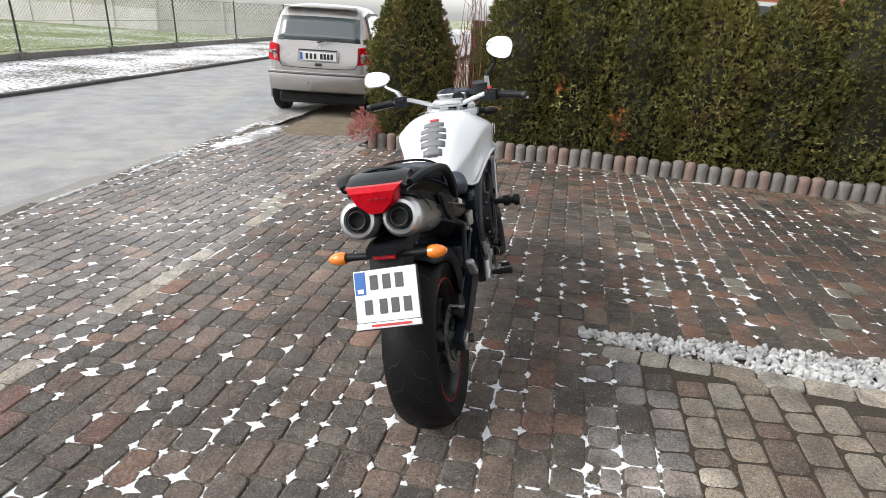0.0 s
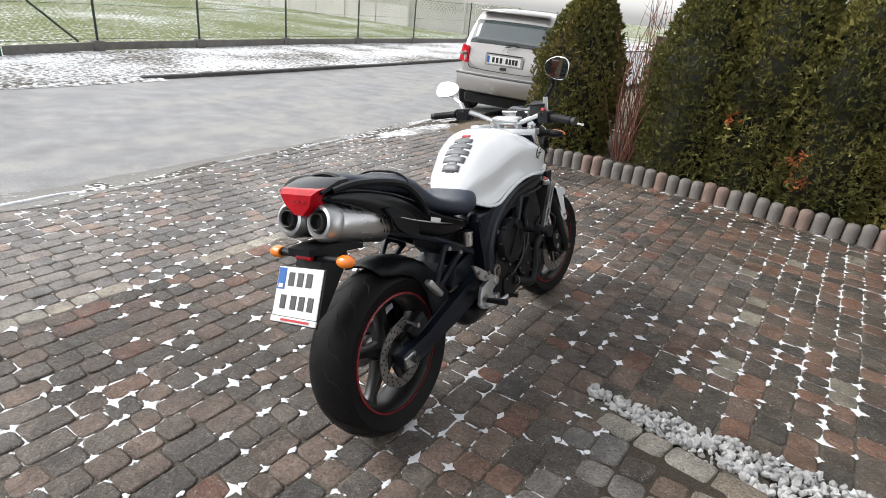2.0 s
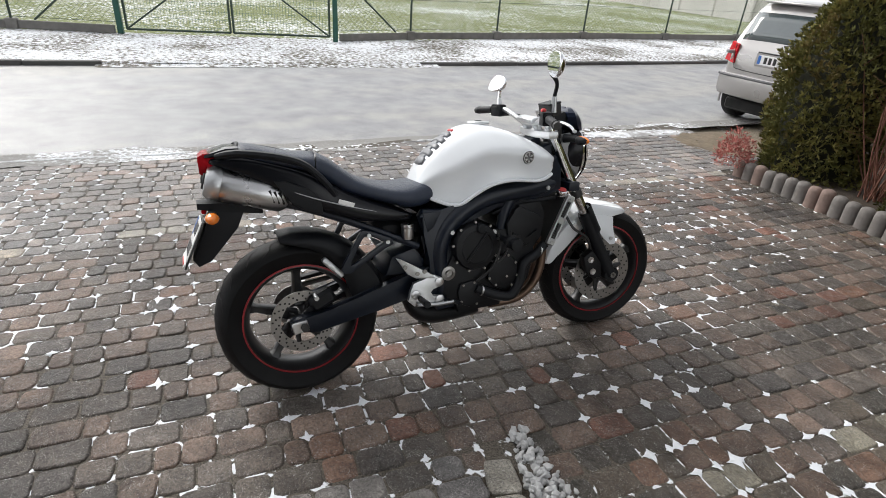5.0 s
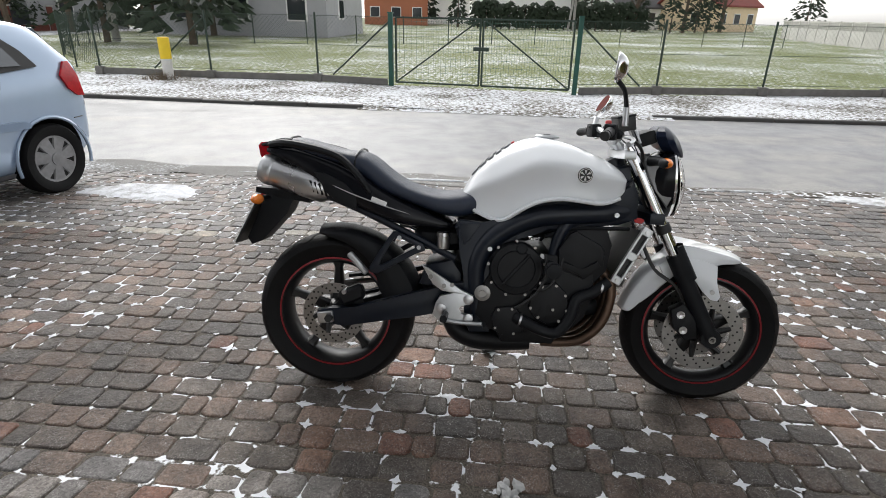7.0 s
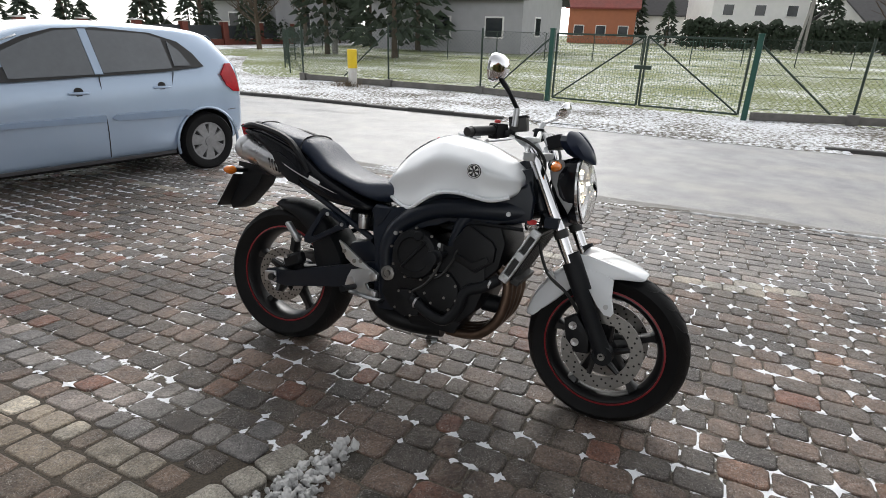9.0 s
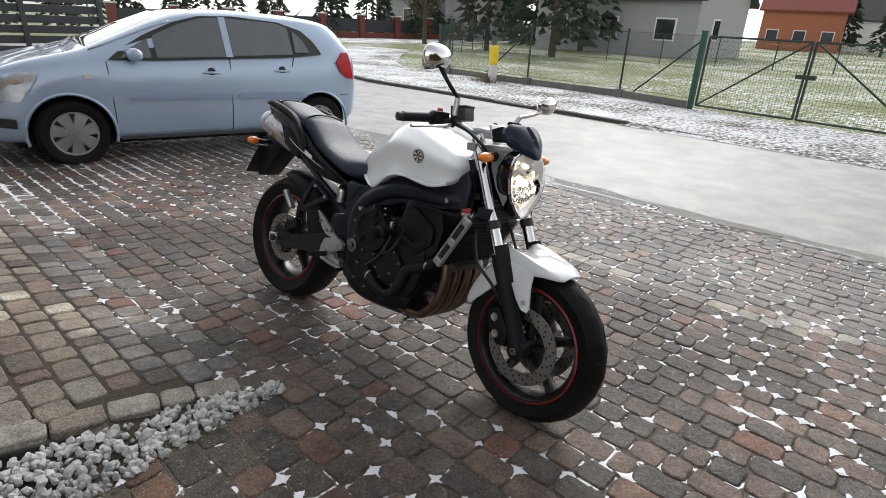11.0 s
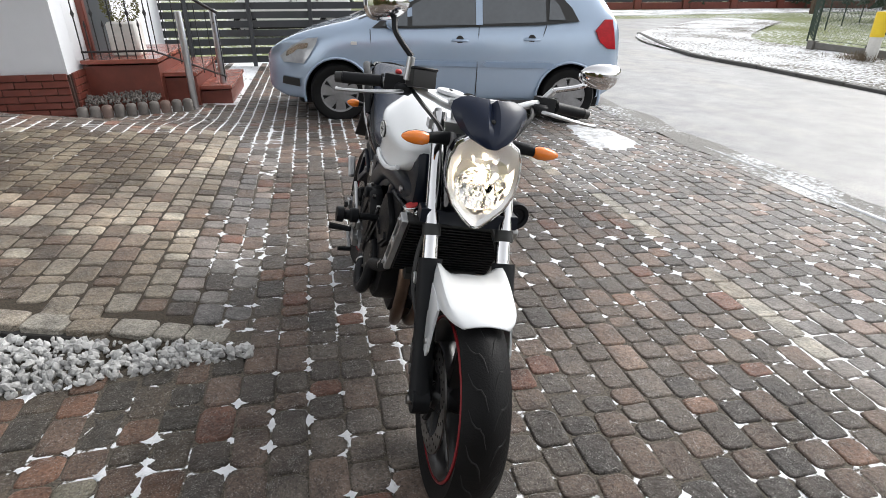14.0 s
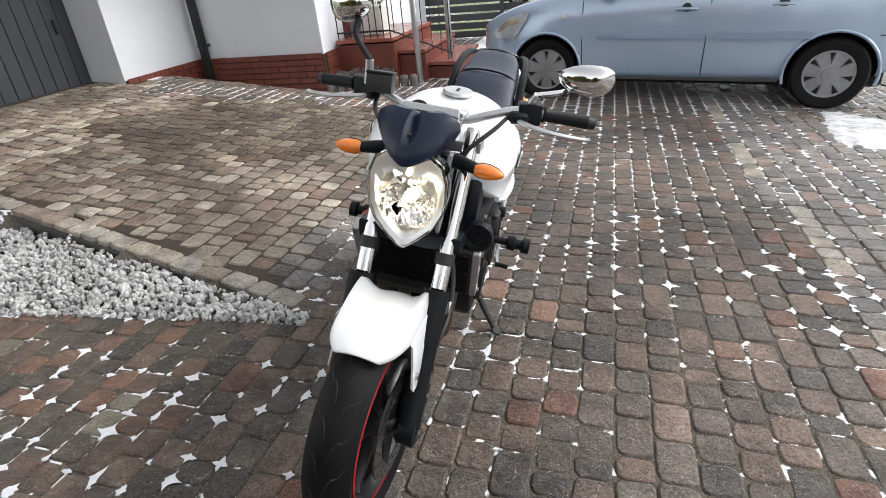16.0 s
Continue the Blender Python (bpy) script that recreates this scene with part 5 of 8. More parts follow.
def ring_plate(outer, inner, y0, y1, bevel=0.0):
    """A flat plate with a hole, from two outlines with as many points each."""
    bm = bmesh.new()
    n = len(outer)
    v = [[bm.verts.new((a, y, b)) for a, b in o] for o in (outer, inner) for y in (y0, y1)]
    for i in range(n):
        j = (i + 1) % n
        for a, b in ((0, 1), (1, 3), (3, 2), (2, 0)):
            bm.faces.new((v[a][i], v[a][j], v[b][j], v[b][i]))
    if bevel:
        bmesh.ops.recalc_face_normals(bm, faces=bm.faces)
        es = [e for e in bm.edges if abs(e.verts[0].co.y - e.verts[1].co.y) < 1e-6 and e.calc_face_angle(0) > 1.0]
        bmesh.ops.bevel(bm, geom=es, offset=bevel, segments=2, affect="EDGES", profile=0.6)
    return bm


for s in (1, -1):
    fr = part("frame_spar", prism(spar, s * 0.105, s * 0.150, 0.014), FRAME, bike, "satin black aluminium frame spar", 45)
    part("spar_bulge", tube([(.560, s * .128, .33), (.556, s * .130, .43), (.553, s * .132, .54), (.590, s * .134, .628), (.665, s * .136, .690), (.77, s * .136, .735), (.90, s * .134, .750), (1.02, s * .126, .757), (1.11, s * .110, .765)],
                            [.030, .034, .038, .040, .040, .042, .043, .042, .036], 14, 5), FRAME, fr, "", 60)
    part("front_leg", tube([(.90, s * .130, .735), (.862, s * .135, .690), (.838, s * .139, .62), (.820, s * .142, .555), (.812, s * .145, .505)], [.028, .027, .021, .017, .016], 12, 5), FRAME, fr, "", 60)
    part("seat_gusset", prism([(.480, .700), (.56, .700), (.525, .640), (.50, .62)], s * .112, s * .154, .005), FRAME, fr)
    part("frame_plug", lathe([(.030, 0), (.030, s * .012), (.022, s * .014), (.001, s * .014)], (.829, s * .150, .530), "Y", 18), MATTE, fr)
    part("pivot_bolt", lathe([(0.030, 0), (0.030, s * .008), (0.018, s * .010), (0.018, s * .004), (0.012, s * .004), (0.012, s * .014), (0.001, s * .014)], (0.578, s * 0.162, 0.444), "Y", 20), DISC, fr, "dull steel pivot bolt")
    for x, z in ((1.045, .752), (0.598, .612)):
        part("frame_bolt", lathe([(0.001, 0), (0.009, 0), (0.009, s * .008), (0.001, s * .008)], (x, s * 0.164, z), "Y", 10), ALU, fr)
    part("subframe_rail", tube([(0.47, s * 0.115, 0.56), (0.30, s * 0.118, 0.645), (0.10, s * 0.105, 0.735), (-0.08, s * 0.09, 0.80)], 0.014, 8), FRAME, bike, "black subframe rail")
    # pillion peg hanger, triangular
    hob = part("pillion_hanger", ring_plate([(.222, .640), (.238, .660), (.270, .652), (.350, .616), (.360, .592), (.325, .578), (.180, .496), (.152, .500), (.150, .522)],
                                            [(.232, .618), (.244, .634), (.266, .634), (.318, .610), (.320, .600), (.300, .590), (.205, .535), (.188, .530), (.190, .542)], s * .132, s * .148, .003), FRAME, bike, "black triangular pillion footrest hanger", 35)
    for x, z in ((0.262, .638), (0.335, .603)):
        part("hanger_bolt", lathe([(0.001, 0), (0.008, 0), (0.008, s * .01), (0.001, s * .01)], (x, s * 0.143, z), "Y", 10), ALU, hob)
    part("pillion_peg", box((0.112, s * 0.172, 0.540), (0.022, 0.032, 0.10), 0.006, (0, -42, 0)), ALU, hob, "folded ribbed aluminium footrest")
    # rider footrest plates
    rp = part("footrest_plate", prism([(0.352, .545), (0.375, .535), (0.50, .458), (0.512, .440), (0.43, .452), (0.395, .475)], s * 0.178, s * 0.192, 0.003), ALU, bike, "silver footrest plate", 30)
    for x, z in ((0.385, .505), (0.435, .472), (0.465, .477)):
        part("plate_bolt", lathe([(0.001, 0), (0.0085, 0), (0.0085, s * .006), (0.001, s * .006)], (x, s * 0.191, z), "Y", 10), DISC, rp)
    br = part("footrest_bracket", prism([(0.42, .432), (0.505, .455), (0.545, .435), (0.54, .405), (0.50, .40), (0.485, .385), (0.50, .362), (0.545, .362), (0.545, .335), (0.50, .33), (0.42, .335), (0.395, .36), (0.405, .40)], s * 0.170, s * 0.190, 0.004), ALU, rp, "cast silver bracket", 30)
    for x, z in ((0.527, .423), (0.527, .350), (0.425, .385)):
        part("bracket_bolt", lathe([(0.019, 0), (0.019, s * .004), (0.012, s * .006), (0.001, s * .006)], (x, s * 0.190, z), "Y", 16), STEEL, rp)
    part("rider_peg", tube([(0.445, s * 0.19, 0.365), (0.44, s * 0.28, 0.372)], [0.011, 0.014], 8), MATTE, rp, "black rubber footrest")
    part("pedal", tube([(0.425, s * 0.197, 0.345), (0.50, s * 0.202, 0.335), (0.585, s * 0.212, 0.338)], [0.008, 0.007, 0.008], 6), ALU, rp, "polished foot lever")
    part("pedal_tip", tube([(0.585, s * 0.205, 0.338), (0.59, s * 0.255, 0.338)], 0.009, 8), MATTE, rp)
    # crash bobbin
    part("crash_bobbin", lathe([(0.012, s * .15), (0.012, s * .235), (0.024, s * .24), (0.026, s * .262), (0.017, s * .27), (0.017, s * .285), (0.027, s * .29), (0.026, s * .312), (0.001, s * .315)], (0.815, 0, 0.566), "Y", 20), MATTE, bike, "black crash bobbin")
part("steering_head", lathe([(0.04, -0.10), (0.045, 0.10), (0.001, 0.1)], (0, 0, 0), "Z", 16), FRAME, bike, m=Matrix.Translation((1.09, 0, 0.86)) @ Matrix.Rotation(radians(-25), 4, "Y"))
part("head_gusset", prism([(1.10, .93), (1.12, .80), (1.06, .76), (0.95, .78), (1.0, .90)], -0.105, 0.105, 0.02), FRAME, bike)
stk = part("warning_sticker", box((1.075, -0.1065, 0.835), (0.055, 0.002, 0.028), 0, (0, -8, 0)), PLATE, bike, "small white warning sticker")
for i in range(3):
    part("sticker_print", box((1.075, -0.108, 0.842 - 0.008 * i), (0.046, 0.001, 0.003), 0, (0, -8, 0)), INK, stk)

# engine
eng = part("crankcase", prism([(0.56, .44), (0.60, .52), (0.70, .60), (0.84, .60), (0.98, .56), (0.99, .46), (0.96, .36), (0.90, .30), (0.72, .285), (0.60, .30), (0.55, .36)], -0.165, 0.165, 0.02), ENGINE, bike, "black liquid-cooled engine block", 35)
cyl = part("cylinder_block", prism([(0.80, .56), (0.87, .68), (0.92, .715), (1.02, .70), (1.045, .64), (1.03, .54), (0.97, .47)], -0.155, 0.155, 0.018), ENGINE, eng, "black cylinder head", 35)
for s in (1, -1):
    part("head_side_cover", prism([(0.845, .620), (0.885, .680), (0.905, .690), (1.0, .640), (1.015, .615), (1.012, .565), (0.945, .512), (0.850, .550)], s * 0.150, s * 0.176, 0.009), ENGINE, cyl)
    part("head_step", prism([(0.858, .560), (0.940, .522), (1.0, .565), (0.985, .585), (0.935, .548), (0.868, .580)], s * 0.170, s * 0.184, 0.004), ENGINE, cyl)
    hx = bmesh.new()
    for i in range(7):
        add_box(hx, (0.86 + 0.018 * i, s * 0.153, 0.545 + 0.006 * i), (0.006, 0.010, 0.10), 0, (0, 32, 0))
    part("casting_ribs", hx, ENGINE, cyl, smooth=0)
    cc = part("clutch_cover", lathe([(0.098, s * .15), (0.098, s * .182), (0.092, s * .194), (0.070, s * .198), (0.066, s * .192), (0.001, s * .194)], (0.696, 0, 0.545), "Y", 36), ENGINE, eng, "round black clutch cover", 30)
    for i in range(9):
        a = 2 * math.pi * i / 9 + 0.2
        part("cover_bolt", lathe([(0.001, s * .178), (0.0055, s * .178), (0.0055, s * .188), (0.001, s * .188)], (0.696 + 0.103 * math.cos(a), 0, 0.545 + 0.103 * math.sin(a)), "Y", 8), DISC, cc)
    part("cover_rib", box((0.696, s * 0.197, 0.545), (0.012, 0.008, 0.15), 0.003, (0, 40, 0)), ENGINE, cc)
    part("oil_filler", lathe([(0.020, s * .185), (0.020, s * .205), (0.015, s * .21), (0.001, s * .21)], (0.712, 0, 0.622), "Y", 14), MATTE, cc)
    gc = part("pickup_cover", prism([(0.757, .450), (0.787, .488), (0.845, .498), (0.888, .456), (0.898, .395), (0.868, .348), (0.820, .338), (0.780, .358), (0.748, .395)], s * 0.155, s * 0.186, 0.010), ENGINE, eng, "black pickup cover", 35)
    for x, z in ((0.795, .482), (0.845, .488), (0.880, .452), (0.888, .395), (0.862, .355), (0.786, .366), (0.756, .40), (0.838, .397)):
        part("cover_bolt", lathe([(0.001, s * .18), (0.0055, s * .18), (0.0055, s * .190), (0.001, s * .190)], (x, 0, z), "Y", 8), DISC, gc)
    part("cable_guide", tube([(0.735, s * .172, .615), (0.765, s * .176, .598), (0.785, s * .170, .575)], .007, 6), STEEL, eng, "small steel clutch arm")
    part("connector", box((0.792, s * .166, .592), (.022, .014, .016), .003, (0, 20, 0)), PLATE, eng, "small white connector")
    part("wire_loop", tube([(0.800, s * .168, .60), (0.806, s * .186, .53), (0.775, s * .192, .46), (0.735, s * .186, .42), (0.70, s * .180, .395)], .006, 6), INK, eng)
    lo_ = part("pump_cover", prism([(0.628, .392), (0.690, .400), (0.738, .365), (0.735, .300), (0.670, .282), (0.622, .305), (0.615, .36)], s * 0.150, s * 0.178, 0.010), ENGINE, eng)
    for x, z in ((0.640, .385), (0.690, .390), (0.728, .345), (0.70, .295), (0.630, .315)):
        part("cover_bolt", lathe([(0.001, s * .172), (0.0050, s * .172), (0.0050, s * .181), (0.001, s * .181)], (x, 0, z), "Y", 8), DISC, lo_)
part("oil_pan", prism([(0.62, .31), (0.66, .225), (0.86, .225), (0.90, .30)], -0.09, 0.09, 0.02), ENGINE, eng)
part("oil_filter", lathe([(0.001, 0), (0.035, 0), (0.036, 0.07), (0.03, 0.08), (0.001, 0.08)], (0, 0, 0), "X", 20), MATTE, eng, m=Matrix.Translation((0.95, -0.02, 0.37)))
part("water_hose", tube([(0.70, -0.172, 0.362), (0.785, -0.194, 0.324), (0.855, -0.195, 0.312), (0.902, -0.190, 0.372), (0.922, -0.184, 0.438), (0.985, -0.172, 0.466), (1.038, -0.160, 0.505)], 0.021, 10), MATTE, eng, "black rubber water hose")
for p_ in ((0.720, -0.178, 0.352), (1.010, -0.166, 0.482)):
    part("hose_clip", lathe([(0.0225, -.004), (0.0235, -.004), (0.0235, .004), (0.0225, .004)], (0, 0, 0), "X", 16, True), STEEL, eng, m=Matrix.Translation(p_) @ Matrix.Rotation(radians(15), 4, "Y"))
part("carburettor_box", box((0.84, 0, 0.70), (0.22, 0.24, 0.10), 0.03), DARKHOLE, eng)
for s in (1, -1):
    part("hose", tube([(0.80, s * .13, 0.66), (0.90, s * .15, 0.695), (1.02, s * .15, 0.70), (1.10, s * .14, 0.70)], 0.008, 6), MATTE, eng)
    part("cable", tube([(0.70, s * .16, 0.50), (0.80, s * .19, 0.47), (0.86, s * .18, 0.56), (0.87, s * .15, 0.66)], 0.005, 5), INK, eng)
rsv = part("brake_reservoir", lathe([(0.001, 0), (0.022, 0), (0.024, .012), (0.024, .045), (0.026, .047), (0.026, .060), (0.001, .062)], (0.425, -0.125, 0.60), "Z", 16), MUFFLER, bike, "translucent brake fluid reservoir")
part("shock_spring", loft([[(0.42 + 0.10 * f + 0.035 * math.cos(a), 0.035 * math.sin(a), 0.42 + 0.2 * f) for a in (2 * math.pi * q / 14 for q in range(14))] for f in (0, .5, 1)]), INK, bike)
part("airbox_clutter", box((0.42, 0, 0.63), (0.22, 0.16, 0.10), 0.03), MATTE, bike)

# exhaust headers and collector
for i, y in enumerate((-0.105, -0.037, 0.037, 0.105)):
    part("header_pipe", tube([(1.005, y, 0.545), (1.055, y * 1.02, 0.50), (1.062, y, 0.42), (1.035, y * 0.95, 0.325), (0.97, y * 0.8, 0.255), (0.90, y * 0.6, 0.232), (0.82, y * 0.45, 0.226)], 0.0205, 12), HEADER, bike, "heat-browned exhaust header pipe")
part("collector", tube([(0.78, 0, 0.213), (0.66, 0, 0.210), (0.56, -0.02, 0.222), (0.48, -0.03, 0.26), (0.44, -0.02, 0.36)], [0.040, 0.048, 0.048, 0.04, 0.03], 14), ENGINE, bike, "dark exhaust collector box", 60)

# radiator
RM = Matrix.Translation((1.108, 0, 0.606)) @ Matrix.Rotation(radians(27.5), 4, "Y")
rad = part("radiator", box((0, 0, 0), (0.034, 0.33, 0.225), 0.004), INK, bike, "black finned radiator", 0, RM)
for i in range(17):
    part("fin", box((0.019, 0, -0.10 + 0.0125 * i), (0.008, 0.31, 0.0045)), ENGINE, rad, smooth=0, m=RM)
for s in (1, -1):
    tk = bmesh.new()
    add_box(tk, (0, s * 0.172, 0.10), (0.038, 0.020, 0.03), 0.003)
    add_box(tk, (0, s * 0.172, -0.10), (0.038, 0.020, 0.03), 0.003)
    add_box(tk, (0, s * 0.172, 0.0), (0.038, 0.020, 0.03), 0.003)
    add_box(tk, (0.0150, s * 0.172, 0), (0.008, 0.020, 0.22), 0.002)
    add_box(tk, (-0.0150, s * 0.172, 0), (0.008, 0.020, 0.22), 0.002)
    cv = part("radiator_side_cover", tk, ALU, rad, "slotted silver side cover", 30, RM)
    for z in (-.10, .10):
        part("cover_screw", lathe([(0.001, 0), (0.007, 0), (0.007, s * .006), (0.001, s * .006)], (0, s * 0.182, z), "Y", 10), STEEL, cv, m=RM)
rcap = part("radiator_cap", lathe([(0.001, 0.012), (0.012, 0.014), (0.025, 0.010), (0.027, 0.0), (0.024, -0.006), (0.024, -0.012), (0.001, -0.012)], (0, 0, 0), "Z", 20), CHROME, bike, "chrome radiator cap with red disc", m=Matrix.Translation((1.13, -0.145, 0.722)) @ Matrix.Rotation(radians(20), 4, "X"))
part("cap_disc", lathe([(0.001, 0.0155), (0.018, 0.0150), (0.018, 0.0125), (0.001, 0.0125)], (0, 0, 0), "Z", 20), REDINK, rcap, m=Matrix.Translation((1.13, -0.145, 0.722)) @ Matrix.Rotation(radians(20), 4, "X"))
part("lower_bracket", prism([(1.03, .50), (1.10, .48), (1.11, .505), (1.05, .525)], -0.12, 0.12, 0.004), INK, rad)
hn = part("horn", lathe([(0.001, -.02), (0.040, -.018), (0.044, 0), (0.040, .012), (0.030, .010), (0.026, .004), (0.010, .004), (0.008, .012), (0.001, .012)], (0, 0, 0), "X", 28), MATTE, bike, "round black horn", m=Matrix.Translation((1.155, 0.165, 0.745)))

# front end
FD = Vector((1.455 - 1.098, 0, 0.300 - 0.985))


def fk(f, y):
    return Vector((1.098, y, 0.985)) + FD * f


for s in (1, -1):
    y = s * 0.105
    ft = part("fork_tube", tube([fk(-0.02, y), fk(0.60, y)], 0.0215, 20), CHROME, bike, "chrome fork stanchion", 60, ST)
    sl = part("fork_slider", tube([fk(0.545, y), fk(0.60, y), fk(0.85, y), fk(1.0, y)], [0.031, 0.032, 0.030, 0.034], 18), MATTE, bike, "black fork slider", 60, ST)
    part("fork_guard", loft([[fk(f, y) + Vector((0.030 * math.cos(a) + 0.010, 0.034 * math.sin(a), 0.014 * math.cos(a))) for a in (math.pi * q / 8 - math.pi / 2 for q in range(9))] for f in (0.50, 0.54, 0.60, 0.68)], False, False), MATTE, sl, m=ST)
    part("fork_collar", tube([fk(0.385, y), fk(0.425, y)], 0.0265, 16), INK, ft, m=ST)
    part("fork_top_cap", tube([fk(-0.035, y), fk(-0.015, y)], [0.015, 0.020], 16), ALU, ft, m=ST)
    part("axle_clamp", lathe([(0.001, -.022), (0.036, -.022), (0.038, .022), (0.020, .024), (0.001, .024)], (1.455, s * 0.108, 0.300), "Y", 20), MATTE, sl, m=ST)
    part("axle_end", lathe([(0.001, 0), (0.013, 0), (0.013, s * .018), (0.008, s * .018), (0.008, s * .008), (0.001, s * .008)], (1.455, s * 0.125, 0.300), "Y", 16), DISC, sl, m=ST)
    cp = part("front_caliper", prism([(1.30, .40), (1.345, .43), (1.40, .36), (1.405, .29), (1.36, .285), (1.315, .33)], s * 0.075, s * 0.122, 0.010), ENGINE, bike, "black front brake caliper", 35, ST)
    for x, z in ((1.337, .385), (1.352, .325)):
        part("caliper_piston_cap", lathe([(0.001, 0), (0.015, 0), (0.015, s * .006), (0.006, s * .006), (0.001, s * .004)], (x, s * 0.120, z), "Y", 14), STEEL, cp, m=ST)
    part("brake_hose", tube([(1.345, s * 0.10, 0.43), (1.30, s * 0.128, 0.50), (1.22, s * 0.13, 0.56), (1.17, s * 0.11, 0.66), (1.15, s * 0.06, 0.75)], 0.0065, 6), INK, cp, m=ST)
    part("hose_bracket", box((1.235, s * 0.128, 0.555), (0.022, 0.010, 0.035), 0.003, (0, -30, 0)), STEEL, cp, m=ST)
    # front indicators
    fi = part("front_indicator", tube([(1.175, s * 0.09, 0.950), (1.195, s * 0.125, 0.952), (1.205, s * 0.155, 0.950)], [0.020, 0.016, 0.014], 10), MATTE, bike, "black indicator stalk", m=ST)
    rings = [[(1.207 + 0.006 * (yy - .15) * 10 + r_ * 1.05 * math.cos(a), s * yy, 0.949 + r_ * 0.92 * math.sin(a)) for a in (2 * math.pi * q / 14 for q in range(14))] for yy, r_ in ((0.148, .015), (0.162, .020), (0.183, .020), (0.203, .015), (0.217, .007), (0.220, .002))]
    part("amber_lens", loft(rings), AMBER, fi, "amber lens", 60, ST)
    bk = part("indicator_shell", loft([[(1.207 + 0.006 * (yy - .15) * 10 + r_ * 1.12 * math.cos(a), s * yy, 0.949 + r_ * 0.99 * math.sin(a)) for a in (math.pi * (0.66 + 0.068 * q) for q in range(11))] for yy, r_ in ((0.140, .013), (0.148, .0155), (0.162, .0205), (0.183, .0205), (0.203, .0155), (0.217, .0075))], False, False), MATTE, fi, "black indicator back", 60, ST)
    bk.modifiers.new("thick", "SOLIDIFY").thickness = 0.001
    # silver lamp brackets
    lb = part("lamp_bracket", prism([(1.155, .965), (1.205, .972), (1.235, .93), (1.265, .82), (1.25, .78), (1.205, .84), (1.17, .90)], s * 0.074, s * 0.086, 0.005), HUBCAP, bike, "dull silver headlamp bracket", 30, ST)
    for x, z in ((1.222, .885), (1.235, .845)):
        part("bracket_bolt", lathe([(0.001, 0), (0.010, 0), (0.010, s * .005), (0.001, s * .005)], (x, s * 0.086, z), "Y", 12), INK, lb, m=ST)
top_clamp = add_prism(bmesh.new(), [(1.045, -.06), (1.045, .06), (1.075, .135), (1.115, .135), (1.125, .06), (1.125, -.06), (1.115, -.135), (1.075, -.135)], 0.955, 0.985, 0.006, "XY")
tc = part("top_yoke", top_clamp, ALU, bike, "cast silver top yoke", 30, ST)
part("bottom_yoke", add_prism(bmesh.new(), [(1.15, -.06), (1.15, .06), (1.185, .14), (1.235, .14), (1.24, .06), (1.24, -.06), (1.235, -.14), (1.185, -.14)], 0.725, 0.765, 0.006, "XY"), FRAME, bike, "", 30, ST)
for s in (1, -1):
    part("bar_riser", loft([[(1.075 + 0.02 * math.cos(a) - 0.03 * f, s * 0.05 + 0.017 * math.sin(a), 0.98 + 0.042 * f) for a in (2 * math.pi * q / 12 for q in range(12))] for f in (0, .5, 1)]), ALU, tc, m=ST)
part("bar_clamp", box((1.045, 0, 1.028), (0.045, 0.15, 0.022), 0.006, (0, -8, 0)), ALU, tc, m=ST)
HB = [(0.968, -0.375, 1.040), (0.995, -0.27, 1.050), (1.018, -0.20, 1.056), (1.036, -0.13, 1.036), (1.045, -0.06, 1.014), (1.045, 0.06, 1.014), (1.036, 0.13, 1.036), (1.018, 0.20, 1.056), (0.995, 0.27, 1.050), (0.968, 0.375, 1.040)]
bar = part("handlebar", tube(HB, 0.0112, 10), ALU, bike, "silver tapered handlebar", 60, ST)
for s in (1, -1):
    g0, g1 = Vector((0.997, s * 0.262, 1.051)), Vector((0.968, s * 0.372, 1.041))
    gr = part("grip", tube([g0, g0 + (g1 - g0) * 0.04, g0 + (g1 - g0) * 0.08, g1 - (g1 - g0) * 0.06, g1], [0.021, 0.021, 0.0165, 0.0165, 0.018], 16, 2), MATTE, bar, "black rubber grip", 50, ST)
    part("bar_end", tube([g1, g1 + Vector((-0.006, s * 0.022, -0.002))], [0.016, 0.015], 14), INK, gr, m=ST)
    part("switch_block", box((1.004, s * 0.228, 1.050), (0.042, 0.062, 0.055), 0.010, (0, 0, s * 15), 2), MATTE, bar, "black switch housing", 45, ST)
    for k_ in range(3):
        part("switch_button", box((0.985, s * (0.212 + 0.014 * k_), 1.066), (0.012, 0.010, 0.010), 0.003), INK, bar, m=ST)
    part("lever_perch", box((1.03, s * 0.205, 1.042), (0.04, 0.05, 0.03), 0.008, (0, 0, s * 20)), MATTE, bar, m=ST)
    part("lever", tube([(1.04, s * 0.205, 1.038), (1.068, s * 0.25, 1.034), (1.066, s * 0.31, 1.026), (1.042, s * 0.375, 1.018), (1.036, s * 0.392, 1.017)], [0.008, 0.0085, 0.007, 0.006, 0.009], 8, 4, 0.7), ALU, bar, "polished hand lever", 60, ST)
part("kill_switch", box((0.995, -0.222, 1.082), (0.020, 0.018, 0.014), 0.004), REDINK, bar, "red kill switch", m=ST)
res = part("front_brake_reservoir", box((1.055, -0.165, 1.078), (0.062, 0.068, 0.048), 0.006, (0, -10, 12), 2), INK, bike, "black front brake reservoir", 40, ST)
part("reservoir_lid", box((1.052, -0.165, 1.104), (0.066, 0.072, 0.008), 0.003, (0, -10, 12)), MATTE, res, m=ST)
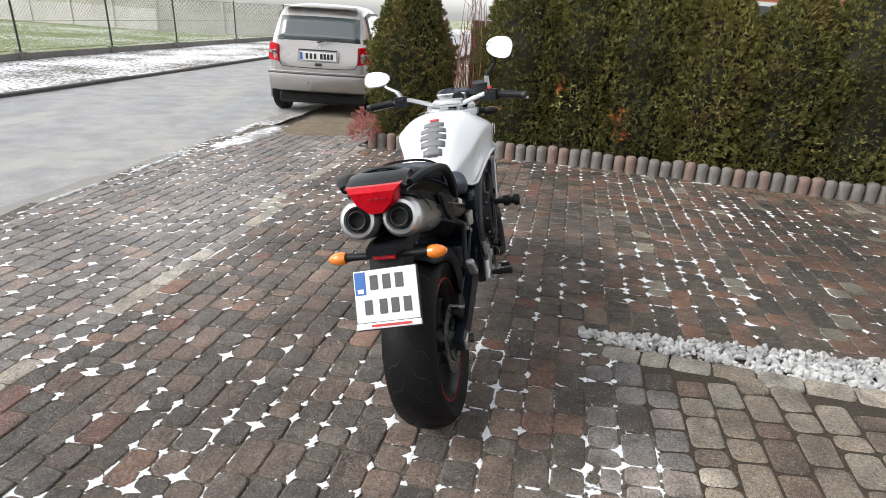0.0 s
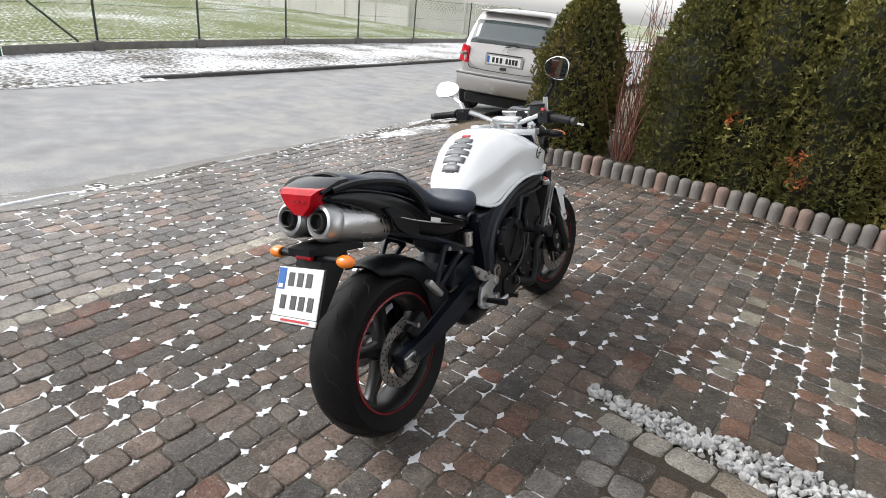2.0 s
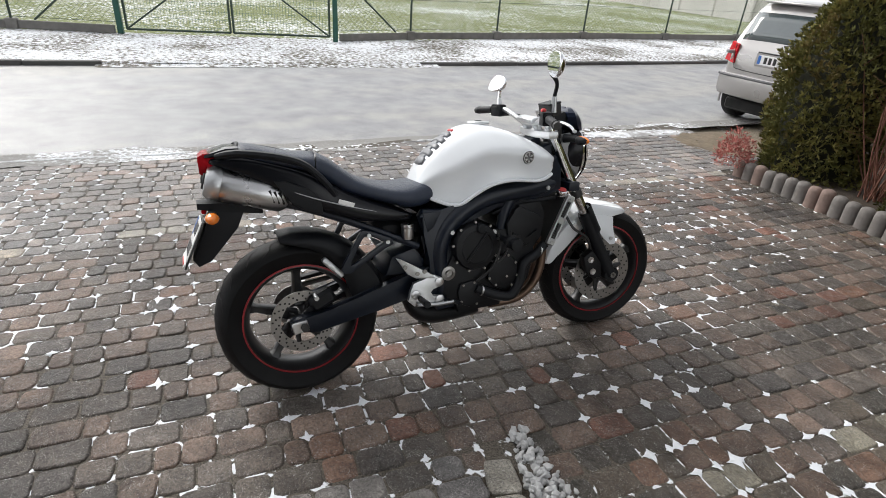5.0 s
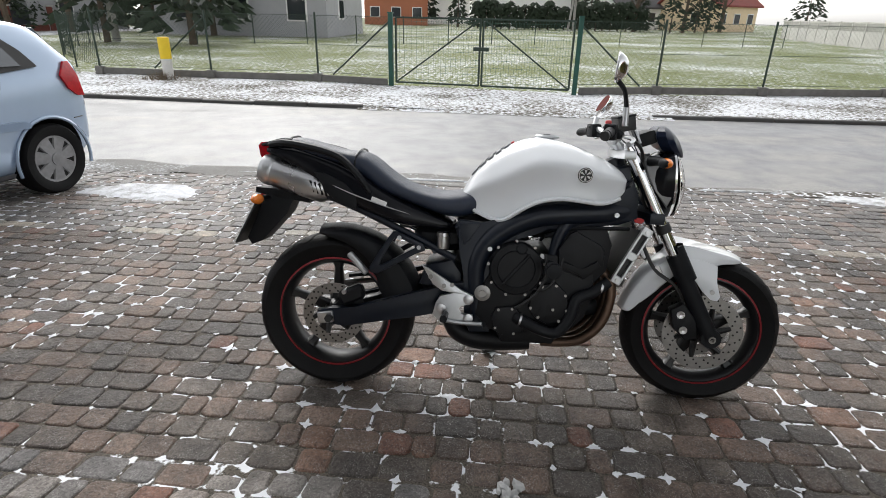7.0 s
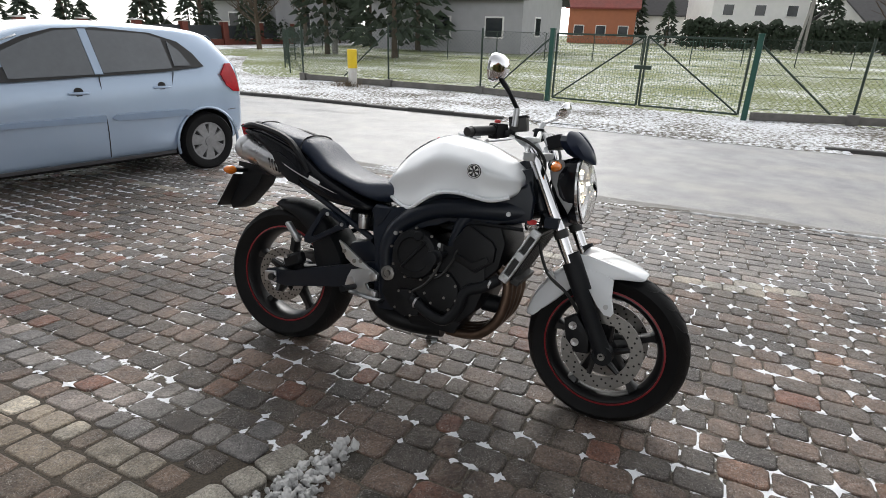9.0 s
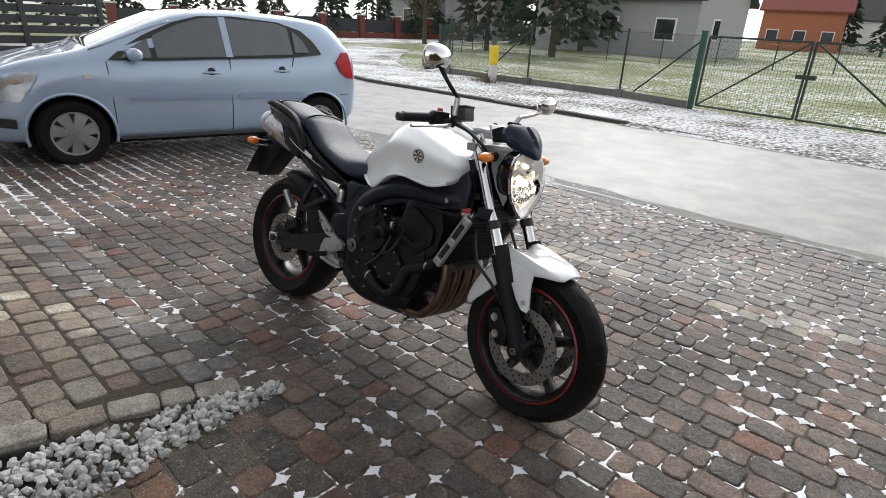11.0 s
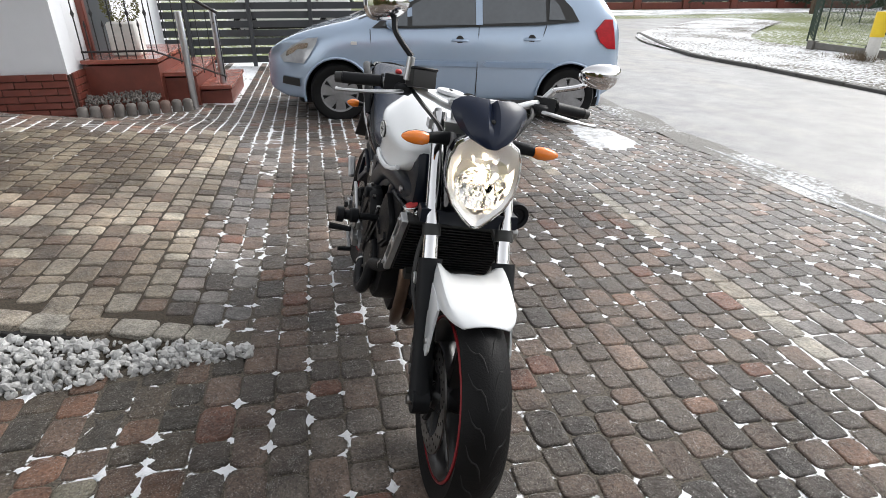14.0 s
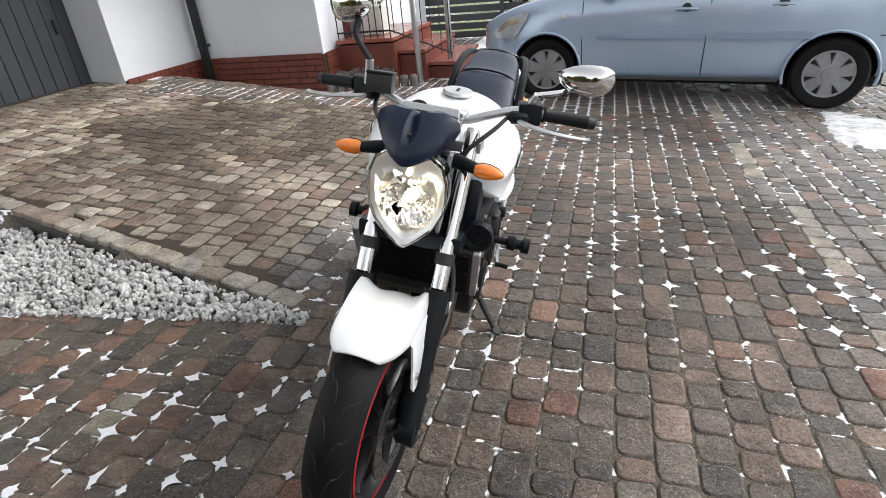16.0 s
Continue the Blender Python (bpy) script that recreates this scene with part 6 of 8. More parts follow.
for s in (1, -1):
    part("control_cable", tube([(1.035, s * 0.18, 1.04), (1.10, s * 0.16, 1.02), (1.145, s * 0.10, 0.96), (1.13, s * 0.05, 0.86)], 0.006, 6), INK, bar, m=ST)

# mirrors
MC = {-1: Vector((0.972, -0.292, 1.243)), 1: Vector((1.083, 0.352, 1.180))}
MB = {-1: Vector((1.035, -0.205, 1.062)), 1: Vector((1.02, 0.215, 1.062))}
for s in (-1, 1):
    mc, mb = MC[s], MB[s]
    up_ = Vector((0, 0, 0.062)) if s < 0 else Vector((0.014, 0.026, 0.048))
    stem = part("mirror_stem", tube([mb, mb + up_], [0.012, 0.011], 12), ALU, bike, "silver mirror base", 60)
    part("mirror_arm", tube([mb + up_, mb + (mc - mb) * (0.55 if s < 0 else 0.66) + Vector((0.012, 0, 0.012 if s < 0 else 0.0)), mc + Vector((0.012, -s * 0.035, -0.035 if s < 0 else -0.012))], [0.008, 0.0075, 0.010], 8), MATTE if s < 0 else CHROME, stem)
    # each mirror faces the rider, toed in and tilted
    nrm = Vector((-1, -s * 0.22 if s < 0 else -0.06, 0.10 if s < 0 else 0.62)).normalized()
    Q = nrm.to_track_quat("Z", "Y").to_matrix().to_4x4()
    shp = []
    for q in range(28):
        a = 2 * math.pi * q / 28
        c_, s_ = math.cos(a), math.sin(a)
        shp.append((math.copysign(abs(c_) ** 0.82, c_) * 0.066 * (1 + 0.10 * c_ * s), math.copysign(abs(s_) ** 0.85, s_) * 0.042 * (1 + 0.14 * c_ * -s)))
    if s < 0:
        shp = [(a * 0.95, b * 1.12) for a, b in shp]
    M_ = Matrix.Translation(mc) @ Q @ Matrix.Rotation(radians(12 * s if s < 0 else -4), 4, "Z")
    shell = loft([[(a * k, b * k, z) for a, b in shp] for k, z in ((0.05, -0.036), (0.45, -0.032), (0.75, -0.022), (0.93, -0.010), (1.0, 0.0), (0.965, 0.002))])
    sh = part("mirror", shell, CHROME, stem, "chrome teardrop mirror", 75, M_)
    part("mirror_glass", loft([[(a * 0.945, b * 0.945, z) for a, b in shp] for z in (0.0012, 0.0035)]), MIRROR, sh, "", 30, M_)

# headlamp: silver shell, clear cover, two reflectors, lit bulb
HM = Matrix.Translation((1.245, 0, 0.865)) @ Matrix.Rotation(radians(-4), 4, "Y")
hout = [(0, .112), (.030, .116), (.058, .116), (.086, .098), (.100, .062), (.102, .022), (.096, -.022), (.075, -.068), (.038, -.107), (.012, -.128), (0, -.131)]
hpoly = hout + [(-a, b) for a, b in hout[-2:0:-1]]
lampr = [[(x, a * k, b * k - dz) for a, b in hpoly] for x, k, dz in ((-0.055, 0.80, 0), (-0.02, 0.97, 0), (0.0, 1.0, 0), (0.022, 1.0, 0))]
hl = part("headlamp", loft(lampr, True, False), GLOSS, bike, "black-shelled kite-shaped headlamp with clear cover", 45, ST @ HM)
part("lamp_back", loft([[(-0.055, a * .8, b * .8) for a, b in hpoly], [(-0.075, a * .5, b * .5) for a, b in hpoly]]), MATTE, hl, m=ST @ HM)
part("chrome_bezel", loft([[(x, a * k, b * k) for a, b in hpoly] for x, k in ((0.018, 0.995), (0.030, 0.99), (0.032, 0.92), (0.0, 0.88))], True, False), CHROME, hl, "", 40, ST @ HM)
RFM = ST @ HM @ Matrix.Translation((0.028, 0, 0))
facet_rnd = random.Random(3)
bowl = bmesh.new()
NU, NV = 7, 16
for iu in range(NU):
    for iv in range(NV):
        # each facet is a small tilted plate of the stepped bowl
        a0, a1 = 2 * math.pi * iv / NV, 2 * math.pi * (iv + 1) / NV
        u0, u1 = max(0.02, iu / NU), (iu + 1) / NU
        dx0, dx1 = facet_rnd.uniform(-.006, .006), facet_rnd.uniform(-.006, .006)
        q = [(-0.052 + 0.036 * u * u + d * 0.7, 0.074 * u * math.cos(a), -0.016 + (0.052 if math.sin(a) > 0 else 0.064) * u * math.sin(a)) for u, a, d in ((u0, a0, dx0), (u1, a0, dx1), (u1, a1, dx0), (u0, a1, dx1))]
        bowl.faces.new([bowl.verts.new(p) for p in q])
part("main_reflector", bowl, REFLECTOR, hl, "faceted silver reflector", 0, RFM)
lamp = new("headlamp_bulb_light", bpy.data.lights.new("headlamp_bulb_light", "POINT"))
lamp.data.energy, lamp.data.color, lamp.data.shadow_soft_size = 0.008, (1.0, 0.90, 0.74), 0.008
lamp.matrix_world = bike.matrix_basis @ RFM @ Matrix.Translation((0.012, 0.030, 0.022))
part("reflector_surround", loft([[(0.006, a * .93, b * .93) for a, b in hpoly], [(0.000, a * .82, b * .80 - .002) for a, b in hpoly], [(-0.012, a * .74, b * .62 - .012) for a, b in hpoly], [(-0.052, a * .60, b * .50 - .012) for a, b in hpoly], [(-0.056, a * .05, b * .05) for a, b in hpoly]], True, False), SATIN, hl, "bright chrome lamp surround", 20, RFM)
for i in range(9):
    part("reflector_flute", box((-0.006, -0.064 + 0.016 * i, -0.060 + 0.0015 * (i - 4) ** 2), (0.006, 0.011, 0.030), 0.003, (0, 20, 7 * (i % 3 - 1))), REFLECTOR, hl, smooth=0, m=RFM)
ub = bmesh.new()
for iv in range(10):
    a0, a1 = 2 * math.pi * iv / 10, 2 * math.pi * (iv + 1) / 10
    for u0, u1 in ((0.1, 0.55), (0.55, 1.0)):
        d = facet_rnd.uniform(-.003, .003)
        ub.faces.new([ub.verts.new((-0.030 + 0.026 * u * u + d, 0.040 * u * math.cos(a), 0.066 + 0.030 * u * math.sin(a))) for u, a in ((u0, a0), (u1, a0), (u1, a1), (u0, a1))])
part("upper_reflector", ub, REFLECTOR, hl, "small upper reflector bowl", 0, RFM)
part("bulb", lathe([(0.001, 0.016), (0.011, 0.013), (0.016, 0.0), (0.013, -0.02), (0.001, -0.03)], (-0.014, 0.006, 0.004), "X", 14), LAMP_ON, hl, "lit warm bulb", m=RFM)
part("position_lamp", lathe([(0.001, 0.006), (0.006, 0.004), (0.008, -0.01), (0.001, -0.02)], (-0.005, 0, 0.064), "X", 12), LAMP_ON, hl, "lit position bulb", m=RFM)
cover = []
for k, x in ((0.985, 0.034), (0.95, 0.046), (0.84, 0.058), (0.62, 0.069), (0.32, 0.076), (0.04, 0.078)):
    cover.append([(x - 0.10 * max(0, b) * 1.0, a * k, b * k) for a, b in hpoly])
cg = part("lamp_cover", loft(cover, True, False), HEADGLASS, hl, "clear lamp cover", 70, ST @ HM)
cg.visible_shadow = False
cs = cg.modifiers.new("thick", "SOLIDIFY")
cs.thickness = 0.002

# instrument pod with dark visor
pod = []
for z, w, xf, xs, xb in ((.962, .016, 1.308, 1.300, 1.285), (.976, .052, 1.306, 1.272, 1.245), (.994, .078, 1.300, 1.245, 1.212), (1.016, .095, 1.290, 1.228, 1.195), (1.038, .105, 1.274, 1.216, 1.186), (1.056, .100, 1.256, 1.212, 1.188), (1.068, .082, 1.242, 1.212, 1.196), (1.074, .062, 1.232, 1.214, 1.202)):
    nt = min(1.0, max(0.0, (z - .99) / .05))
    pod.append([(xs, -w, z), (xs + (xf - xs) * .48, -w * .80, z), (xs + (xf - xs) * .86, -w * .46, z), (xf - .004 * nt, -w * .16, z), (xf - .014 * nt, 0, z - .012 * nt), (xf - .004 * nt, w * .16, z),
                (xs + (xf - xs) * .86, w * .46, z), (xs + (xf - xs) * .48, w * .80, z), (xs, w, z), (xb, w * .82, z), (xb, 0, z - .010 * nt), (xb, -w * .82, z)])
pd = part("instrument_pod", loft(pod), COWL, bike, "dark navy instrument cowl", 28, ST)
part("meter_housing", box((1.162, 0, 1.030), (0.060, 0.150, 0.050), 0.012, (0, -20, 0), 2), MATTE, pd, "", 40, ST)
part("cowl_screw", lathe([(0.001, 0.006), (0.006, 0.004), (0.0065, -0.004), (0.001, -0.004)], (1.268, 0, 1.024), "X", 10), INK, pd, m=ST)
part("meter_face", box((1.128, 0, 1.035), (0.010, 0.15, 0.055), 0.004, (0, -25, 0)), MUFFLER, pd, "grey meter face", 0, ST)
part("meter_dial", lathe([(0.001, -.003), (0.030, -.003), (0.032, .002), (0.001, .002)], (0, 0, 0), "X", 20), INK, pd, m=ST @ Matrix.Translation((1.121, -0.035, 1.037)) @ Matrix.Rotation(radians(-25), 4, "Y"))

# front mudguard
fmr = []
for deg, hw, dep, pk, R0 in ((168, .056, .03, 0, .313), (159, .061, .05, 0, .315), (150, .064, .07, 0, .318), (140, .066, .08, 0, .321), (130, .068, .08, 0, .325), (121, .070, .075, 0, .328), (115.5, .073, .07, 0, .330),
                             (112, .100, .060, .080, .324), (106, .102, .058, .056, .324), (98, .101, .054, .030, .323), (91, .099, .048, .012, .320), (84, .096, .036, .006, .317), (78, .090, .026, .003, .314), (73, .078, .018, 0, .311), (68.5, .054, .008, 0, .309)):
    a = radians(deg)
    ca, sa_ = math.cos(a), math.sin(a)
    fmr.append([(1.44 + (R0 + dr) * ca, y, 0.300 + (R0 + dr) * sa_) for y, dr in
                ((-hw, -dep), (-hw, -dep * .45), (-hw * .95, pk), (-hw * .70, .004 + pk * .25), (-hw * .35, .010), (0, .012), (hw * .35, .010), (hw * .70, .004 + pk * .25), (hw * .95, pk), (hw, -dep * .45), (hw, -dep))])
fmg = part("front_mudguard", loft(fmr, False, False), WHITE, bike, "white front mudguard", 60, ST)
fmg.modifiers.new("thick", "SOLIDIFY").thickness = 0.004
fms = fmg.modifiers.new("round", "SUBSURF")
fms.levels = fms.render_levels = 1
for s in (1, -1):
    ck = prism([(1.325, .600), (1.40, .595), (1.452, .575), (1.452, .52), (1.470, .462), (1.462, .446), (1.438, .448), (1.405, .478), (1.36, .54)], s * 0.0965, s * 0.1025, 0.002)
    for v in ck.verts:
        v.co.y += s * 0.12 * max(0.0, 0.57 - v.co.z)
    cheek = part("mudguard_cheek", ck, WHITE, fmg, "", 40, ST)
    part("cheek_bolt", lathe([(0.001, 0), (0.009, 0), (0.009, s * .006), (0.001, s * .006)], (1.440, s * 0.113, 0.478), "Y", 12), STEEL, cheek, m=ST)

# side stand
ss = part("side_stand", tube([(0.56, 0.10, 0.30), (0.60, 0.18, 0.16), (0.625, 0.252, 0.066)], [0.014, 0.012, 0.011], 8), INK, bike, "black side stand")
part("stand_foot", box((0.632, 0.262, 0.060), (0.06, 0.035, 0.010), 0.003, (-12, 0, 20)), INK, ss)

# ---- house corner, porch ----
HU = Matrix.Translation((1.85, -2.68, 0)) @ Matrix.Rotation(-GA, 4, "Z")
ZW = 3.2


def wall(name, u0, u1, v0, v1, z0, z1, label, mat):
    return tagged(link(name, box(((u0 + u1) / 2, (v0 + v1) / 2, (z0 + z1) / 2), (u1 - u0, v1 - v0, z1 - z0)), mat, m=HU), label, "wall", kind="structure")


wall_a = wall("wall_north", 0.0, 1.78, -0.30, 0.0, -0.3, ZW, "smooth white rendered house wall above a clinker plinth", STUCCO)
wall_s = wall("wall_west", 0.0, 0.30, -4.6, -0.302, -0.3, ZW, "white rendered side wall beside the porch", STUCCO)
wall_b = wall("wall_garage", 1.78, 2.27, -0.30, 1.30, -0.3, ZW, "white rendered wall beside the garage door", STUCCO)
wall("wall_back", 0.302, 8.0, -4.6, -4.3, -0.3, ZW, "plain white rear house wall", STUCCO)
wall("wall_garage_far", 1.78, 2.27, 4.0, 4.5, -0.3, ZW, "white rendered wall past the garage door", STUCCO)
wall("wall_lintel", 1.78, 2.27, 1.302, 3.998, 2.75, ZW, "white rendered lintel above the garage door", STUCCO)
tagged(link("house_ceiling", box((4.0, -0.05, ZW + 0.1), (8.4, 9.4, 0.2), 0.0), STUCCO, m=HU), "white eaves slab over the house", "roof", kind="structure")
door = thing("garage_door", "closed anthracite sectional garage door with vertical ribs", "garage door", kind="structure")
for i in range(18):
    part("door_rib", box((2.25, 1.302 + 0.15 * i + 0.075, 1.55), (0.05, 0.146, 2.4), 0.006), ANTHRACITE, door, m=HU)
part("door_handle", box((2.21, 1.52, 1.05), (0.03, 0.03, 0.14), 0.008), IRON, door, m=HU)
dp = thing("downpipe", "black square downpipe fixed to the wall", "downpipe")
part("pipe", box((1.62, 0.075, 1.62), (0.085, 0.085, 2.9), 0.010), IRON, dp, m=HU)
part("shoe", box((1.62, 0.09, 0.13), (0.10, 0.10, 0.14), 0.012), IRON, dp, m=HU)
for z in (0.62, 1.7):
    part("clamp", box((1.62, 0.05, z), (0.125, 0.11, 0.03), 0.006), IRON, dp, m=HU)
ub = thing("utility_box", "small white flush utility box on the wall", "box")
part("box_lid", box((1.773, 0.62, 1.62), (0.016, 0.32, 0.42), 0.01), MARKW, ub, m=HU)

plinth = thing("brick_plinth", "red-brown clinker brick plinth under the white render", "plinth", kind="structure")
part("mortar_backing", box((0.88, 0.011, 0.075), (1.79, 0.022, 0.73)), MORTAR, plinth, m=HU)
part("mortar_backing", box((-0.011, -0.62, 0.075), (0.022, 1.20, 0.73)), MORTAR, plinth, m=HU)
part("mortar_backing", box((1.769, 0.655, 0.075), (0.022, 1.28, 0.73)), MORTAR, plinth, m=HU)
bricks = {}
for j in range(10):
    z = -0.25 + 0.071 * j
    for side, L in (("n", 1.78), ("w", 1.2), ("g", 1.28)):
        x = -0.125 * (j % 2)
        while x < L - 0.02:
            a, b = max(x, 0.0), min(x + 0.25, L)
            x += 0.25
            if b - a < 0.05:
                continue
            key = (side, round(b - a, 2))
            if key not in bricks:
                o = link("brick", box((0, 0, 0), (b - a - 0.009, 0.02, 0.062), 0.004), CLINKER, plinth)
                bricks[key] = o.data
            else:
                o = new("brick", bricks[key])
                o.parent = plinth
            u = (a + b) / 2
            loc = {"n": (u, 0.031, z + 0.035, 0), "w": (-0.031, -u - 0.02, z + 0.035, 90), "g": (1.749, u + 0.012, z + 0.035, 90)}[side]
            o.matrix_basis = HU @ pose(*loc[:3], 0, 0, loc[3])

porch = thing("porch_steps", "wet red-tiled porch landing with two lower steps", "steps", kind="structure")
for u0, u1, v0, z1 in ((-0.78, -0.03, -0.30, 0.50), (-1.12, -0.78, -0.46, 0.33), (-1.46, -1.12, -0.60, 0.15)):
    sob = part("step_body", box(((u0 + u1) / 2, (v0 - 2.0) / 2 - 0.02, z1 / 2 - 0.2), (u1 - u0, -(-2.0 - v0) - 0.08, z1 + 0.35)), CLINKER, porch, m=HU)
    n = 4
    for i in range(n):
        L = (v0 + 2.0) / n
        part("tile", box(((u0 + u1) / 2 - 0.012, -2.0 + L * (i + 0.5), z1 + 0.02), (u1 - u0 + 0.02, L - 0.008, 0.045), 0.006), TERRACOTTA, sob, m=HU)
railing = thing("porch_railing", "black wrought-iron porch railing with pointed bars", "railing")
for z in (0.62, 1.32):
    part("rail", tube([(-0.05, -0.36, z), (-0.76, -0.36, z)], 0.012, 6), IRON, railing, m=HU)
part("handrail", tube([(-0.76, -0.36, 1.36), (-1.0, -0.5, 1.26), (-1.44, -0.66, 0.98)], 0.016, 8), IRON, railing, m=HU)
part("rail", tube([(-0.76, -0.36, 0.62), (-1.44, -0.66, 0.28)], 0.011, 6), IRON, railing, m=HU)
for i in range(9):
    u = -0.06 - 0.0865 * i
    part("bar", tube([(u, -0.36, 0.54), (u, -0.36, 1.32 if i % 2 == 0 else 0.86)], 0.007, 6), IRON, railing, m=HU)
    if i % 2:
        part("spear_tip", lathe([(0.001, 0.09), (0.014, 0.03), (0.005, 0.0)], (u, -0.36, 0.85), "Z", 6), IRON, railing, m=HU)
    else:
        part("scroll_knob", lathe([(0.001, -.05), (0.02, 0), (0.001, .05)], (u, -0.36, 1.0), "Z", 8), IRON, railing, m=HU)
for i in range(7):
    f = i / 6
    u, v, dz = -0.80 - 0.62 * f, -0.38 - 0.27 * f, -0.35 * f
    part("bar", tube([(u, v, 0.58 + dz), (u, v, 1.30 + dz)], 0.006, 6), IRON, railing, m=HU)
for k, (u, v) in enumerate(((-1.10, -0.29), (-1.37, -0.80))):
    sp = thing("steel_post", "tall round brushed steel post beside the steps", "post", group="steel posts at the porch")
    part("shaft", lathe([(0.001, 1.02), (0.036, 1.015), (0.038, 0.0), (0.055, 0.0), (0.055, -0.012), (0.001, -0.012)], (u, v, 0.0), "Z", 20), STEEL, sp, m=HU)
pot = thing("planter", "white square planter with a small clipped boxwood", "planter")
part("pot", box((-0.42, -0.75, 0.72), (0.30, 0.30, 0.36), 0.02), MARKW, pot, m=HU)
hd = thing("house_door", "dark wooden house door in a burgundy frame", "door", kind="structure")
part("door_leaf", box((-0.02, -1.25, 1.52), (0.05, 0.95, 2.0), 0.01), ANTHRACITE, hd, m=HU)
part("door_frame", box((-0.025, -0.73, 1.52), (0.08, 0.09, 2.1), 0.01), CLINKER, hd, m=HU)


def leaf_cloud(pts, nrm, size, rnd, blades=4, tilt=0.6):
    """Many small pointed sprays at given points, growing outward: arrays for one mesh."""
    V, F = [], []
    for p, n in zip(pts, nrm):
        for b in range(blades):
            d = Vector((n[0] + rnd.gauss(0, tilt), n[1] + rnd.gauss(0, tilt), n[2] + rnd.gauss(0.15, tilt))).normalized()
            s = d.cross(Vector((rnd.gauss(0, 1), rnd.gauss(0, 1), rnd.gauss(0, 1)))).normalized()
            L = size * rnd.uniform(0.6, 1.3)
            w = L * rnd.uniform(0.11, 0.19)
            q = Vector(p)
            i = len(V)
            V += [q, q + d * L * 0.45 + s * w, q + d * L, q + d * L * 0.5 - s * w]
            F.append((i, i + 1, i + 2, i + 3))
    return V, F


def leaf_part(name, V, F, mat, parent, label=""):
    me = bpy.data.meshes.new(name)
    me.from_pydata([tuple(v) for v in V], [], F)
    me.materials.append(mat)
    ob = new(name, me)
    ob.parent = parent
    if label:
        ob["label"] = label
    return ob


rb = random.Random(77)
P_, N_ = [], []
for i in range(420):
    n = Vector((rb.gauss(0, 1), rb.gauss(0, 1), rb.gauss(0, 1))).normalized()
    P_.append(HU @ (Vector((-0.42, -0.75, 1.06)) + n * 0.17))
    N_.append(n)
leaf_part("boxwood_leaves", *leaf_cloud(P_, N_, 0.035, rb, 3), HEDGE, pot, "clipped boxwood ball")

# ---- thuja hedge ----


def thuja(x, y, h, r, seed, mat, count=5200, lean=0.0, top=0.16, label="dense green thuja shrub forming part of a hedge", sprig=0.043):
    t = thing("thuja_shrub", label, "shrub", pose(x, y, base_z(x, y)), group="thuja hedge")
    rnd = random.Random(seed)
    part("trunk", tube([(0, 0, -0.1), (0, 0, h * 0.8)], [0.05, 0.015], 6), BARK, t)

    def rad(f, w):
        body = (0.80 + 0.20 * math.sin(min(1, f / 0.35) * math.pi / 2)) if f < 0.5 else 1.0
        tip = 1.0 if f < 0.55 else max(0.0, 1 - ((f - 0.55) / 0.45) ** 1.7) * (1 - top) + top * (1 - f)
        lump = 1 + 0.20 * noise.noise((math.cos(w) * 1.5 + seed * 3.1, math.sin(w) * 1.5, f * 4.2)) + 0.10 * noise.noise((math.cos(w) * 4 + seed, math.sin(w) * 4, f * 11))
        return r * body * tip * lump

    # near-black solid core: the shade between the sprays, put into its colour
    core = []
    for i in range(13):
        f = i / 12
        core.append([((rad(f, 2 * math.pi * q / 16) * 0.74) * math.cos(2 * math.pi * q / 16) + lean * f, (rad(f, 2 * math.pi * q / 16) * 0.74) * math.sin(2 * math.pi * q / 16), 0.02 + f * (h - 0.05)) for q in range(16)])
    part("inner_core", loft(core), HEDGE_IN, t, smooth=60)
    sets = ([], [], [])
    for i in range(count):
        f = rnd.random() ** 0.92
        w = rnd.uniform(0, 2 * math.pi)
        q = rad(f, w) * rnd.uniform(0.76, 1.04)
        p = (q * math.cos(w) + lean * f, q * math.sin(w), 0.03 + f * (h - 0.03))
        n = (math.cos(w) * 0.8, math.sin(w) * 0.8, 0.25 + 0.7 * f)
        k = noise.noise((p[0] * 3 + seed, p[1] * 3, p[2] * 3)) + rnd.gauss(0, 0.22)
        sets[0 if k < 0.05 else (1 if k < 0.42 else 2)].append((p, n))
    for s, mm in zip(sets, mat):
        if s:
            leaf_part("foliage", *leaf_cloud([a for a, b in s], [b for a, b in s], sprig, rnd, 7, 0.55), mm, t)
    return t


PAL0, PAL1 = Vector((-0.92, 6.26, 0)), Vector((5.7, 4.50, 0))
PD = (PAL1 - PAL0).normalized()
PN = Vector((-PD.y, PD.x, 0))
SHR = [(0.30, 1.95, 0.50, (HEDGE, HEDGE2, HEDGE3)), (1.62, 2.25, 0.54, (HEDGE, HEDGE, HEDGE2)), (2.22, 2.30, 0.52, (HEDGE, HEDGE2, HEDGE)), (2.85, 2.25, 0.55, (HEDGE, HEDGE2, HEDGE2)),
       (3.50, 1.93, 0.52, (HEDGE2, HEDGE2, HEDGE3)), (4.15, 1.98, 0.52, (HEDGE, HEDGE2, HEDGE3)), (4.85, 2.25, 0.58, (HEDGE, HEDGE, HEDGE2)), (5.6, 2.1, 0.55, (HEDGE, HEDGE2, HEDGE2)), (6.3, 2.1, 0.55, (HEDGE, HEDGE2, HEDGE2))]
for i, (s, h, r, mats) in enumerate(SHR):
    c = PAL0 + PD * s + PN * (0.52 if i else 0.55)
    thuja(c.x, c.y, h, r, 11 + i, mats, 8200 if i < 6 else 6500, top=0.3)
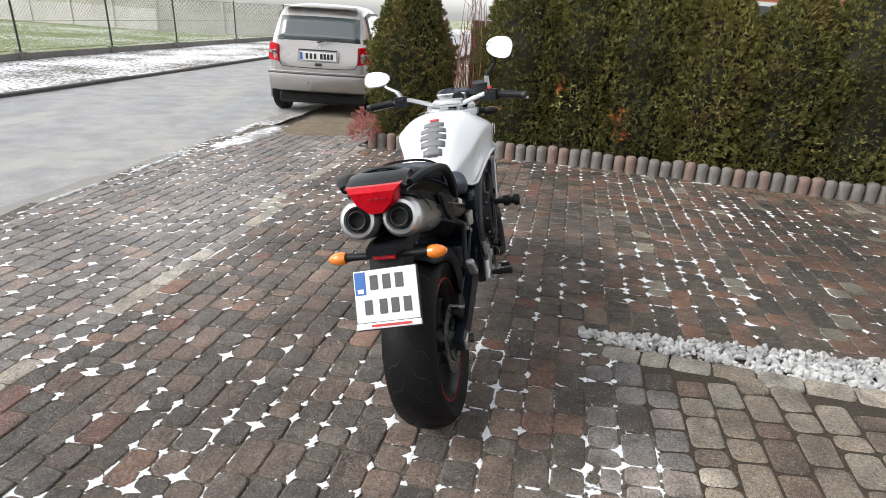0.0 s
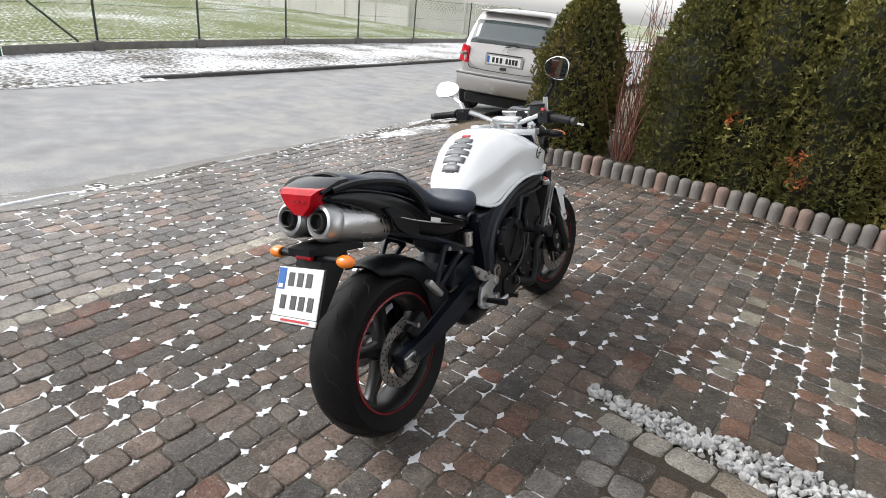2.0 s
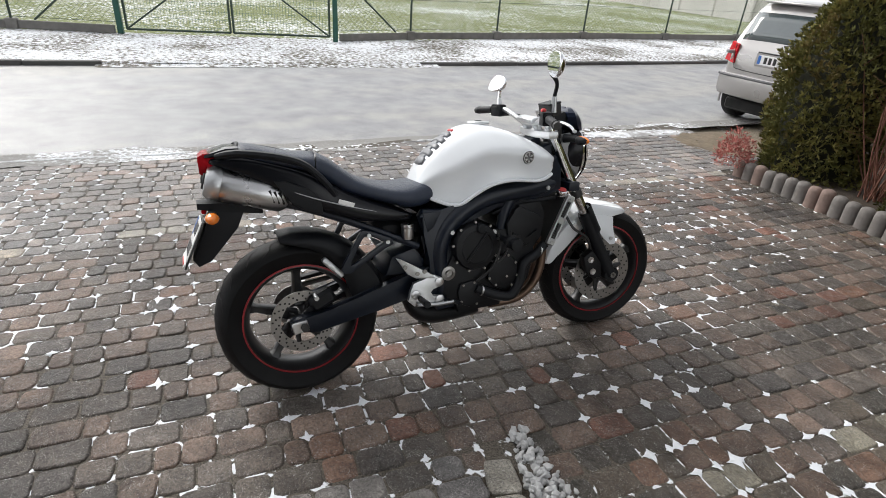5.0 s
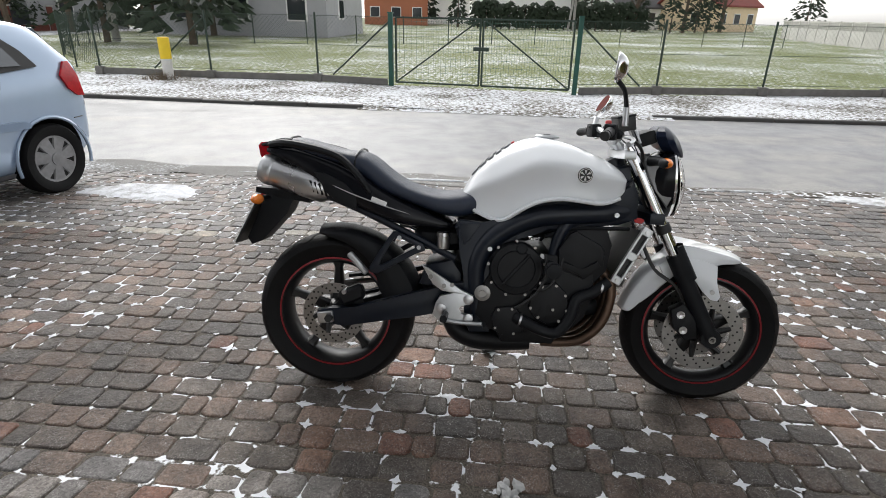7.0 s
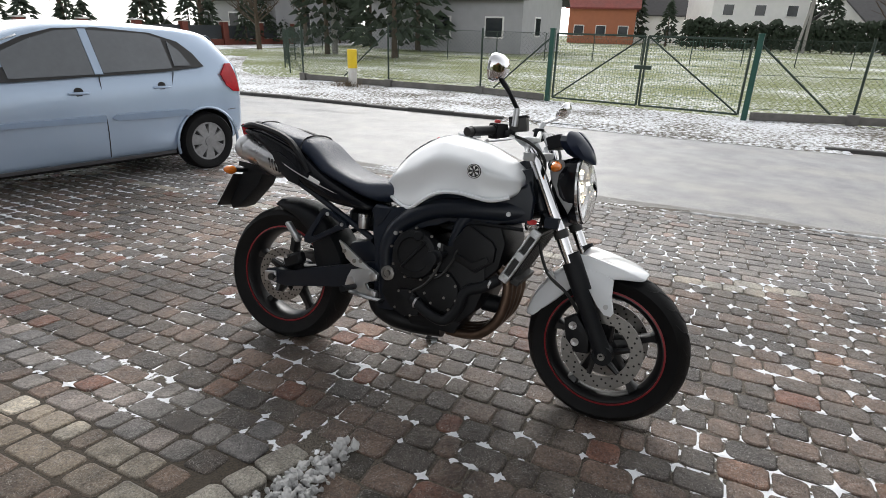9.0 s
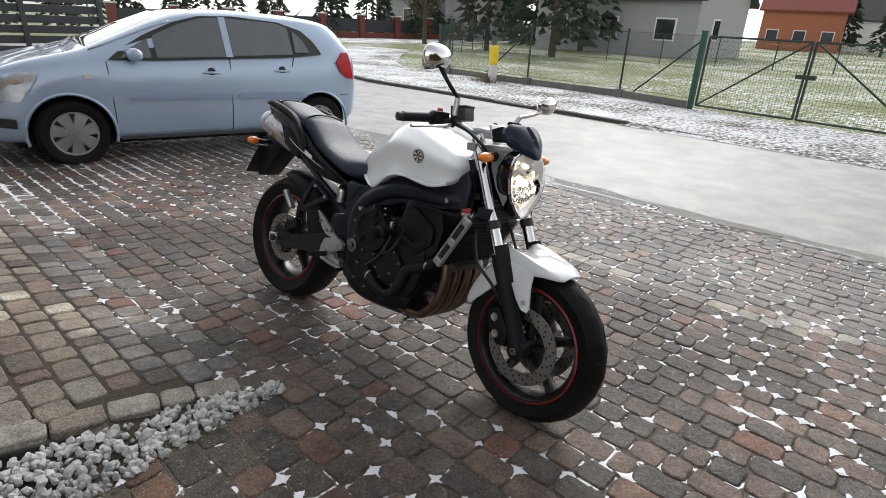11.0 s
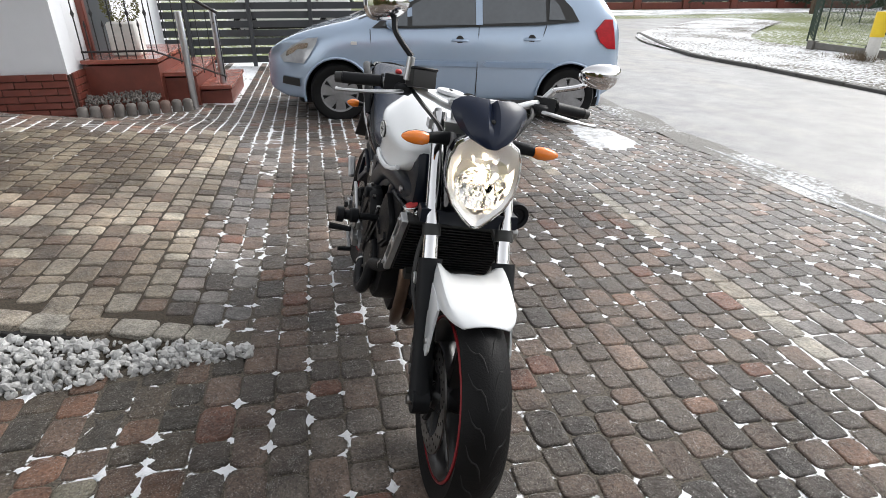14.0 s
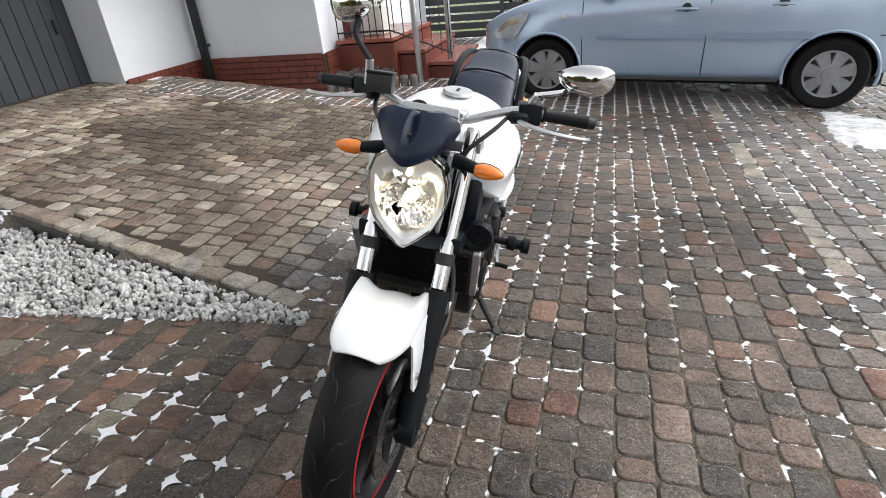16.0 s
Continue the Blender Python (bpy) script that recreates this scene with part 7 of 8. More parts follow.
# second row behind closes the hedge
for i in range(6):
    c = PAL0 + PD * (1.75 + 0.85 * i) + PN * 1.25
    thuja(c.x, c.y, 1.55, 0.5, 40 + i, (HEDGE, HEDGE, HEDGE2), 700, top=0.3, label="dense green thuja shrub in the back row of a hedge", sprig=0.09)

# bare brown shrub in the gap, with old boards behind it
bsh = thing("bare_shrub", "leafless reddish-brown shrub between the thujas", "shrub")
tw = bmesh.new()
rnd = random.Random(9)
c0 = PAL0 + PD * 1.05 + PN * 0.45
for i in range(46):
    a = c0 + Vector((rnd.gauss(0, .07), rnd.gauss(0, .07), 0))
    e = a + Vector((rnd.gauss(0, .26), rnd.gauss(0, .18), rnd.uniform(0.8, 1.75)))
    m_ = (a + e) / 2 + Vector((rnd.gauss(0, .08), rnd.gauss(0, .08), 0))
    add_tube(tw, [a, m_, e], [0.008, 0.005, 0.002], 4, 3)
    for k in range(4):
        q = m_ + (e - m_) * rnd.random()
        add_tube(tw, [q, q + Vector((rnd.gauss(0, .12), rnd.gauss(0, .12), rnd.uniform(.05, .25)))], [0.003, 0.001], 3)
part("brushwood", tw, material("red_brown_twigs", (0.20, 0.09, 0.06), 0.8, var=0.3), bsh, smooth=0)
bd = thing("timber_board", "weathered grey-brown timber boards behind the shrub", "board")
for k in range(3):
    c = PAL0 + PD * (0.95 + 0.15 * k) + PN * 1.0
    part("plank", box((c.x, c.y, 0.62), (0.14, 0.03, 1.4), 0.004, (0, 0, -15)), BARK, bd)

# coloured sprigs in the hedge, pink shrub at the corner
def sprigs(name, s, off, z, n, spread, mat, label, size=0.05):
    t = thing(name, label, "leaves")
    rr = random.Random(int(s * 100))
    c = PAL0 + PD * s + PN * off + Vector((0, 0, z))
    pts = [c + Vector((rr.gauss(0, spread), rr.gauss(0, spread * 0.5), rr.gauss(0, spread * 0.8))) for _ in range(n)]
    leaf_part("leaves", *leaf_cloud(pts, [tuple(-PN)] * n, size, rr, 4), mat, t)


sprigs("yellow_sprig", 2.18, 0.02, 0.62, 26, 0.09, YELLOWLEAF, "yellow-green sprig in the dark hedge", 0.06)
sprigs("dead_leaves", 2.62, 0.0, 0.52, 14, 0.05, RUSTLEAF, "rusty dead sprig low in the hedge")
sprigs("dead_leaves", 2.70, 0.0, 0.34, 12, 0.05, RUSTLEAF, "rusty dead sprig low in the hedge")
sprigs("dead_leaves", 2.05, 0.02, 0.75, 9, 0.05, RUSTLEAF, "rusty dead sprig in the hedge")
pink = thing("pink_shrub", "low pinkish-red shrub at the hedge corner", "shrub")
rr = random.Random(4)
pts, nn = [], []
for i in range(520):
    n = Vector((rr.gauss(0, 1), rr.gauss(0, 1), abs(rr.gauss(0, 1)))).normalized()
    pts.append(PAL0 + Vector((-0.05, -0.02, 0.02)) + Vector((n.x * 0.20, n.y * 0.16, n.z * 0.34)) * rr.uniform(0.5, 1))
    nn.append(n)
leaf_part("leaves", *leaf_cloud(pts, nn, 0.034, rr, 3), PINKLEAF, pink)

palisade = thing("hedge_palisade", "row of round-topped grey and reddish concrete palisades edging the hedge", "edging", kind="structure")
pmesh = {}
npal = int((PAL1 - PAL0).length / 0.112)
rr = random.Random(21)
for i in range(npal):
    c = PAL0 + PD * (0.05 + 0.112 * i)
    k = 1 if rr.random() < 0.30 else 0
    if k not in pmesh:
        o = link("palisade_stake", lathe([(0.053, -0.12), (0.054, 0.135), (0.049, 0.158), (0.030, 0.172), (0.001, 0.175)], (0, 0, 0), "Z", 12), (PALA, PALB)[k], palisade, smooth=50)
        pmesh[k] = o.data
    else:
        o = new("palisade_stake", pmesh[k])
        o.parent = palisade
    o.location = (c.x, c.y, base_z(c.x, c.y) + rr.gauss(0, 0.006) - 0.01)
bed = strip("hedge_bed", [(p.x, p.y) for p in (PAL0 + PN * 0.04, PAL0 + PD * 3 + PN * 0.04, PAL1 + PN * 0.04)], [(p.x, p.y) for p in (PAL0 + PN * 1.9, PAL0 + PD * 3 + PN * 1.9, PAL1 + PN * 1.9)], 0.06, 0.06, SOIL, "dark soil under the hedge", 4, 0.05)
small_pal = thing("bed_palisade", "short row of round concrete palisades edging the porch bed", "edging", kind="structure")
for i in range(10):
    f = i / 9
    o = new("palisade_stake", pmesh[i % 5 == 2 and 1 or 0])
    o.parent = small_pal
    o.matrix_basis = HU @ Matrix.Translation((-0.06 - 0.98 * f, 0.06 - 0.27 * f, -0.05))


def pebble_mesh(rnd, k=0):
    bm = bmesh.new()
    bmesh.ops.create_icosphere(bm, subdivisions=1, radius=1.0)
    for v in bm.verts:
        v.co *= 1 + rnd.uniform(-0.28, 0.22)
    bmesh.ops.scale(bm, vec=(1.0, rnd.uniform(0.6, 0.85), rnd.uniform(0.5, 0.75)), verts=bm.verts)
    V = [v.co.copy() for v in bm.verts]
    F = [[v.index for v in f.verts] for f in bm.faces]
    bm.free()
    return V, F


rg = random.Random(31)
PEB = [pebble_mesh(rg) for _ in range(8)]


def gravel(name, label, spots, size, mat):
    V, F = [], []
    for (x, y, z) in spots:
        pv, pf = rg.choice(PEB)
        m = Euler((rg.uniform(0, 6), rg.uniform(0, 6), rg.uniform(0, 6))).to_matrix() * (size * rg.uniform(0.55, 1.35))
        i = len(V)
        V += [tuple(m @ p + Vector((x, y, z))) for p in pv]
        F += [[a + i for a in f] for f in pf]
    me = bpy.data.meshes.new(name)
    me.from_pydata(V, [], F)
    me.materials.append(mat)
    return tagged(new(name, me), label, "gravel", kind="stuff")


spots = []
while len(spots) < 5600:
    x = 0.68 + 3.3 * rg.random()
    y0, y1 = ramp_front(x) - 0.02, 2.315 - 0.10 * (x - 0.7)
    y = y0 + (y1 - y0 + 0.03) * rg.random()
    if rg.random() < (y1 - y0 + 0.03) / 1.0 + 0.05:
        f = (y - y0) / max(0.05, y1 - y0)
        spots.append((x, y, base_z(x, y) + 0.005 + max(0.0, ramp_z(x, y0) - base_z(x, y0) - 0.012) * 0.6 * max(0.0, 1 - f) + rg.uniform(-0.016, 0.012)))
gravel("white_gravel", "loose white marble pebbles filling a wedge beside the ramp", spots, 0.0190, STONEW)
spots = [tuple(HU @ Vector((-0.05 - 0.7 * a, -0.02 - 0.24 * b - 0.15 * a, 0.10 + rg.uniform(0, 0.05) + 0.06 * b))) for a, b in ((rg.random(), rg.random()) for _ in range(420))]
gravel("bed_gravel", "grey-white pebbles in the small porch bed", spots, 0.018, PALA)

# slatted fence behind the parked car
slat = thing("slat_fence", "graphite horizontal-slat fence gate across the yard", "fence", kind="structure")
SA0, SA1 = Vector((2.6, -7.3, 0)), Vector((-3.4, -5.9, 0))
sdv = (SA1 - SA0).normalized()
sang = math.degrees(math.atan2(sdv.y, sdv.x))
sc = (SA0 + SA1) / 2
for i in range(11):
    part("slat", box((sc.x, sc.y, 0.06 + 0.145 * i), ((SA1 - SA0).length, 0.025, 0.112), 0.004, (0, 0, sang)), FENCESLAT, slat)
for i in range(7):
    p = SA0 + (SA1 - SA0) * i / 6
    part("fence_post", box((p.x, p.y + 0.04, 0.75), (0.07, 0.05, 1.7), 0.005, (0, 0, sang)), FENCESLAT, slat)

# snow and dirt patches
blob("snow_patch", -3.05, -0.25, 0.30, 0.55, radians(-12), road_edge_z, SNOW, "thin melting snow patch on the paved sidewalk", 3.3, 0.014)
blob("snow_patch", -2.40, 6.55, 0.16, 0.75, radians(-14), road_edge_z, SNOW, "thin melting snow patch at the road edge", 7.7, 0.014)
for i, (x, y, rx, ry) in enumerate(((-3.70, 0.9, .030, .6), (-3.40, 2.3, .028, .5), (-3.05, 4.2, .03, .35), (-3.55, 1.6, .02, .3), (-2.85, 5.3, .025, .4))):
    blob("snow_streak", x, y, rx, ry, radians(-10), road_edge_z, SNOW, "thin snow streak along the road edge", 11.1 + i, 0.010)
blob("dirt_patch", -1.55, 7.35, 0.75, 0.55, radians(25), road_edge_z, DIRT, "brown soil and dry needles on the roadside", 5.2, 0.02)
dn = bmesh.new()
rr = random.Random(8)
for c, n, s in (((1.55, 5.42), 60, .16), ((2.75, 5.08), 120, .28), ((0.55, 5.65), 40, .12), ((-1.5, 7.3), 160, .5), ((3.4, 4.95), 60, .2)):
    for i in range(n):
        x, y = c[0] + rr.gauss(0, s), c[1] - abs(rr.gauss(0, s * 0.35)) if c[0] > 0 else c[1] + rr.gauss(0, s * .6)
        w = rr.uniform(0, 6.28)
        z = base_z(x, y) + 0.008
        add_tube(dn, [(x, y, z), (x + .05 * math.cos(w), y + .05 * math.sin(w), z + rr.uniform(0, .02))], [0.004, 0.001], 3)
tagged(link("dry_needles", dn, DIRT), "dry brown needles and grass bits on the pavers", "litter", kind="stuff")

# ---- cars: local x ahead from the rear axle, y to the left, z up ----


def car(name, label, m, P, paint):
    t = thing(name, label, "car", m)
    X = P["x"]
    top = lambda x: at(P["tx"], P["tz"], x)
    belt = lambda x: at(P["bx"], P["bz"], x)
    wid = lambda x: at(P["wx"], P["w"], x)
    roofw = lambda x: at(P["rx"], P["rw"], x)
    low = lambda x: at(P["lx"], P["lz"], x)

    def ys(x, z):
        """Half width of the shell at a height."""
        zt, zb, w = top(x), min(belt(x), top(x) - 0.03), wid(x)
        return at([low(x), low(x) + 0.10, 0.55, zb, zt - 0.05, zt], [w * 0.92, w * 0.975, w, w * 0.965, roofw(x) if zt > zb + 0.08 else w * 0.90, (roofw(x) if zt > zb + 0.08 else w * 0.9) * 0.93], z)

    rings = []
    for x in X:
        zt, lo, w = top(x), low(x), wid(x)
        zb = min(belt(x), zt - 0.03)
        rw = roofw(x) if zt > zb + 0.08 else w * 0.90
        h = [(0, lo), (w * 0.90, lo), (w * 0.975, lo + 0.10 * (zb - lo)), (w * 0.995, lo + 0.40 * (zb - lo)), (w, lo + 0.60 * (zb - lo)), (w * 0.985, lo + 0.85 * (zb - lo)), (w * 0.955, zb),
             ((w * 0.955 + rw) / 2 + 0.012, zb + (zt - zb) * 0.5), (rw, zb + (zt - zb) * 0.86), (rw * 0.93, zb + (zt - zb) * 0.95), (rw * 0.6, zt - 0.006), (0, zt)]
        rings.append([(x, a, b) for a, b in h] + [(x, -a, b) for a, b in h[-2:0:-1]])
    body = part("body", loft(rings), paint, t, "", 50)
    sub = body.modifiers.new("round", "SUBSURF")
    sub.levels = sub.render_levels = 2

    cutters = []

    def panel(nm, poly, s, mat, parent, off=0.004, thick=0.006):
        """A pane or trim piece lying on the side of the shell."""
        bm = bmesh.new()
        cen = (sum(p[0] for p in poly) / len(poly), sum(p[1] for p in poly) / len(poly))
        for k in (0, 1):
            vs = [bm.verts.new((x, s * (ys(x, z) + off + (thick if k else -0.01)), z)) for x, z in poly]
            c = bm.verts.new((cen[0], s * (ys(*cen) + off + (thick if k else -0.01)), cen[1]))
            for i in range(len(vs)):
                bm.faces.new((vs[i], vs[(i + 1) % len(vs)], c))
            if k == 0:
                lo_v = vs
            else:
                for i in range(len(vs)):
                    j = (i + 1) % len(vs)
                    bm.faces.new((lo_v[i], lo_v[j], vs[j], vs[i]))
        return part(nm, bm, mat, parent, "", 30)

    def across(nm, xs, yw, mat, parent, off=0.006, sag=0.0):
        """A pane over the top line, between two stations."""
        bm = bmesh.new()
        rows = []
        for x in xs:
            y = yw(x)
            rows.append([bm.verts.new((x, y * f, top(x) + off - 0.012 * f * f - sag * max(0.0, top(x) - belt(x)) * f ** 4)) for f in (-1, -.8, -.4, .4, .8, 1)])
        for a, b in zip(rows[:-1], rows[1:]):
            for i in range(5):
                bm.faces.new((a[i], a[i + 1], b[i + 1], b[i]))
        ob = part(nm, bm, mat, parent, "", 60)
        ob.modifiers.new("thick", "SOLIDIFY").thickness = 0.008
        return ob

    for s in (1, -1):
        wf = panel("window_surround", P["glass_outline"], s, INK, t, 0.012)
        for poly in P["glass"]:
            panel("pane", poly, s, P.get("pane", CARGLASS), wf, 0.02)
        for nm, poly, mat in P["trim"]:
            panel(nm, poly, s, mat, t, 0.016, 0.012)
        for x0, z0, x1, z1 in P["seams"]:
            sp_ = [(x0 + (x1 - x0) * f / 9, z0 + (z1 - z0) * f / 9) for f in range(10)]
            part("door_seam", tube([(a, s * (ys(a, b) + 0.0005), b) for a, b in sp_], 0.0045, 4, 1), INK, t)
        for x, z in P["handles"]:
            hd_ = part("door_handle", tube([(x - .085, s * (ys(x, z) + .012), z), (x - .04, s * (ys(x, z) + .034), z + .004), (x + .04, s * (ys(x, z) + .034), z + .004), (x + .085, s * (ys(x, z) + .012), z)], 0.013, 8), paint, t)
            part("handle_recess", lathe([(0.001, 0), (0.04, 0), (0.04, s * 0.012), (0.001, s * 0.012)], (x, s * (ys(x, z) - 0.004), z + 0.012), "Y", 16), INK, hd_)
        mx, mz = P["mirror"]
        mr = part("wing_mirror", loft([[(mx + dx + 0.055 * k * math.cos(a), s * (ys(mx, mz) + yy), mz + 0.055 * k * math.sin(a)) for a in (2 * math.pi * q / 12 for q in range(12))] for dx, yy, k in ((.02, 0.03, .5), (.02, .06, 1.0), (.0, .13, 1.15), (-.01, .19, .9), (-.01, .205, .4))]), paint, t, "", 60)
        part("mirror_foot", box((mx + .02, s * (ys(mx, mz) + .02), mz - .045), (.09, .07, .03), .01), INK, mr)
        for axx in (0.0, P["wb"]):
            r = P["r"]
            ay = wid(axx)
            arch = [(axx + (r + .055) * math.cos(a), r + (r + .055) * math.sin(a)) for a in (math.pi * q / 18 * 1.16 - math.pi * 0.08 for q in range(19))]
            cut = link("cutter", lathe([(0.001, s * (ay - 0.30)), (r + .055, s * (ay - 0.30)), (r + .055, s * (ay + 0.2)), (0.001, s * (ay + 0.2))], (axx, 0, r), "Y", 40), DARKHOLE)
            cut.matrix_basis = m
            cutters.append(cut)
            lip = tube([(a, s * (ay + 0.004), b) for a, b in arch], 0.016, 6, 1)
            part("arch_lip", lip, paint, t, "", 60)
            prof = [(r * 0.66, -.08), (r * 0.72, -.10), (r * 0.93, -.10), (r, -.07), (r, .07), (r * 0.93, .10), (r * 0.72, .10), (r * 0.66, .08)]
            wm = Matrix.Translation((axx, s * (ay - 0.085), r)) @ Matrix.Rotation(radians(P["steer"] if axx else 0), 4, "Z")
            bm = bmesh.new()
            rings_ = [[(rr * math.cos(2 * math.pi * q / 32), yy, rr * math.sin(2 * math.pi * q / 32)) for q in range(32)] for rr, yy in prof]
            add_loft(bm, rings_, True, False)
            wo = part("wheel", bm, RUBBER, t, "", 50, wm)
            part("hub_dish", lathe([(r * .67, s * .070), (r * .60, s * .075), (r * .56, s * .045), (r * .2, s * .040), (0.001, s * .04)], (0, 0, 0), "Y", 28), DARKHOLE, wo, m=wm)
            hc = bmesh.new()
            ns = P["hubs"]
            for i in range(ns):
                a0 = 2 * math.pi * i / ns + .2
                rg_ = []
                for f, hw in ((.06, .030), (.30, .052), (.60, .072), (.64, .070)):
                    hw *= 7 / ns * 0.95
                    dv, tv = (math.cos(a0), math.sin(a0)), (-math.sin(a0), math.cos(a0))
                    rg_.append([(dv[0] * f * r + tv[0] * hw * u, s * (yy + .03 - .03 * f), dv[1] * f * r + tv[1] * hw * u) for u, yy in ((-1, .045), (1, .045), (.8, .066), (-.8, .066))])
                part("cover_spoke", loft(rg_), HUBCAP, wo, "", 30, wm)
            part("cover_hub", lathe([(0.001, s * .10), (r * .17, s * .098), (r * .19, s * .06), (0.001, s * .05)], (0, 0, 0), "Y", 20), HUBCAP, wo, "", 30, wm)
            add_lathe(hc, [(r * .60, s * .05), (r * .60, s * .078), (r * .66, s * .082), (r * .67, s * .05)], (0, 0, 0), "Y", 32, True)
            part("wheel_cover", hc, HUBCAP, wo, "dull grey plastic wheel cover", 30, wm)
    bpy.context.view_layer.update()
    body.data.materials.append(DARKHOLE)
    for c in cutters:
        bo = body.modifiers.new("arch", "BOOLEAN")
        bo.operation, bo.solver, bo.object = "DIFFERENCE", "EXACT", c
    made = bpy.data.meshes.new_from_object(body.evaluated_get(bpy.context.evaluated_depsgraph_get()))
    body.modifiers.clear()
    body.data = made
    for c in cutters:
        bpy.data.objects.remove(c)
    across("windscreen", P["ws"], lambda x: roofw(x) * 1.02, WINDSCREEN, t, 0.012, 0.16)
    across("rear_window", P["rs"], lambda x: roofw(x) * 0.93, P.get("rear_pane", CARGLASS), t, 0.010)
    part("underbody", box((P["wb"] / 2, 0, 0.24), (P["wb"] + .9, 1.3, 0.16), 0.03), DARKHOLE, t)
    return t, top, wid, ys, panel


CORSA = dict(
    x=[-.64, -.62, -.57, -.50, -.42, -.34, -.24, -.1, .1, .35, .65, .95, 1.25, 1.45, 1.62, 1.80, 2.0, 2.2, 2.36, 2.55, 2.75, 2.95, 3.10, 3.22, 3.29, 3.32],
    tx=[-.64, -.60, -.55, -.48, -.40, -.30, -.18, .1, .5, .9, 1.25, 1.5, 1.8, 2.1, 2.36, 2.6, 2.85, 3.05, 3.2, 3.29, 3.32],
    tz=[.62, .88, 1.02, 1.14, 1.28, 1.40, 1.435, 1.462, 1.478, 1.478, 1.455, 1.41, 1.285, 1.145, 1.035, .985, .925, .855, .76, .66, .58],
    bx=[-.64, -.4, 0, .8, 1.6, 2.2, 2.6, 3.32], bz=[1.05, 1.07, 1.04, 1.005, .965, .925, .88, .62],
    wx=[-.64, -.60, -.5, -.3, 0, .6, 1.6, 2.3, 2.6, 2.9, 3.1, 3.22, 3.32], w=[.56, .66, .76, .82, .85, .855, .855, .85, .845, .80, .71, .60, .42],
    rx=[-.5, -.3, 0, .6, 1.2, 1.6, 2.0, 2.36], rw=[.60, .58, .60, .605, .60, .60, .66, .72],
    lx=[-.64, -.5, -.3, 2.8, 3.1, 3.32], lz=[.40, .30, .20, .19, .21, .30],
    wb=2.51, r=.305, steer=8, hubs=7,
    glass_outline=[(-.05, 1.075), (.02, 1.20), (.14, 1.31), (.40, 1.385), (.9, 1.415), (1.25, 1.395), (1.5, 1.325), (1.8, 1.19), (2.02, 1.06), (2.14, .965), (1.7, .972), (1.0, 1.005), (.4, 1.03)],
    glass=[[(.10, 1.085), (.16, 1.22), (.26, 1.315), (.28, 1.085)], [(.31, 1.062), (.31, 1.335), (.45, 1.375), (.98, 1.392), (.98, 1.03)], [(1.06, 1.02), (1.06, 1.392), (1.25, 1.375), (1.48, 1.30), (1.72, 1.19), (1.72, .995)], [(1.77, .99), (1.77, 1.165), (1.95, 1.065), (2.04, .985)]],
    trim=[("side_strip", [(.18, .60), (.18, .645), (.25, .66), (.93, .66), (.98, .63), (.93, .605)], CARTRIM), ("side_strip", [(1.04, .605), (1.04, .66), (1.9, .655), (2.02, .625), (1.9, .615)], CARTRIM),
          ("headlamp", [(2.86, .60), (2.80, .68), (2.72, .80), (2.70, .86), (2.82, .845), (2.98, .775), (3.12, .66), (3.08, .605)], LAMPGREY), ("tail_lamp", [(-.50, .80), (-.46, .98), (-.44, 1.10), (-.34, 1.10), (-.24, .99), (-.30, .88), (-.40, .81)], RED_LENS),
          ("side_marker", [(2.30, .80), (2.30, .83), (2.36, .83), (2.36, .80)], MARKW), ("sill", [(.38, .225), (.38, .255), (2.12, .255), (2.12, .225)], BUMPER), ("quarter_pillar", [(.985, 1.02), (.985, 1.40), (1.055, 1.40), (1.055, 1.02)], CARPAINT),
          ("fog_recess", [(2.92, .36), (2.92, .44), (3.10, .46), (3.12, .38)], INK)],
    seams=[(1.03, .27, 1.02, 1.0), (2.14, .30, 2.16, .95), (.42, .60, .30, 1.03), (-.42, .62, -.30, .62)], handles=[(.45, .885), (1.22, .86)], mirror=(1.93, 1.02),
    ws=[1.52, 1.65, 1.8, 1.95, 2.1, 2.28], rs=[-.50, -.44, -.38, -.32])
fx = Vector((0.944, -0.331, 0.028)).normalized()
fy = Vector((0, 0, 1)).cross(fx).normalized()
CM = Matrix.Translation((-3.36, -1.77, -0.158)) @ Matrix((fx, fy, fx.cross(fy))).transposed().to_4x4()
corsa, ctop, cwid, cys, cpanel = car("hatchback_car", "light metallic blue five-door hatchback parked on the pavers", CM, CORSA, CARPAINT)
for s in (1, -1):
    part("lamp_glass", loft([[(2.80 + dx, s * (cys(2.80 + dx, .74) + .014 + k), .735 + dz) for dx, dz in ((0, .07), (.10, .06), (.24, -.02), (.26, -.09), (.16, -.10), (.04, -.05))] for k in (0, .012)]), CHROME, corsa, "", 40)
gr_ = part("grille", box((3.305, 0, .60), (.04, .62, .09), .01), INK, corsa)
for k in range(3):
    part("grille_bar", box((3.322, 0, .575 + .028 * k), (.02, .60, .008), .002), CHROME, gr_)
part("lower_intake", box((3.27, 0, .36), (.06, .80, .10), .02), INK, corsa)
part("wiper", tube([(2.42, .10, 1.04), (2.26, -.40, 1.10)], .009, 5), INK, corsa)
part("roof_aerial", tube([(-.1, 0, 1.45), (-.25, 0, 1.58)], [.008, .003], 5), INK, corsa)
for y in (.34, -.34):
    part("front_seat", loft(oval_sections([1.0, 1.05, 1.12], lambda x: 1.25, lambda x: .5, lambda x: .22, 14, 3, y)), MATTE, corsa)
    part("head_restraint", box((1.04, y, 1.30), (.09, .24, .15), .03), MATTE, corsa)

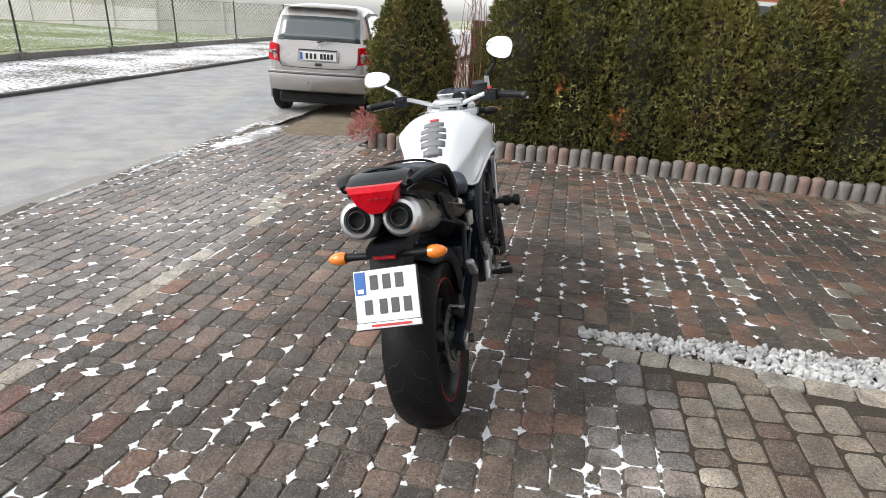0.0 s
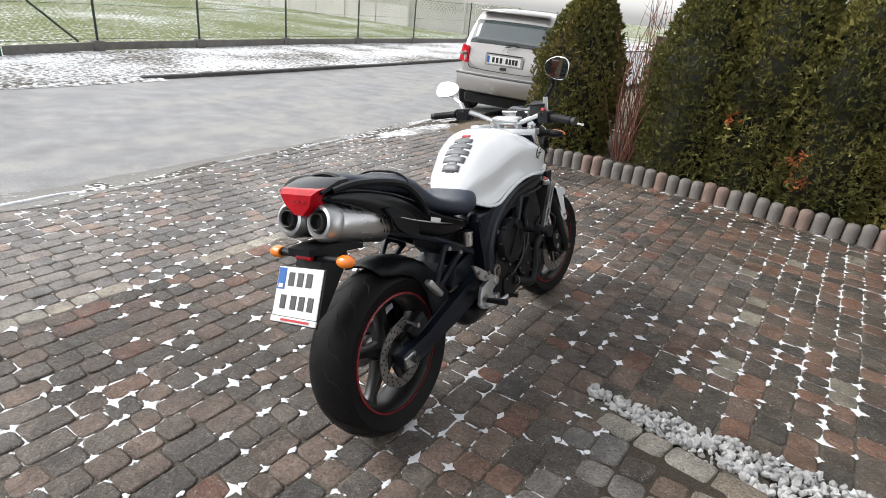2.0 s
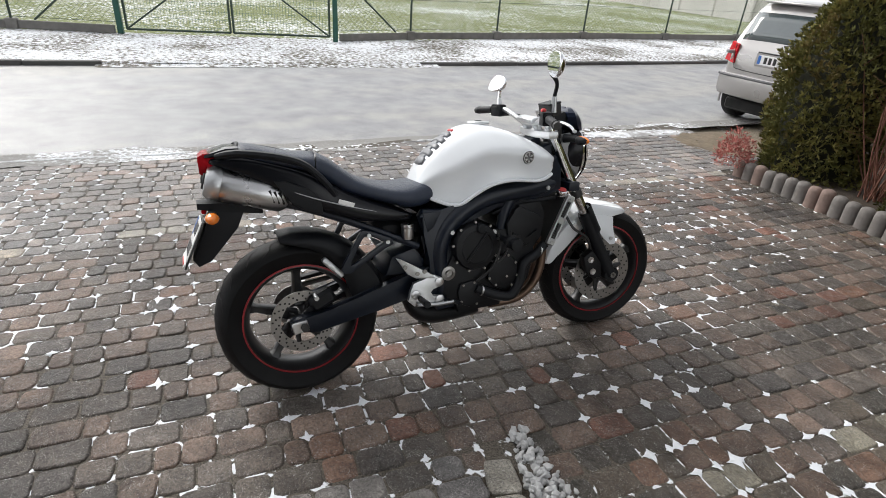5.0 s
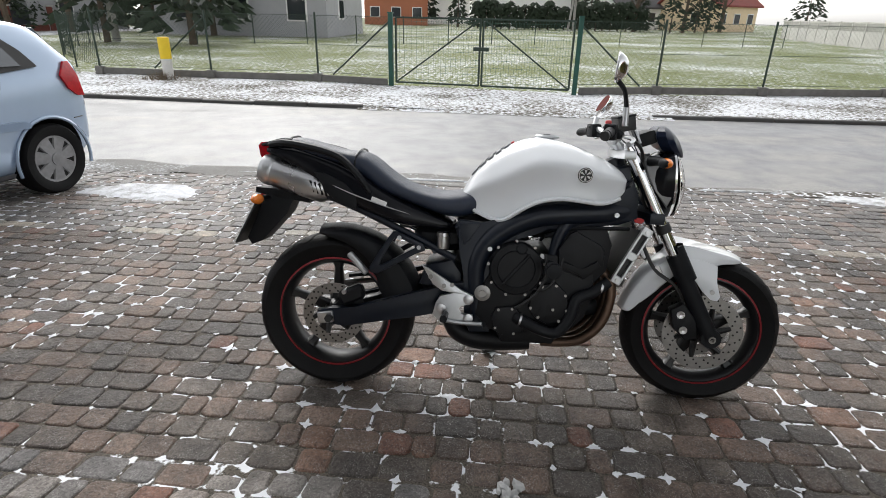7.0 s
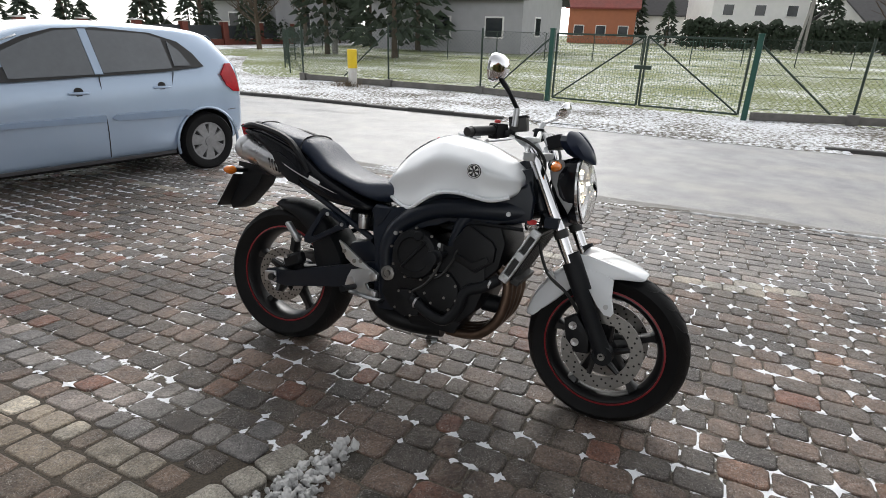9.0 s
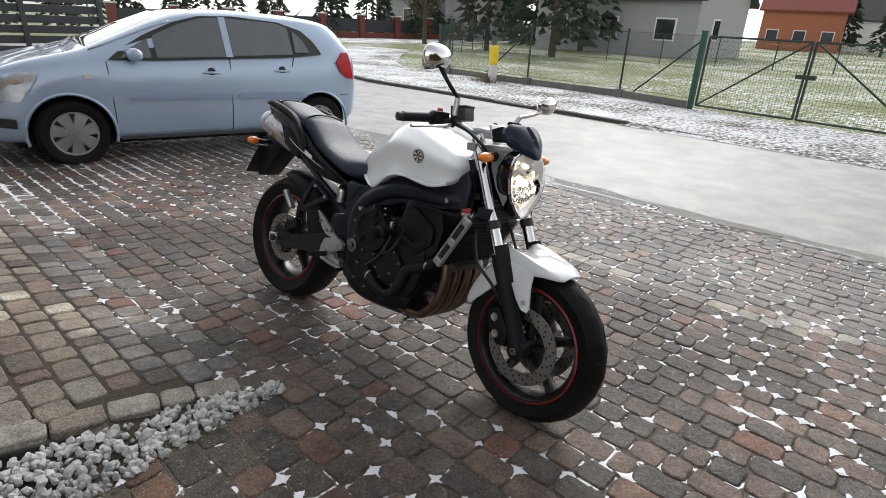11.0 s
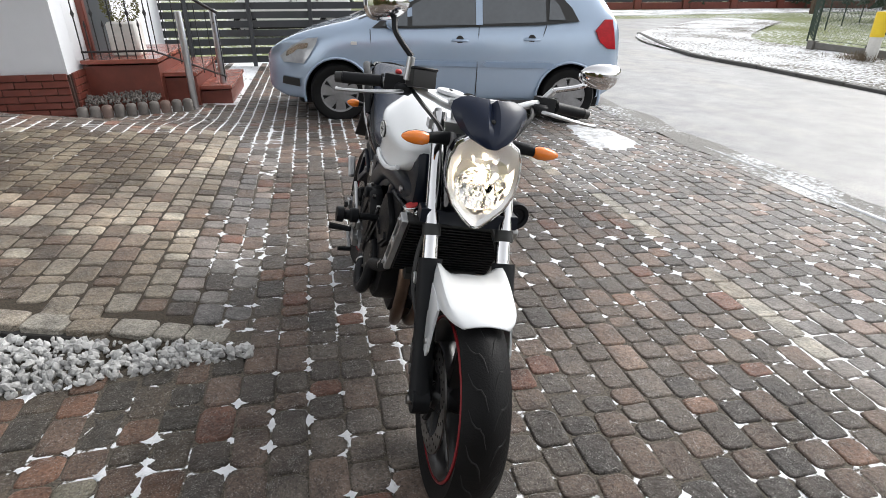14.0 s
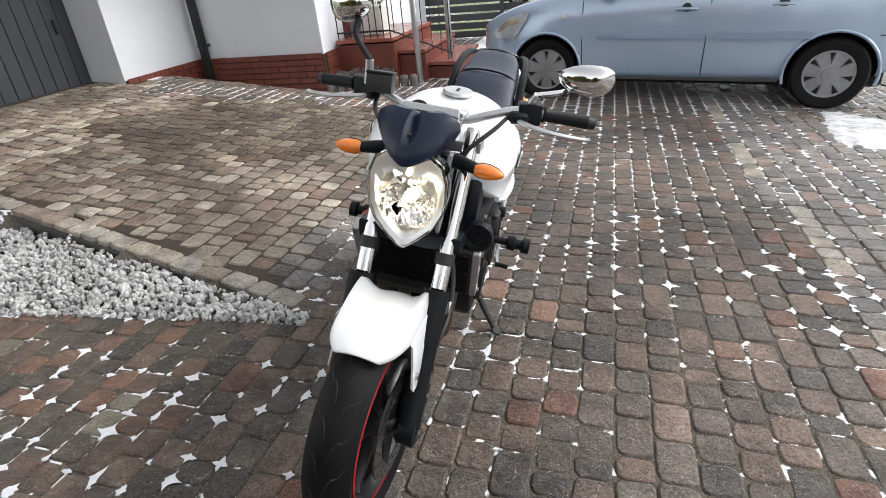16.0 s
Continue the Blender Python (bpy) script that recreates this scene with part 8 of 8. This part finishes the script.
MPV = dict(
    x=[-.62, -.60, -.56, -.50, -.44, -.38, -.30, -.18, 0, .4, .8, 1.2, 1.6, 2.0, 2.3, 2.6, 2.85, 2.98],
    tx=[-.62, -.60, -.55, -.48, -.40, -.30, -.2, 0, .4, 1.0, 1.5, 2.0, 2.4, 2.7, 2.98],
    tz=[.70, .92, 1.0, 1.16, 1.36, 1.52, 1.545, 1.565, 1.575, 1.57, 1.50, 1.25, 1.05, .9, .6],
    bx=[-.62, 3], bz=[1.02, .92], wx=[-.62, -.58, -.5, -.3, 0, 2.2, 2.7, 2.98], w=[.62, .68, .73, .765, .79, .80, .73, .52],
    rx=[-.62, -.5, -.3, 0, 1.2, 2.0, 2.4], rw=[.66, .64, .59, .585, .57, .59, .66], lx=[-.62, -.5, -.3, 2.6, 2.98], lz=[.42, .36, .26, .24, .32], wb=2.42, r=.30, steer=0, hubs=7, rear_pane=CARGLASS2,
    glass_outline=[(-.36, 1.05), (-.22, 1.42), (.2, 1.47), (1.2, 1.46), (1.6, 1.36), (2.1, 1.0), (1.0, .98)],
    glass=[[(-.28, 1.07), (-.18, 1.39), (.20, 1.43), (.20, 1.04)], [(.26, 1.04), (.26, 1.43), (.9, 1.43), (.9, 1.02)], [(.96, 1.02), (.96, 1.43), (1.2, 1.42), (1.58, 1.32), (1.95, 1.03)]],
    trim=[("side_strip", [(.1, .55), (.1, .61), (1.9, .61), (1.9, .55)], BUMPER), ("quarter_pillar", [(.2, 1.04), (.2, 1.44), (.26, 1.44), (.26, 1.04)], SILVER)],
    seams=[(.95, .3, .93, 1.0), (.2, .6, .2, 1.03)], handles=[(.36, .9), (1.1, .88)], mirror=(1.9, 1.05), ws=[1.55, 1.75, 2.0, 2.2, 2.35], rs=[-.525, -.48, -.43, -.385])
sx = Vector((0.0, 1.0, 0)).normalized()
sy = Vector((0, 0, 1)).cross(sx).normalized()
SM = Matrix.Translation((-1.98, 9.05, -0.165)) @ Matrix((sx, sy, Vector((0, 0, 1)))).transposed().to_4x4()
mpv, mtop, mwid, mys, mpanel = car("compact_van_car", "silver compact family car parked at the roadside", SM, MPV, SILVER)
for s in (1, -1):
    tlp = part("tail_lamp", loft([[(x, s * y, z) for x, y, z in r_] for r_ in ([(-.60, .56, .76), (-.585, .57, 1.0), (-.50, .71, 1.02), (-.52, .735, .78)], [(-.635, .57, .765), (-.615, .575, .99), (-.515, .725, 1.01), (-.545, .75, .785)])]), RED_LENS, mpv, "red rear lamp", 30)
    part("clear_section", box((-.588, s * .665, .895), (.10, .10, .035), .006, (0, 0, -s * 40)), HUBCAP, tlp)
bump = part("rear_bumper", loft([[(-.60 - dx + .07 * abs(y) ** 3, y * .74, z) for y in (-1, -.85, -.5, 0, .5, .85, 1)] + [(-.45, y * .74, z) for y in (1, 0, -1)] for z, dx in ((.36, .0), (.42, .05), (.58, .07), (.64, .05), (.66, .0))]), SILVER, mpv, "", 40)
part("bumper_strip", tube([(-.595 - .07 + .07 * abs(y) ** 3, y * .745, .615) for y in (-1, -.8, -.5, -.2, .2, .5, .8, 1)], .016, 8, 3), BUMPER, bump)
rp_ = part("number_plate", box((-.632, 0, .86), (.012, .52, .115), .003), PLATE, mpv, "white number plate with blue band")
part("blue_band", box((-.640, .24, .86), (.004, .035, .10)), BLUE, rp_)
for i, y in enumerate((.16, .10, .04, -.05, -.10, -.15, -.20)):
    part("print_bar", box((-.640, y, .86), (.004, .036, .075)), INK, rp_)
part("plate_recess", box((-.622, 0, .865), (.02, .60, .17), .01), SILVER, mpv)
part("recess_shadow_line", box((-.630, 0, .945), (.02, .56, .016), .004), INK, mpv)
part("boot_handle", box((-.628, 0, .745), (.02, .10, .04), .008), INK, mpv)
part("maker_emblem", lathe([(0.033, -.004), (0.037, 0), (0.033, .004), (0.029, 0)], (-.61, 0, 1.0), "X", 20, True), CHROME, mpv, "round chrome emblem")
part("rear_wiper", tube([(-.575, .02, 1.045), (-.56, -.2, 1.10), (-.555, -.36, 1.115)], [.013, .009, .006], 6), INK, mpv)
part("boot_seam", tube([(-.622, -.60, 1.0), (-.63, -.56, .76), (-.638, -.42, .70), (-.638, .42, .70), (-.63, .56, .76), (-.622, .60, 1.0)], .005, 4), INK, mpv)
part("spoiler", box((-.335, 0, 1.515), (.14, 1.06, .03), .012), SILVER, mpv)
WHITECAR = material("white_car_paint", (0.66, 0.66, 0.66), 0.3, var=0.03, scale=5, coat=0.6)
MPV2 = dict(MPV)
MPV2["trim"] = [("side_strip", [(.1, .55), (.1, .61), (1.9, .61), (1.9, .55)], BUMPER)]
wx = Vector((0.983, -0.184, 0)).normalized()
wy = Vector((0, 0, 1)).cross(wx).normalized()
WM = Matrix.Translation((-3.54, -14.05, -0.10)) @ Matrix((wx, wy, Vector((0, 0, 1)))).transposed().to_4x4()
car("white_car", "white car parked behind the slatted fence", WM, MPV2, WHITECAR)

# ---- pavement: bed and tumbled pavers ----


def line_x(pts, y):
    ys_ = [p[1] for p in pts]
    return float(np.interp(y, ys_, [p[0] for p in pts]))


def wet_strip(x, y):
    """The dark, snowy courses of the ramp along the house wall."""
    return 1.0 < x < 3.55 and y < -1.22 - 0.06 * (x - 1) + 0.06 * math.sin(x * 6)


def field(x, y):
    """Which paving a spot belongs to, or nothing."""
    if y > PAL0.y + (x - PAL0.x) * PD.y / PD.x - 0.065 and x > -0.98:
        return None
    if x < line_x(ROAD_NEAR, y) + 0.05 or y > 7.4 or y < -7.0:
        return None
    d = HU_INV @ Vector((x, y, 0))
    if d.x > -0.02 and d.y < 0.05 or d.x > 1.70 and d.y < 1.30 or d.x > 2.20 or (-1.02 < d.x <= 0 and -2.2 < d.y < 0.11 - 0.27 * -d.x * 1.02 + 0.0) or (-1.48 < d.x <= -1.0 and d.y < -0.58):
        return None
    if x > 0.70 and ramp_front(x) - 0.035 < y < 2.325 - 0.10 * (x - 0.7):
        return None
    u = x * GU.x + y * GU.y
    edge = x - (0.28 + 0.19 * y)
    if x > 0.74 and ramp_front(x) - 0.175 < y < ramp_front(x):
        return None
    if edge > 0.30 and ramp_back(x) < y < ramp_front(x):
        r_ = math.hypot((x - 1.95) / 1.25, (y + 0.45) / 0.95) + 0.28 * noise.noise((x * 1.6, y * 1.6, 4.0)) + 0.16 * noise.noise((x * 6, y * 6, 1.0))
        return "dark" if wet_strip(x, y) else "soaked" if r_ < 1.0 else "beige"
    if edge > 0.0 and ramp_back(x) < y < ramp_front(x) and math.sin(x * 37 + y * 53) > -0.2:
        return "grey"
    b = x - (-1.62 + 0.16 * (y - 2.4))
    if abs(b) < 0.062:
        return "pale" if math.sin(y * 5.1) > -0.3 else "grey"
    if b < -0.06:
        return "grey"
    # deeper brown pavers beyond the ramp, past a wavy line
    darker = x > 1.05 + 0.30 * math.sin(y * 2.1) + 0.12 * math.sin(y * 7.0 + x * 3.0) and y > ramp_front(x)
    return "darker" if darker else "dark"


HU_INV = HU.inverted()
PITCH = 0.118
rp = random.Random(2024)
pieces = []
for i in range(-52, 56):
    u = (i + 0.5) * PITCH
    v = -9.0 + rp.uniform(0, 0.1)
    while v < 9.5:
        L = rp.choice((0.088, 0.118, 0.118, 0.118, 0.168, 0.168))
        c = GU * u + GV * (v + L / 2)
        v += L
        if not (-5.2 < c.x < 6.5 and -7.2 < c.y < 7.6):
            continue
        k = field(c.x, c.y)
        if k:
            pieces.append((c.x, c.y, L, k))
# the straight edge course of the ramp, along the gravel
EDGE_A = math.atan(-0.415)
edge_course = []
x = 0.78
while x < 4.2:
    L = rp.choice((0.118, 0.118, 0.168, 0.168))
    cx_ = x + L / 2 * math.cos(EDGE_A)
    edge_course.append((cx_ - 0.03, ramp_front(cx_) - 0.092, L))
    x += L * math.cos(EDGE_A)
pave = thing("pavement", "tumbled brown, grey and red concrete pavers with sandy, snowy joints", "pavement", kind="structure")
bm = bmesh.new()
cell = 0.2
gx, gy = [-5.4 + cell * i for i in range(60)], [-7.2 + cell * i for i in range(74)]
vv = {}


def bedv(i, j):
    if (i, j) not in vv:
        x, y = gx[i], gy[j]
        vv[(i, j)] = bm.verts.new((x, y, land(x, y) - 0.006))
    return vv[(i, j)]


for i in range(len(gx) - 1):
    for j in range(len(gy) - 1):
        x, y = gx[i] + cell / 2, gy[j] + cell / 2
        if x < line_x(ROAD_NEAR, y) - 0.06 or y > PAL0.y + (x - PAL0.x) * PD.y / PD.x + 0.12 and x > -1.0:
            continue
        f = bm.faces.new((bedv(i, j), bedv(i + 1, j), bedv(i + 1, j + 1), bedv(i, j + 1)))
        edge = x - (0.28 + 0.19 * y)
        f.material_index = 1 if wet_strip(x, y) else 0 if x < line_x(ROAD_NEAR, y) + 0.2 else 2 if edge > 0.2 and ramp_back(x) + 0.15 < y < ramp_front(x) else (1 if (y < -1.0 - 0.3 * max(0, x) or (edge > 0.2 and y < ramp_back(x) + 0.15)) else 0)
part("joint_bed", bm, (JOINT, JOINT_SNOWY, JOINT_DRY), pave, "sandy joints with snow", 60)
# the edge of the ramp beside the gravel, coloured dark as its shadow line
rw_ = [(0.75 + 0.3 * i) for i in range(13)]
part("ramp_edge", loft([[(x, ramp_front(x) - 0.028, land(x, ramp_front(x) - 0.02) - 0.03), (x, ramp_front(x) - 0.045, base_z(x, 2) - 0.06), (x, ramp_front(x) - 0.14, base_z(x, 2) - 0.06), (x, ramp_front(x) - 0.14, land(x, ramp_front(x) - 0.02) - 0.03)] for x in rw_]), DARKKERB, pave)


def paver_points(L, W, rnd, H=0.05):
    """Three rings of twelve: foot, shoulder and top, with worn round corners and uneven tumbled edges."""
    jit = np.array([[rnd.uniform(-1, 1), rnd.uniform(-1, 1)] for _ in range(12)]) * 0.0028
    w, l = W / 2, L / 2
    o = []
    for sx, sy in ((-1, -1), (1, -1), (1, 1), (-1, 1)):
        c, d = rnd.uniform(0.014, 0.030), rnd.uniform(0.014, 0.030)
        tri = [(sx * w, sy * (l - d)), (sx * (w - 0.30 * c), sy * (l - 0.30 * d)), (sx * (w - c), sy * l)]
        o += tri if sx * sy > 0 else tri[::-1]
    o = np.array(o) + jit
    lo = np.column_stack([o * 0.985, np.full(12, -H)])
    sh = np.column_stack([o, np.full(12, -0.006)])
    sc_ = np.array([[(W / 2 - 0.008) / (W / 2), (L / 2 - 0.008) / (L / 2)]])
    tp = np.column_stack([o * sc_, np.array([rnd.uniform(-0.0012, 0.0012) for _ in range(12)])])
    cen = np.array([[0, 0, 0.0008]])
    return np.vstack([lo, sh, tp, cen])


PF = []
for a in (0, 12):
    for q in range(12):
        PF.append((a + q, a + (q + 1) % 12, a + 12 + (q + 1) % 12, a + 12 + q))
PF += [(24 + q, 24 + (q + 1) % 12, 36) for q in range(12)]
SMOOTH = [False] * 12 + [True] * 12 + [False] * 12
GAP = 0.0040
near = {"dark": (0.25, 2.9), "darker": (1.7, 2.9), "beige": (1.15, 1.2), "soaked": (1.3, 0.2), "grey": (-2.2, 2.4), "pale": (-1.6, 2.6)}
by = {k: sorted((p for p in pieces if p[3] == k), key=lambda p: (p[0] - near[k][0]) ** 2 + (p[1] - near[k][1]) ** 2) for k in near}
SINGLE = {"dark": 300, "darker": 250, "beige": 250, "soaked": 120, "grey": 200, "pale": 40}
meshes = {}
grid_rot = Matrix.Rotation(-GA, 4, "Z")


def gap_at(x, y, k):
    """Joints are wider, and keep more snow, towards the street and in the yard by the house."""
    return 0.011 if wet_strip(x, y) else 0.010 if y < -0.9 - 0.3 * max(0, x) or (x > 0.4 and y < ramp_back(x)) else (0.0055 if k == "grey" else 0.007 if k in ("beige", "soaked") else 0.004)


def seat_at(x, y, rnd, spin=0.0):
    """Place a paver on the lie of the land with a slight own tilt."""
    e = 0.05
    n = Vector((land(x - e, y) - land(x + e, y), land(x, y - e) - land(x, y + e), 2 * e))
    n = Vector((max(-.16, min(.16, n.x / (2 * e))) + rnd.gauss(0, .010), max(-.16, min(.16, n.y / (2 * e))) + rnd.gauss(0, .010), 1)).normalized()
    q = Vector((0, 0, 1)).rotation_difference(n).to_matrix().to_4x4()
    return Matrix.Translation((x, y, land(x, y) + rnd.gauss(0, 0.0016))) @ q @ grid_rot @ Matrix.Rotation(rnd.gauss(0, 0.014) + spin, 4, "Z")


for k, lst in by.items():
    single, rest = lst[:SINGLE[k]], lst[SINGLE[k]:]
    for x, y, L, _ in single:
        key = (k, L, rp.randrange(4))
        if key not in meshes:
            me = bpy.data.meshes.new("paver")
            me.from_pydata([tuple(p) for p in paver_points(L - (0.007 if k in ("beige", "soaked") else GAP), PITCH - (0.007 if k in ("beige", "soaked") else GAP), rp)], [], PF)
            me.materials.append(MATS_PAVER[k][0])
            me.polygons.foreach_set("use_smooth", SMOOTH)
            meshes[key] = me
        o = new("paver", meshes[key])
        o.parent = pave
        o.matrix_basis = seat_at(x, y, rp)
    if rest:
        V, F = [], []
        for x, y, L, _ in rest:
            m = np.array(seat_at(x, y, rp))
            g = gap_at(x, y, k)
            p = paver_points(L - g, PITCH - g, rp)
            b = len(V) * 37
            V.append(p @ m[:3, :3].T + m[:3, 3])
            F += [tuple(a + b for a in f) for f in PF]
        me = bpy.data.meshes.new("far_pavers")
        me.from_pydata(np.vstack(V).tolist(), [], F)
        me.materials.append(MATS_PAVER[k][1])
        me.polygons.foreach_set("use_smooth", SMOOTH * len(rest))
        o = tagged(new("far_pavers", me), kind="stuff")
        o.parent = pave
for x, y, L in edge_course:
    me = bpy.data.meshes.new("edge_paver")
    me.from_pydata([tuple(p) for p in paver_points(L - GAP, 0.118 - GAP, rp, 0.09)], [], PF)
    me.materials.append(MATS_PAVER["beige" if rp.random() < 0.25 else "pale"][0])
    me.polygons.foreach_set("use_smooth", SMOOTH)
    o = new("edge_paver", me)
    o.parent = pave
    o.matrix_basis = seat_at(x, y, rp, GA + EDGE_A + math.pi / 2)

# snow left in the corners where the pavers meet: small four-armed patches
rs_ = random.Random(61)
SV, SF = [], []
for x, y, L, k in pieces:
    if k in ("beige", "soaked") or wet_strip(x, y):
        continue
    q = noise.noise((x * 0.8, y * 0.8, 2.0)) + 0.5 * noise.noise((x * 2.3, y * 2.3, 7.0))
    chance = {"dark": 0.12, "darker": 0.06, "grey": 0.26, "pale": 0.15}[k] + 0.95 * q
    chance += 0.40 * max(0.0, min(1.0, (0.9 - y) / 1.2)) if x < -0.6 else 0.0
    for side in (-1, 1):
        if rs_.random() > chance:
            continue
        c = Vector((x, y, 0)) + GU * (side * PITCH / 2) - GV * (L / 2)
        big = rs_.choice((0.55, 0.7, 0.85, 1.0, 1.35))
        arms = [rs_.uniform(0.014, 0.040) * big for _ in range(4)]
        b = len(SV)
        SV.append((c.x, c.y, land(c.x, c.y) + 0.0030))
        for a in range(4):
            d0, d1 = ((GU, GV), (GV, -GU), (-GU, -GV), (-GV, GU))[a]
            w = rs_.uniform(0.0035, 0.0060)
            for p in (d0 * arms[a] * 0.55 - d1 * w * 1.5, d0 * arms[a] + d1 * rs_.uniform(-w, w), d0 * arms[a] * 0.55 + d1 * w * 1.5, (d0 + d1) * rs_.uniform(0.0085, 0.0125) * big):
                e = c + p
                SV.append((e.x, e.y, land(e.x, e.y) + rs_.uniform(-0.0015, 0.0008)))
        SF += [(b, b + 1 + i, b + 1 + (i + 1) % 16) for i in range(16)]
me = bpy.data.meshes.new("joint_snow")
me.from_pydata(SV, [], SF)
me.materials.append(material("old_joint_snow", (0.80, 0.82, 0.85), 0.8, var=0.10, scale=60, bump=0.3, bscale=200))
o = tagged(new("joint_snow", me), "small patches of old snow in the paver joints", "snow", kind="stuff")
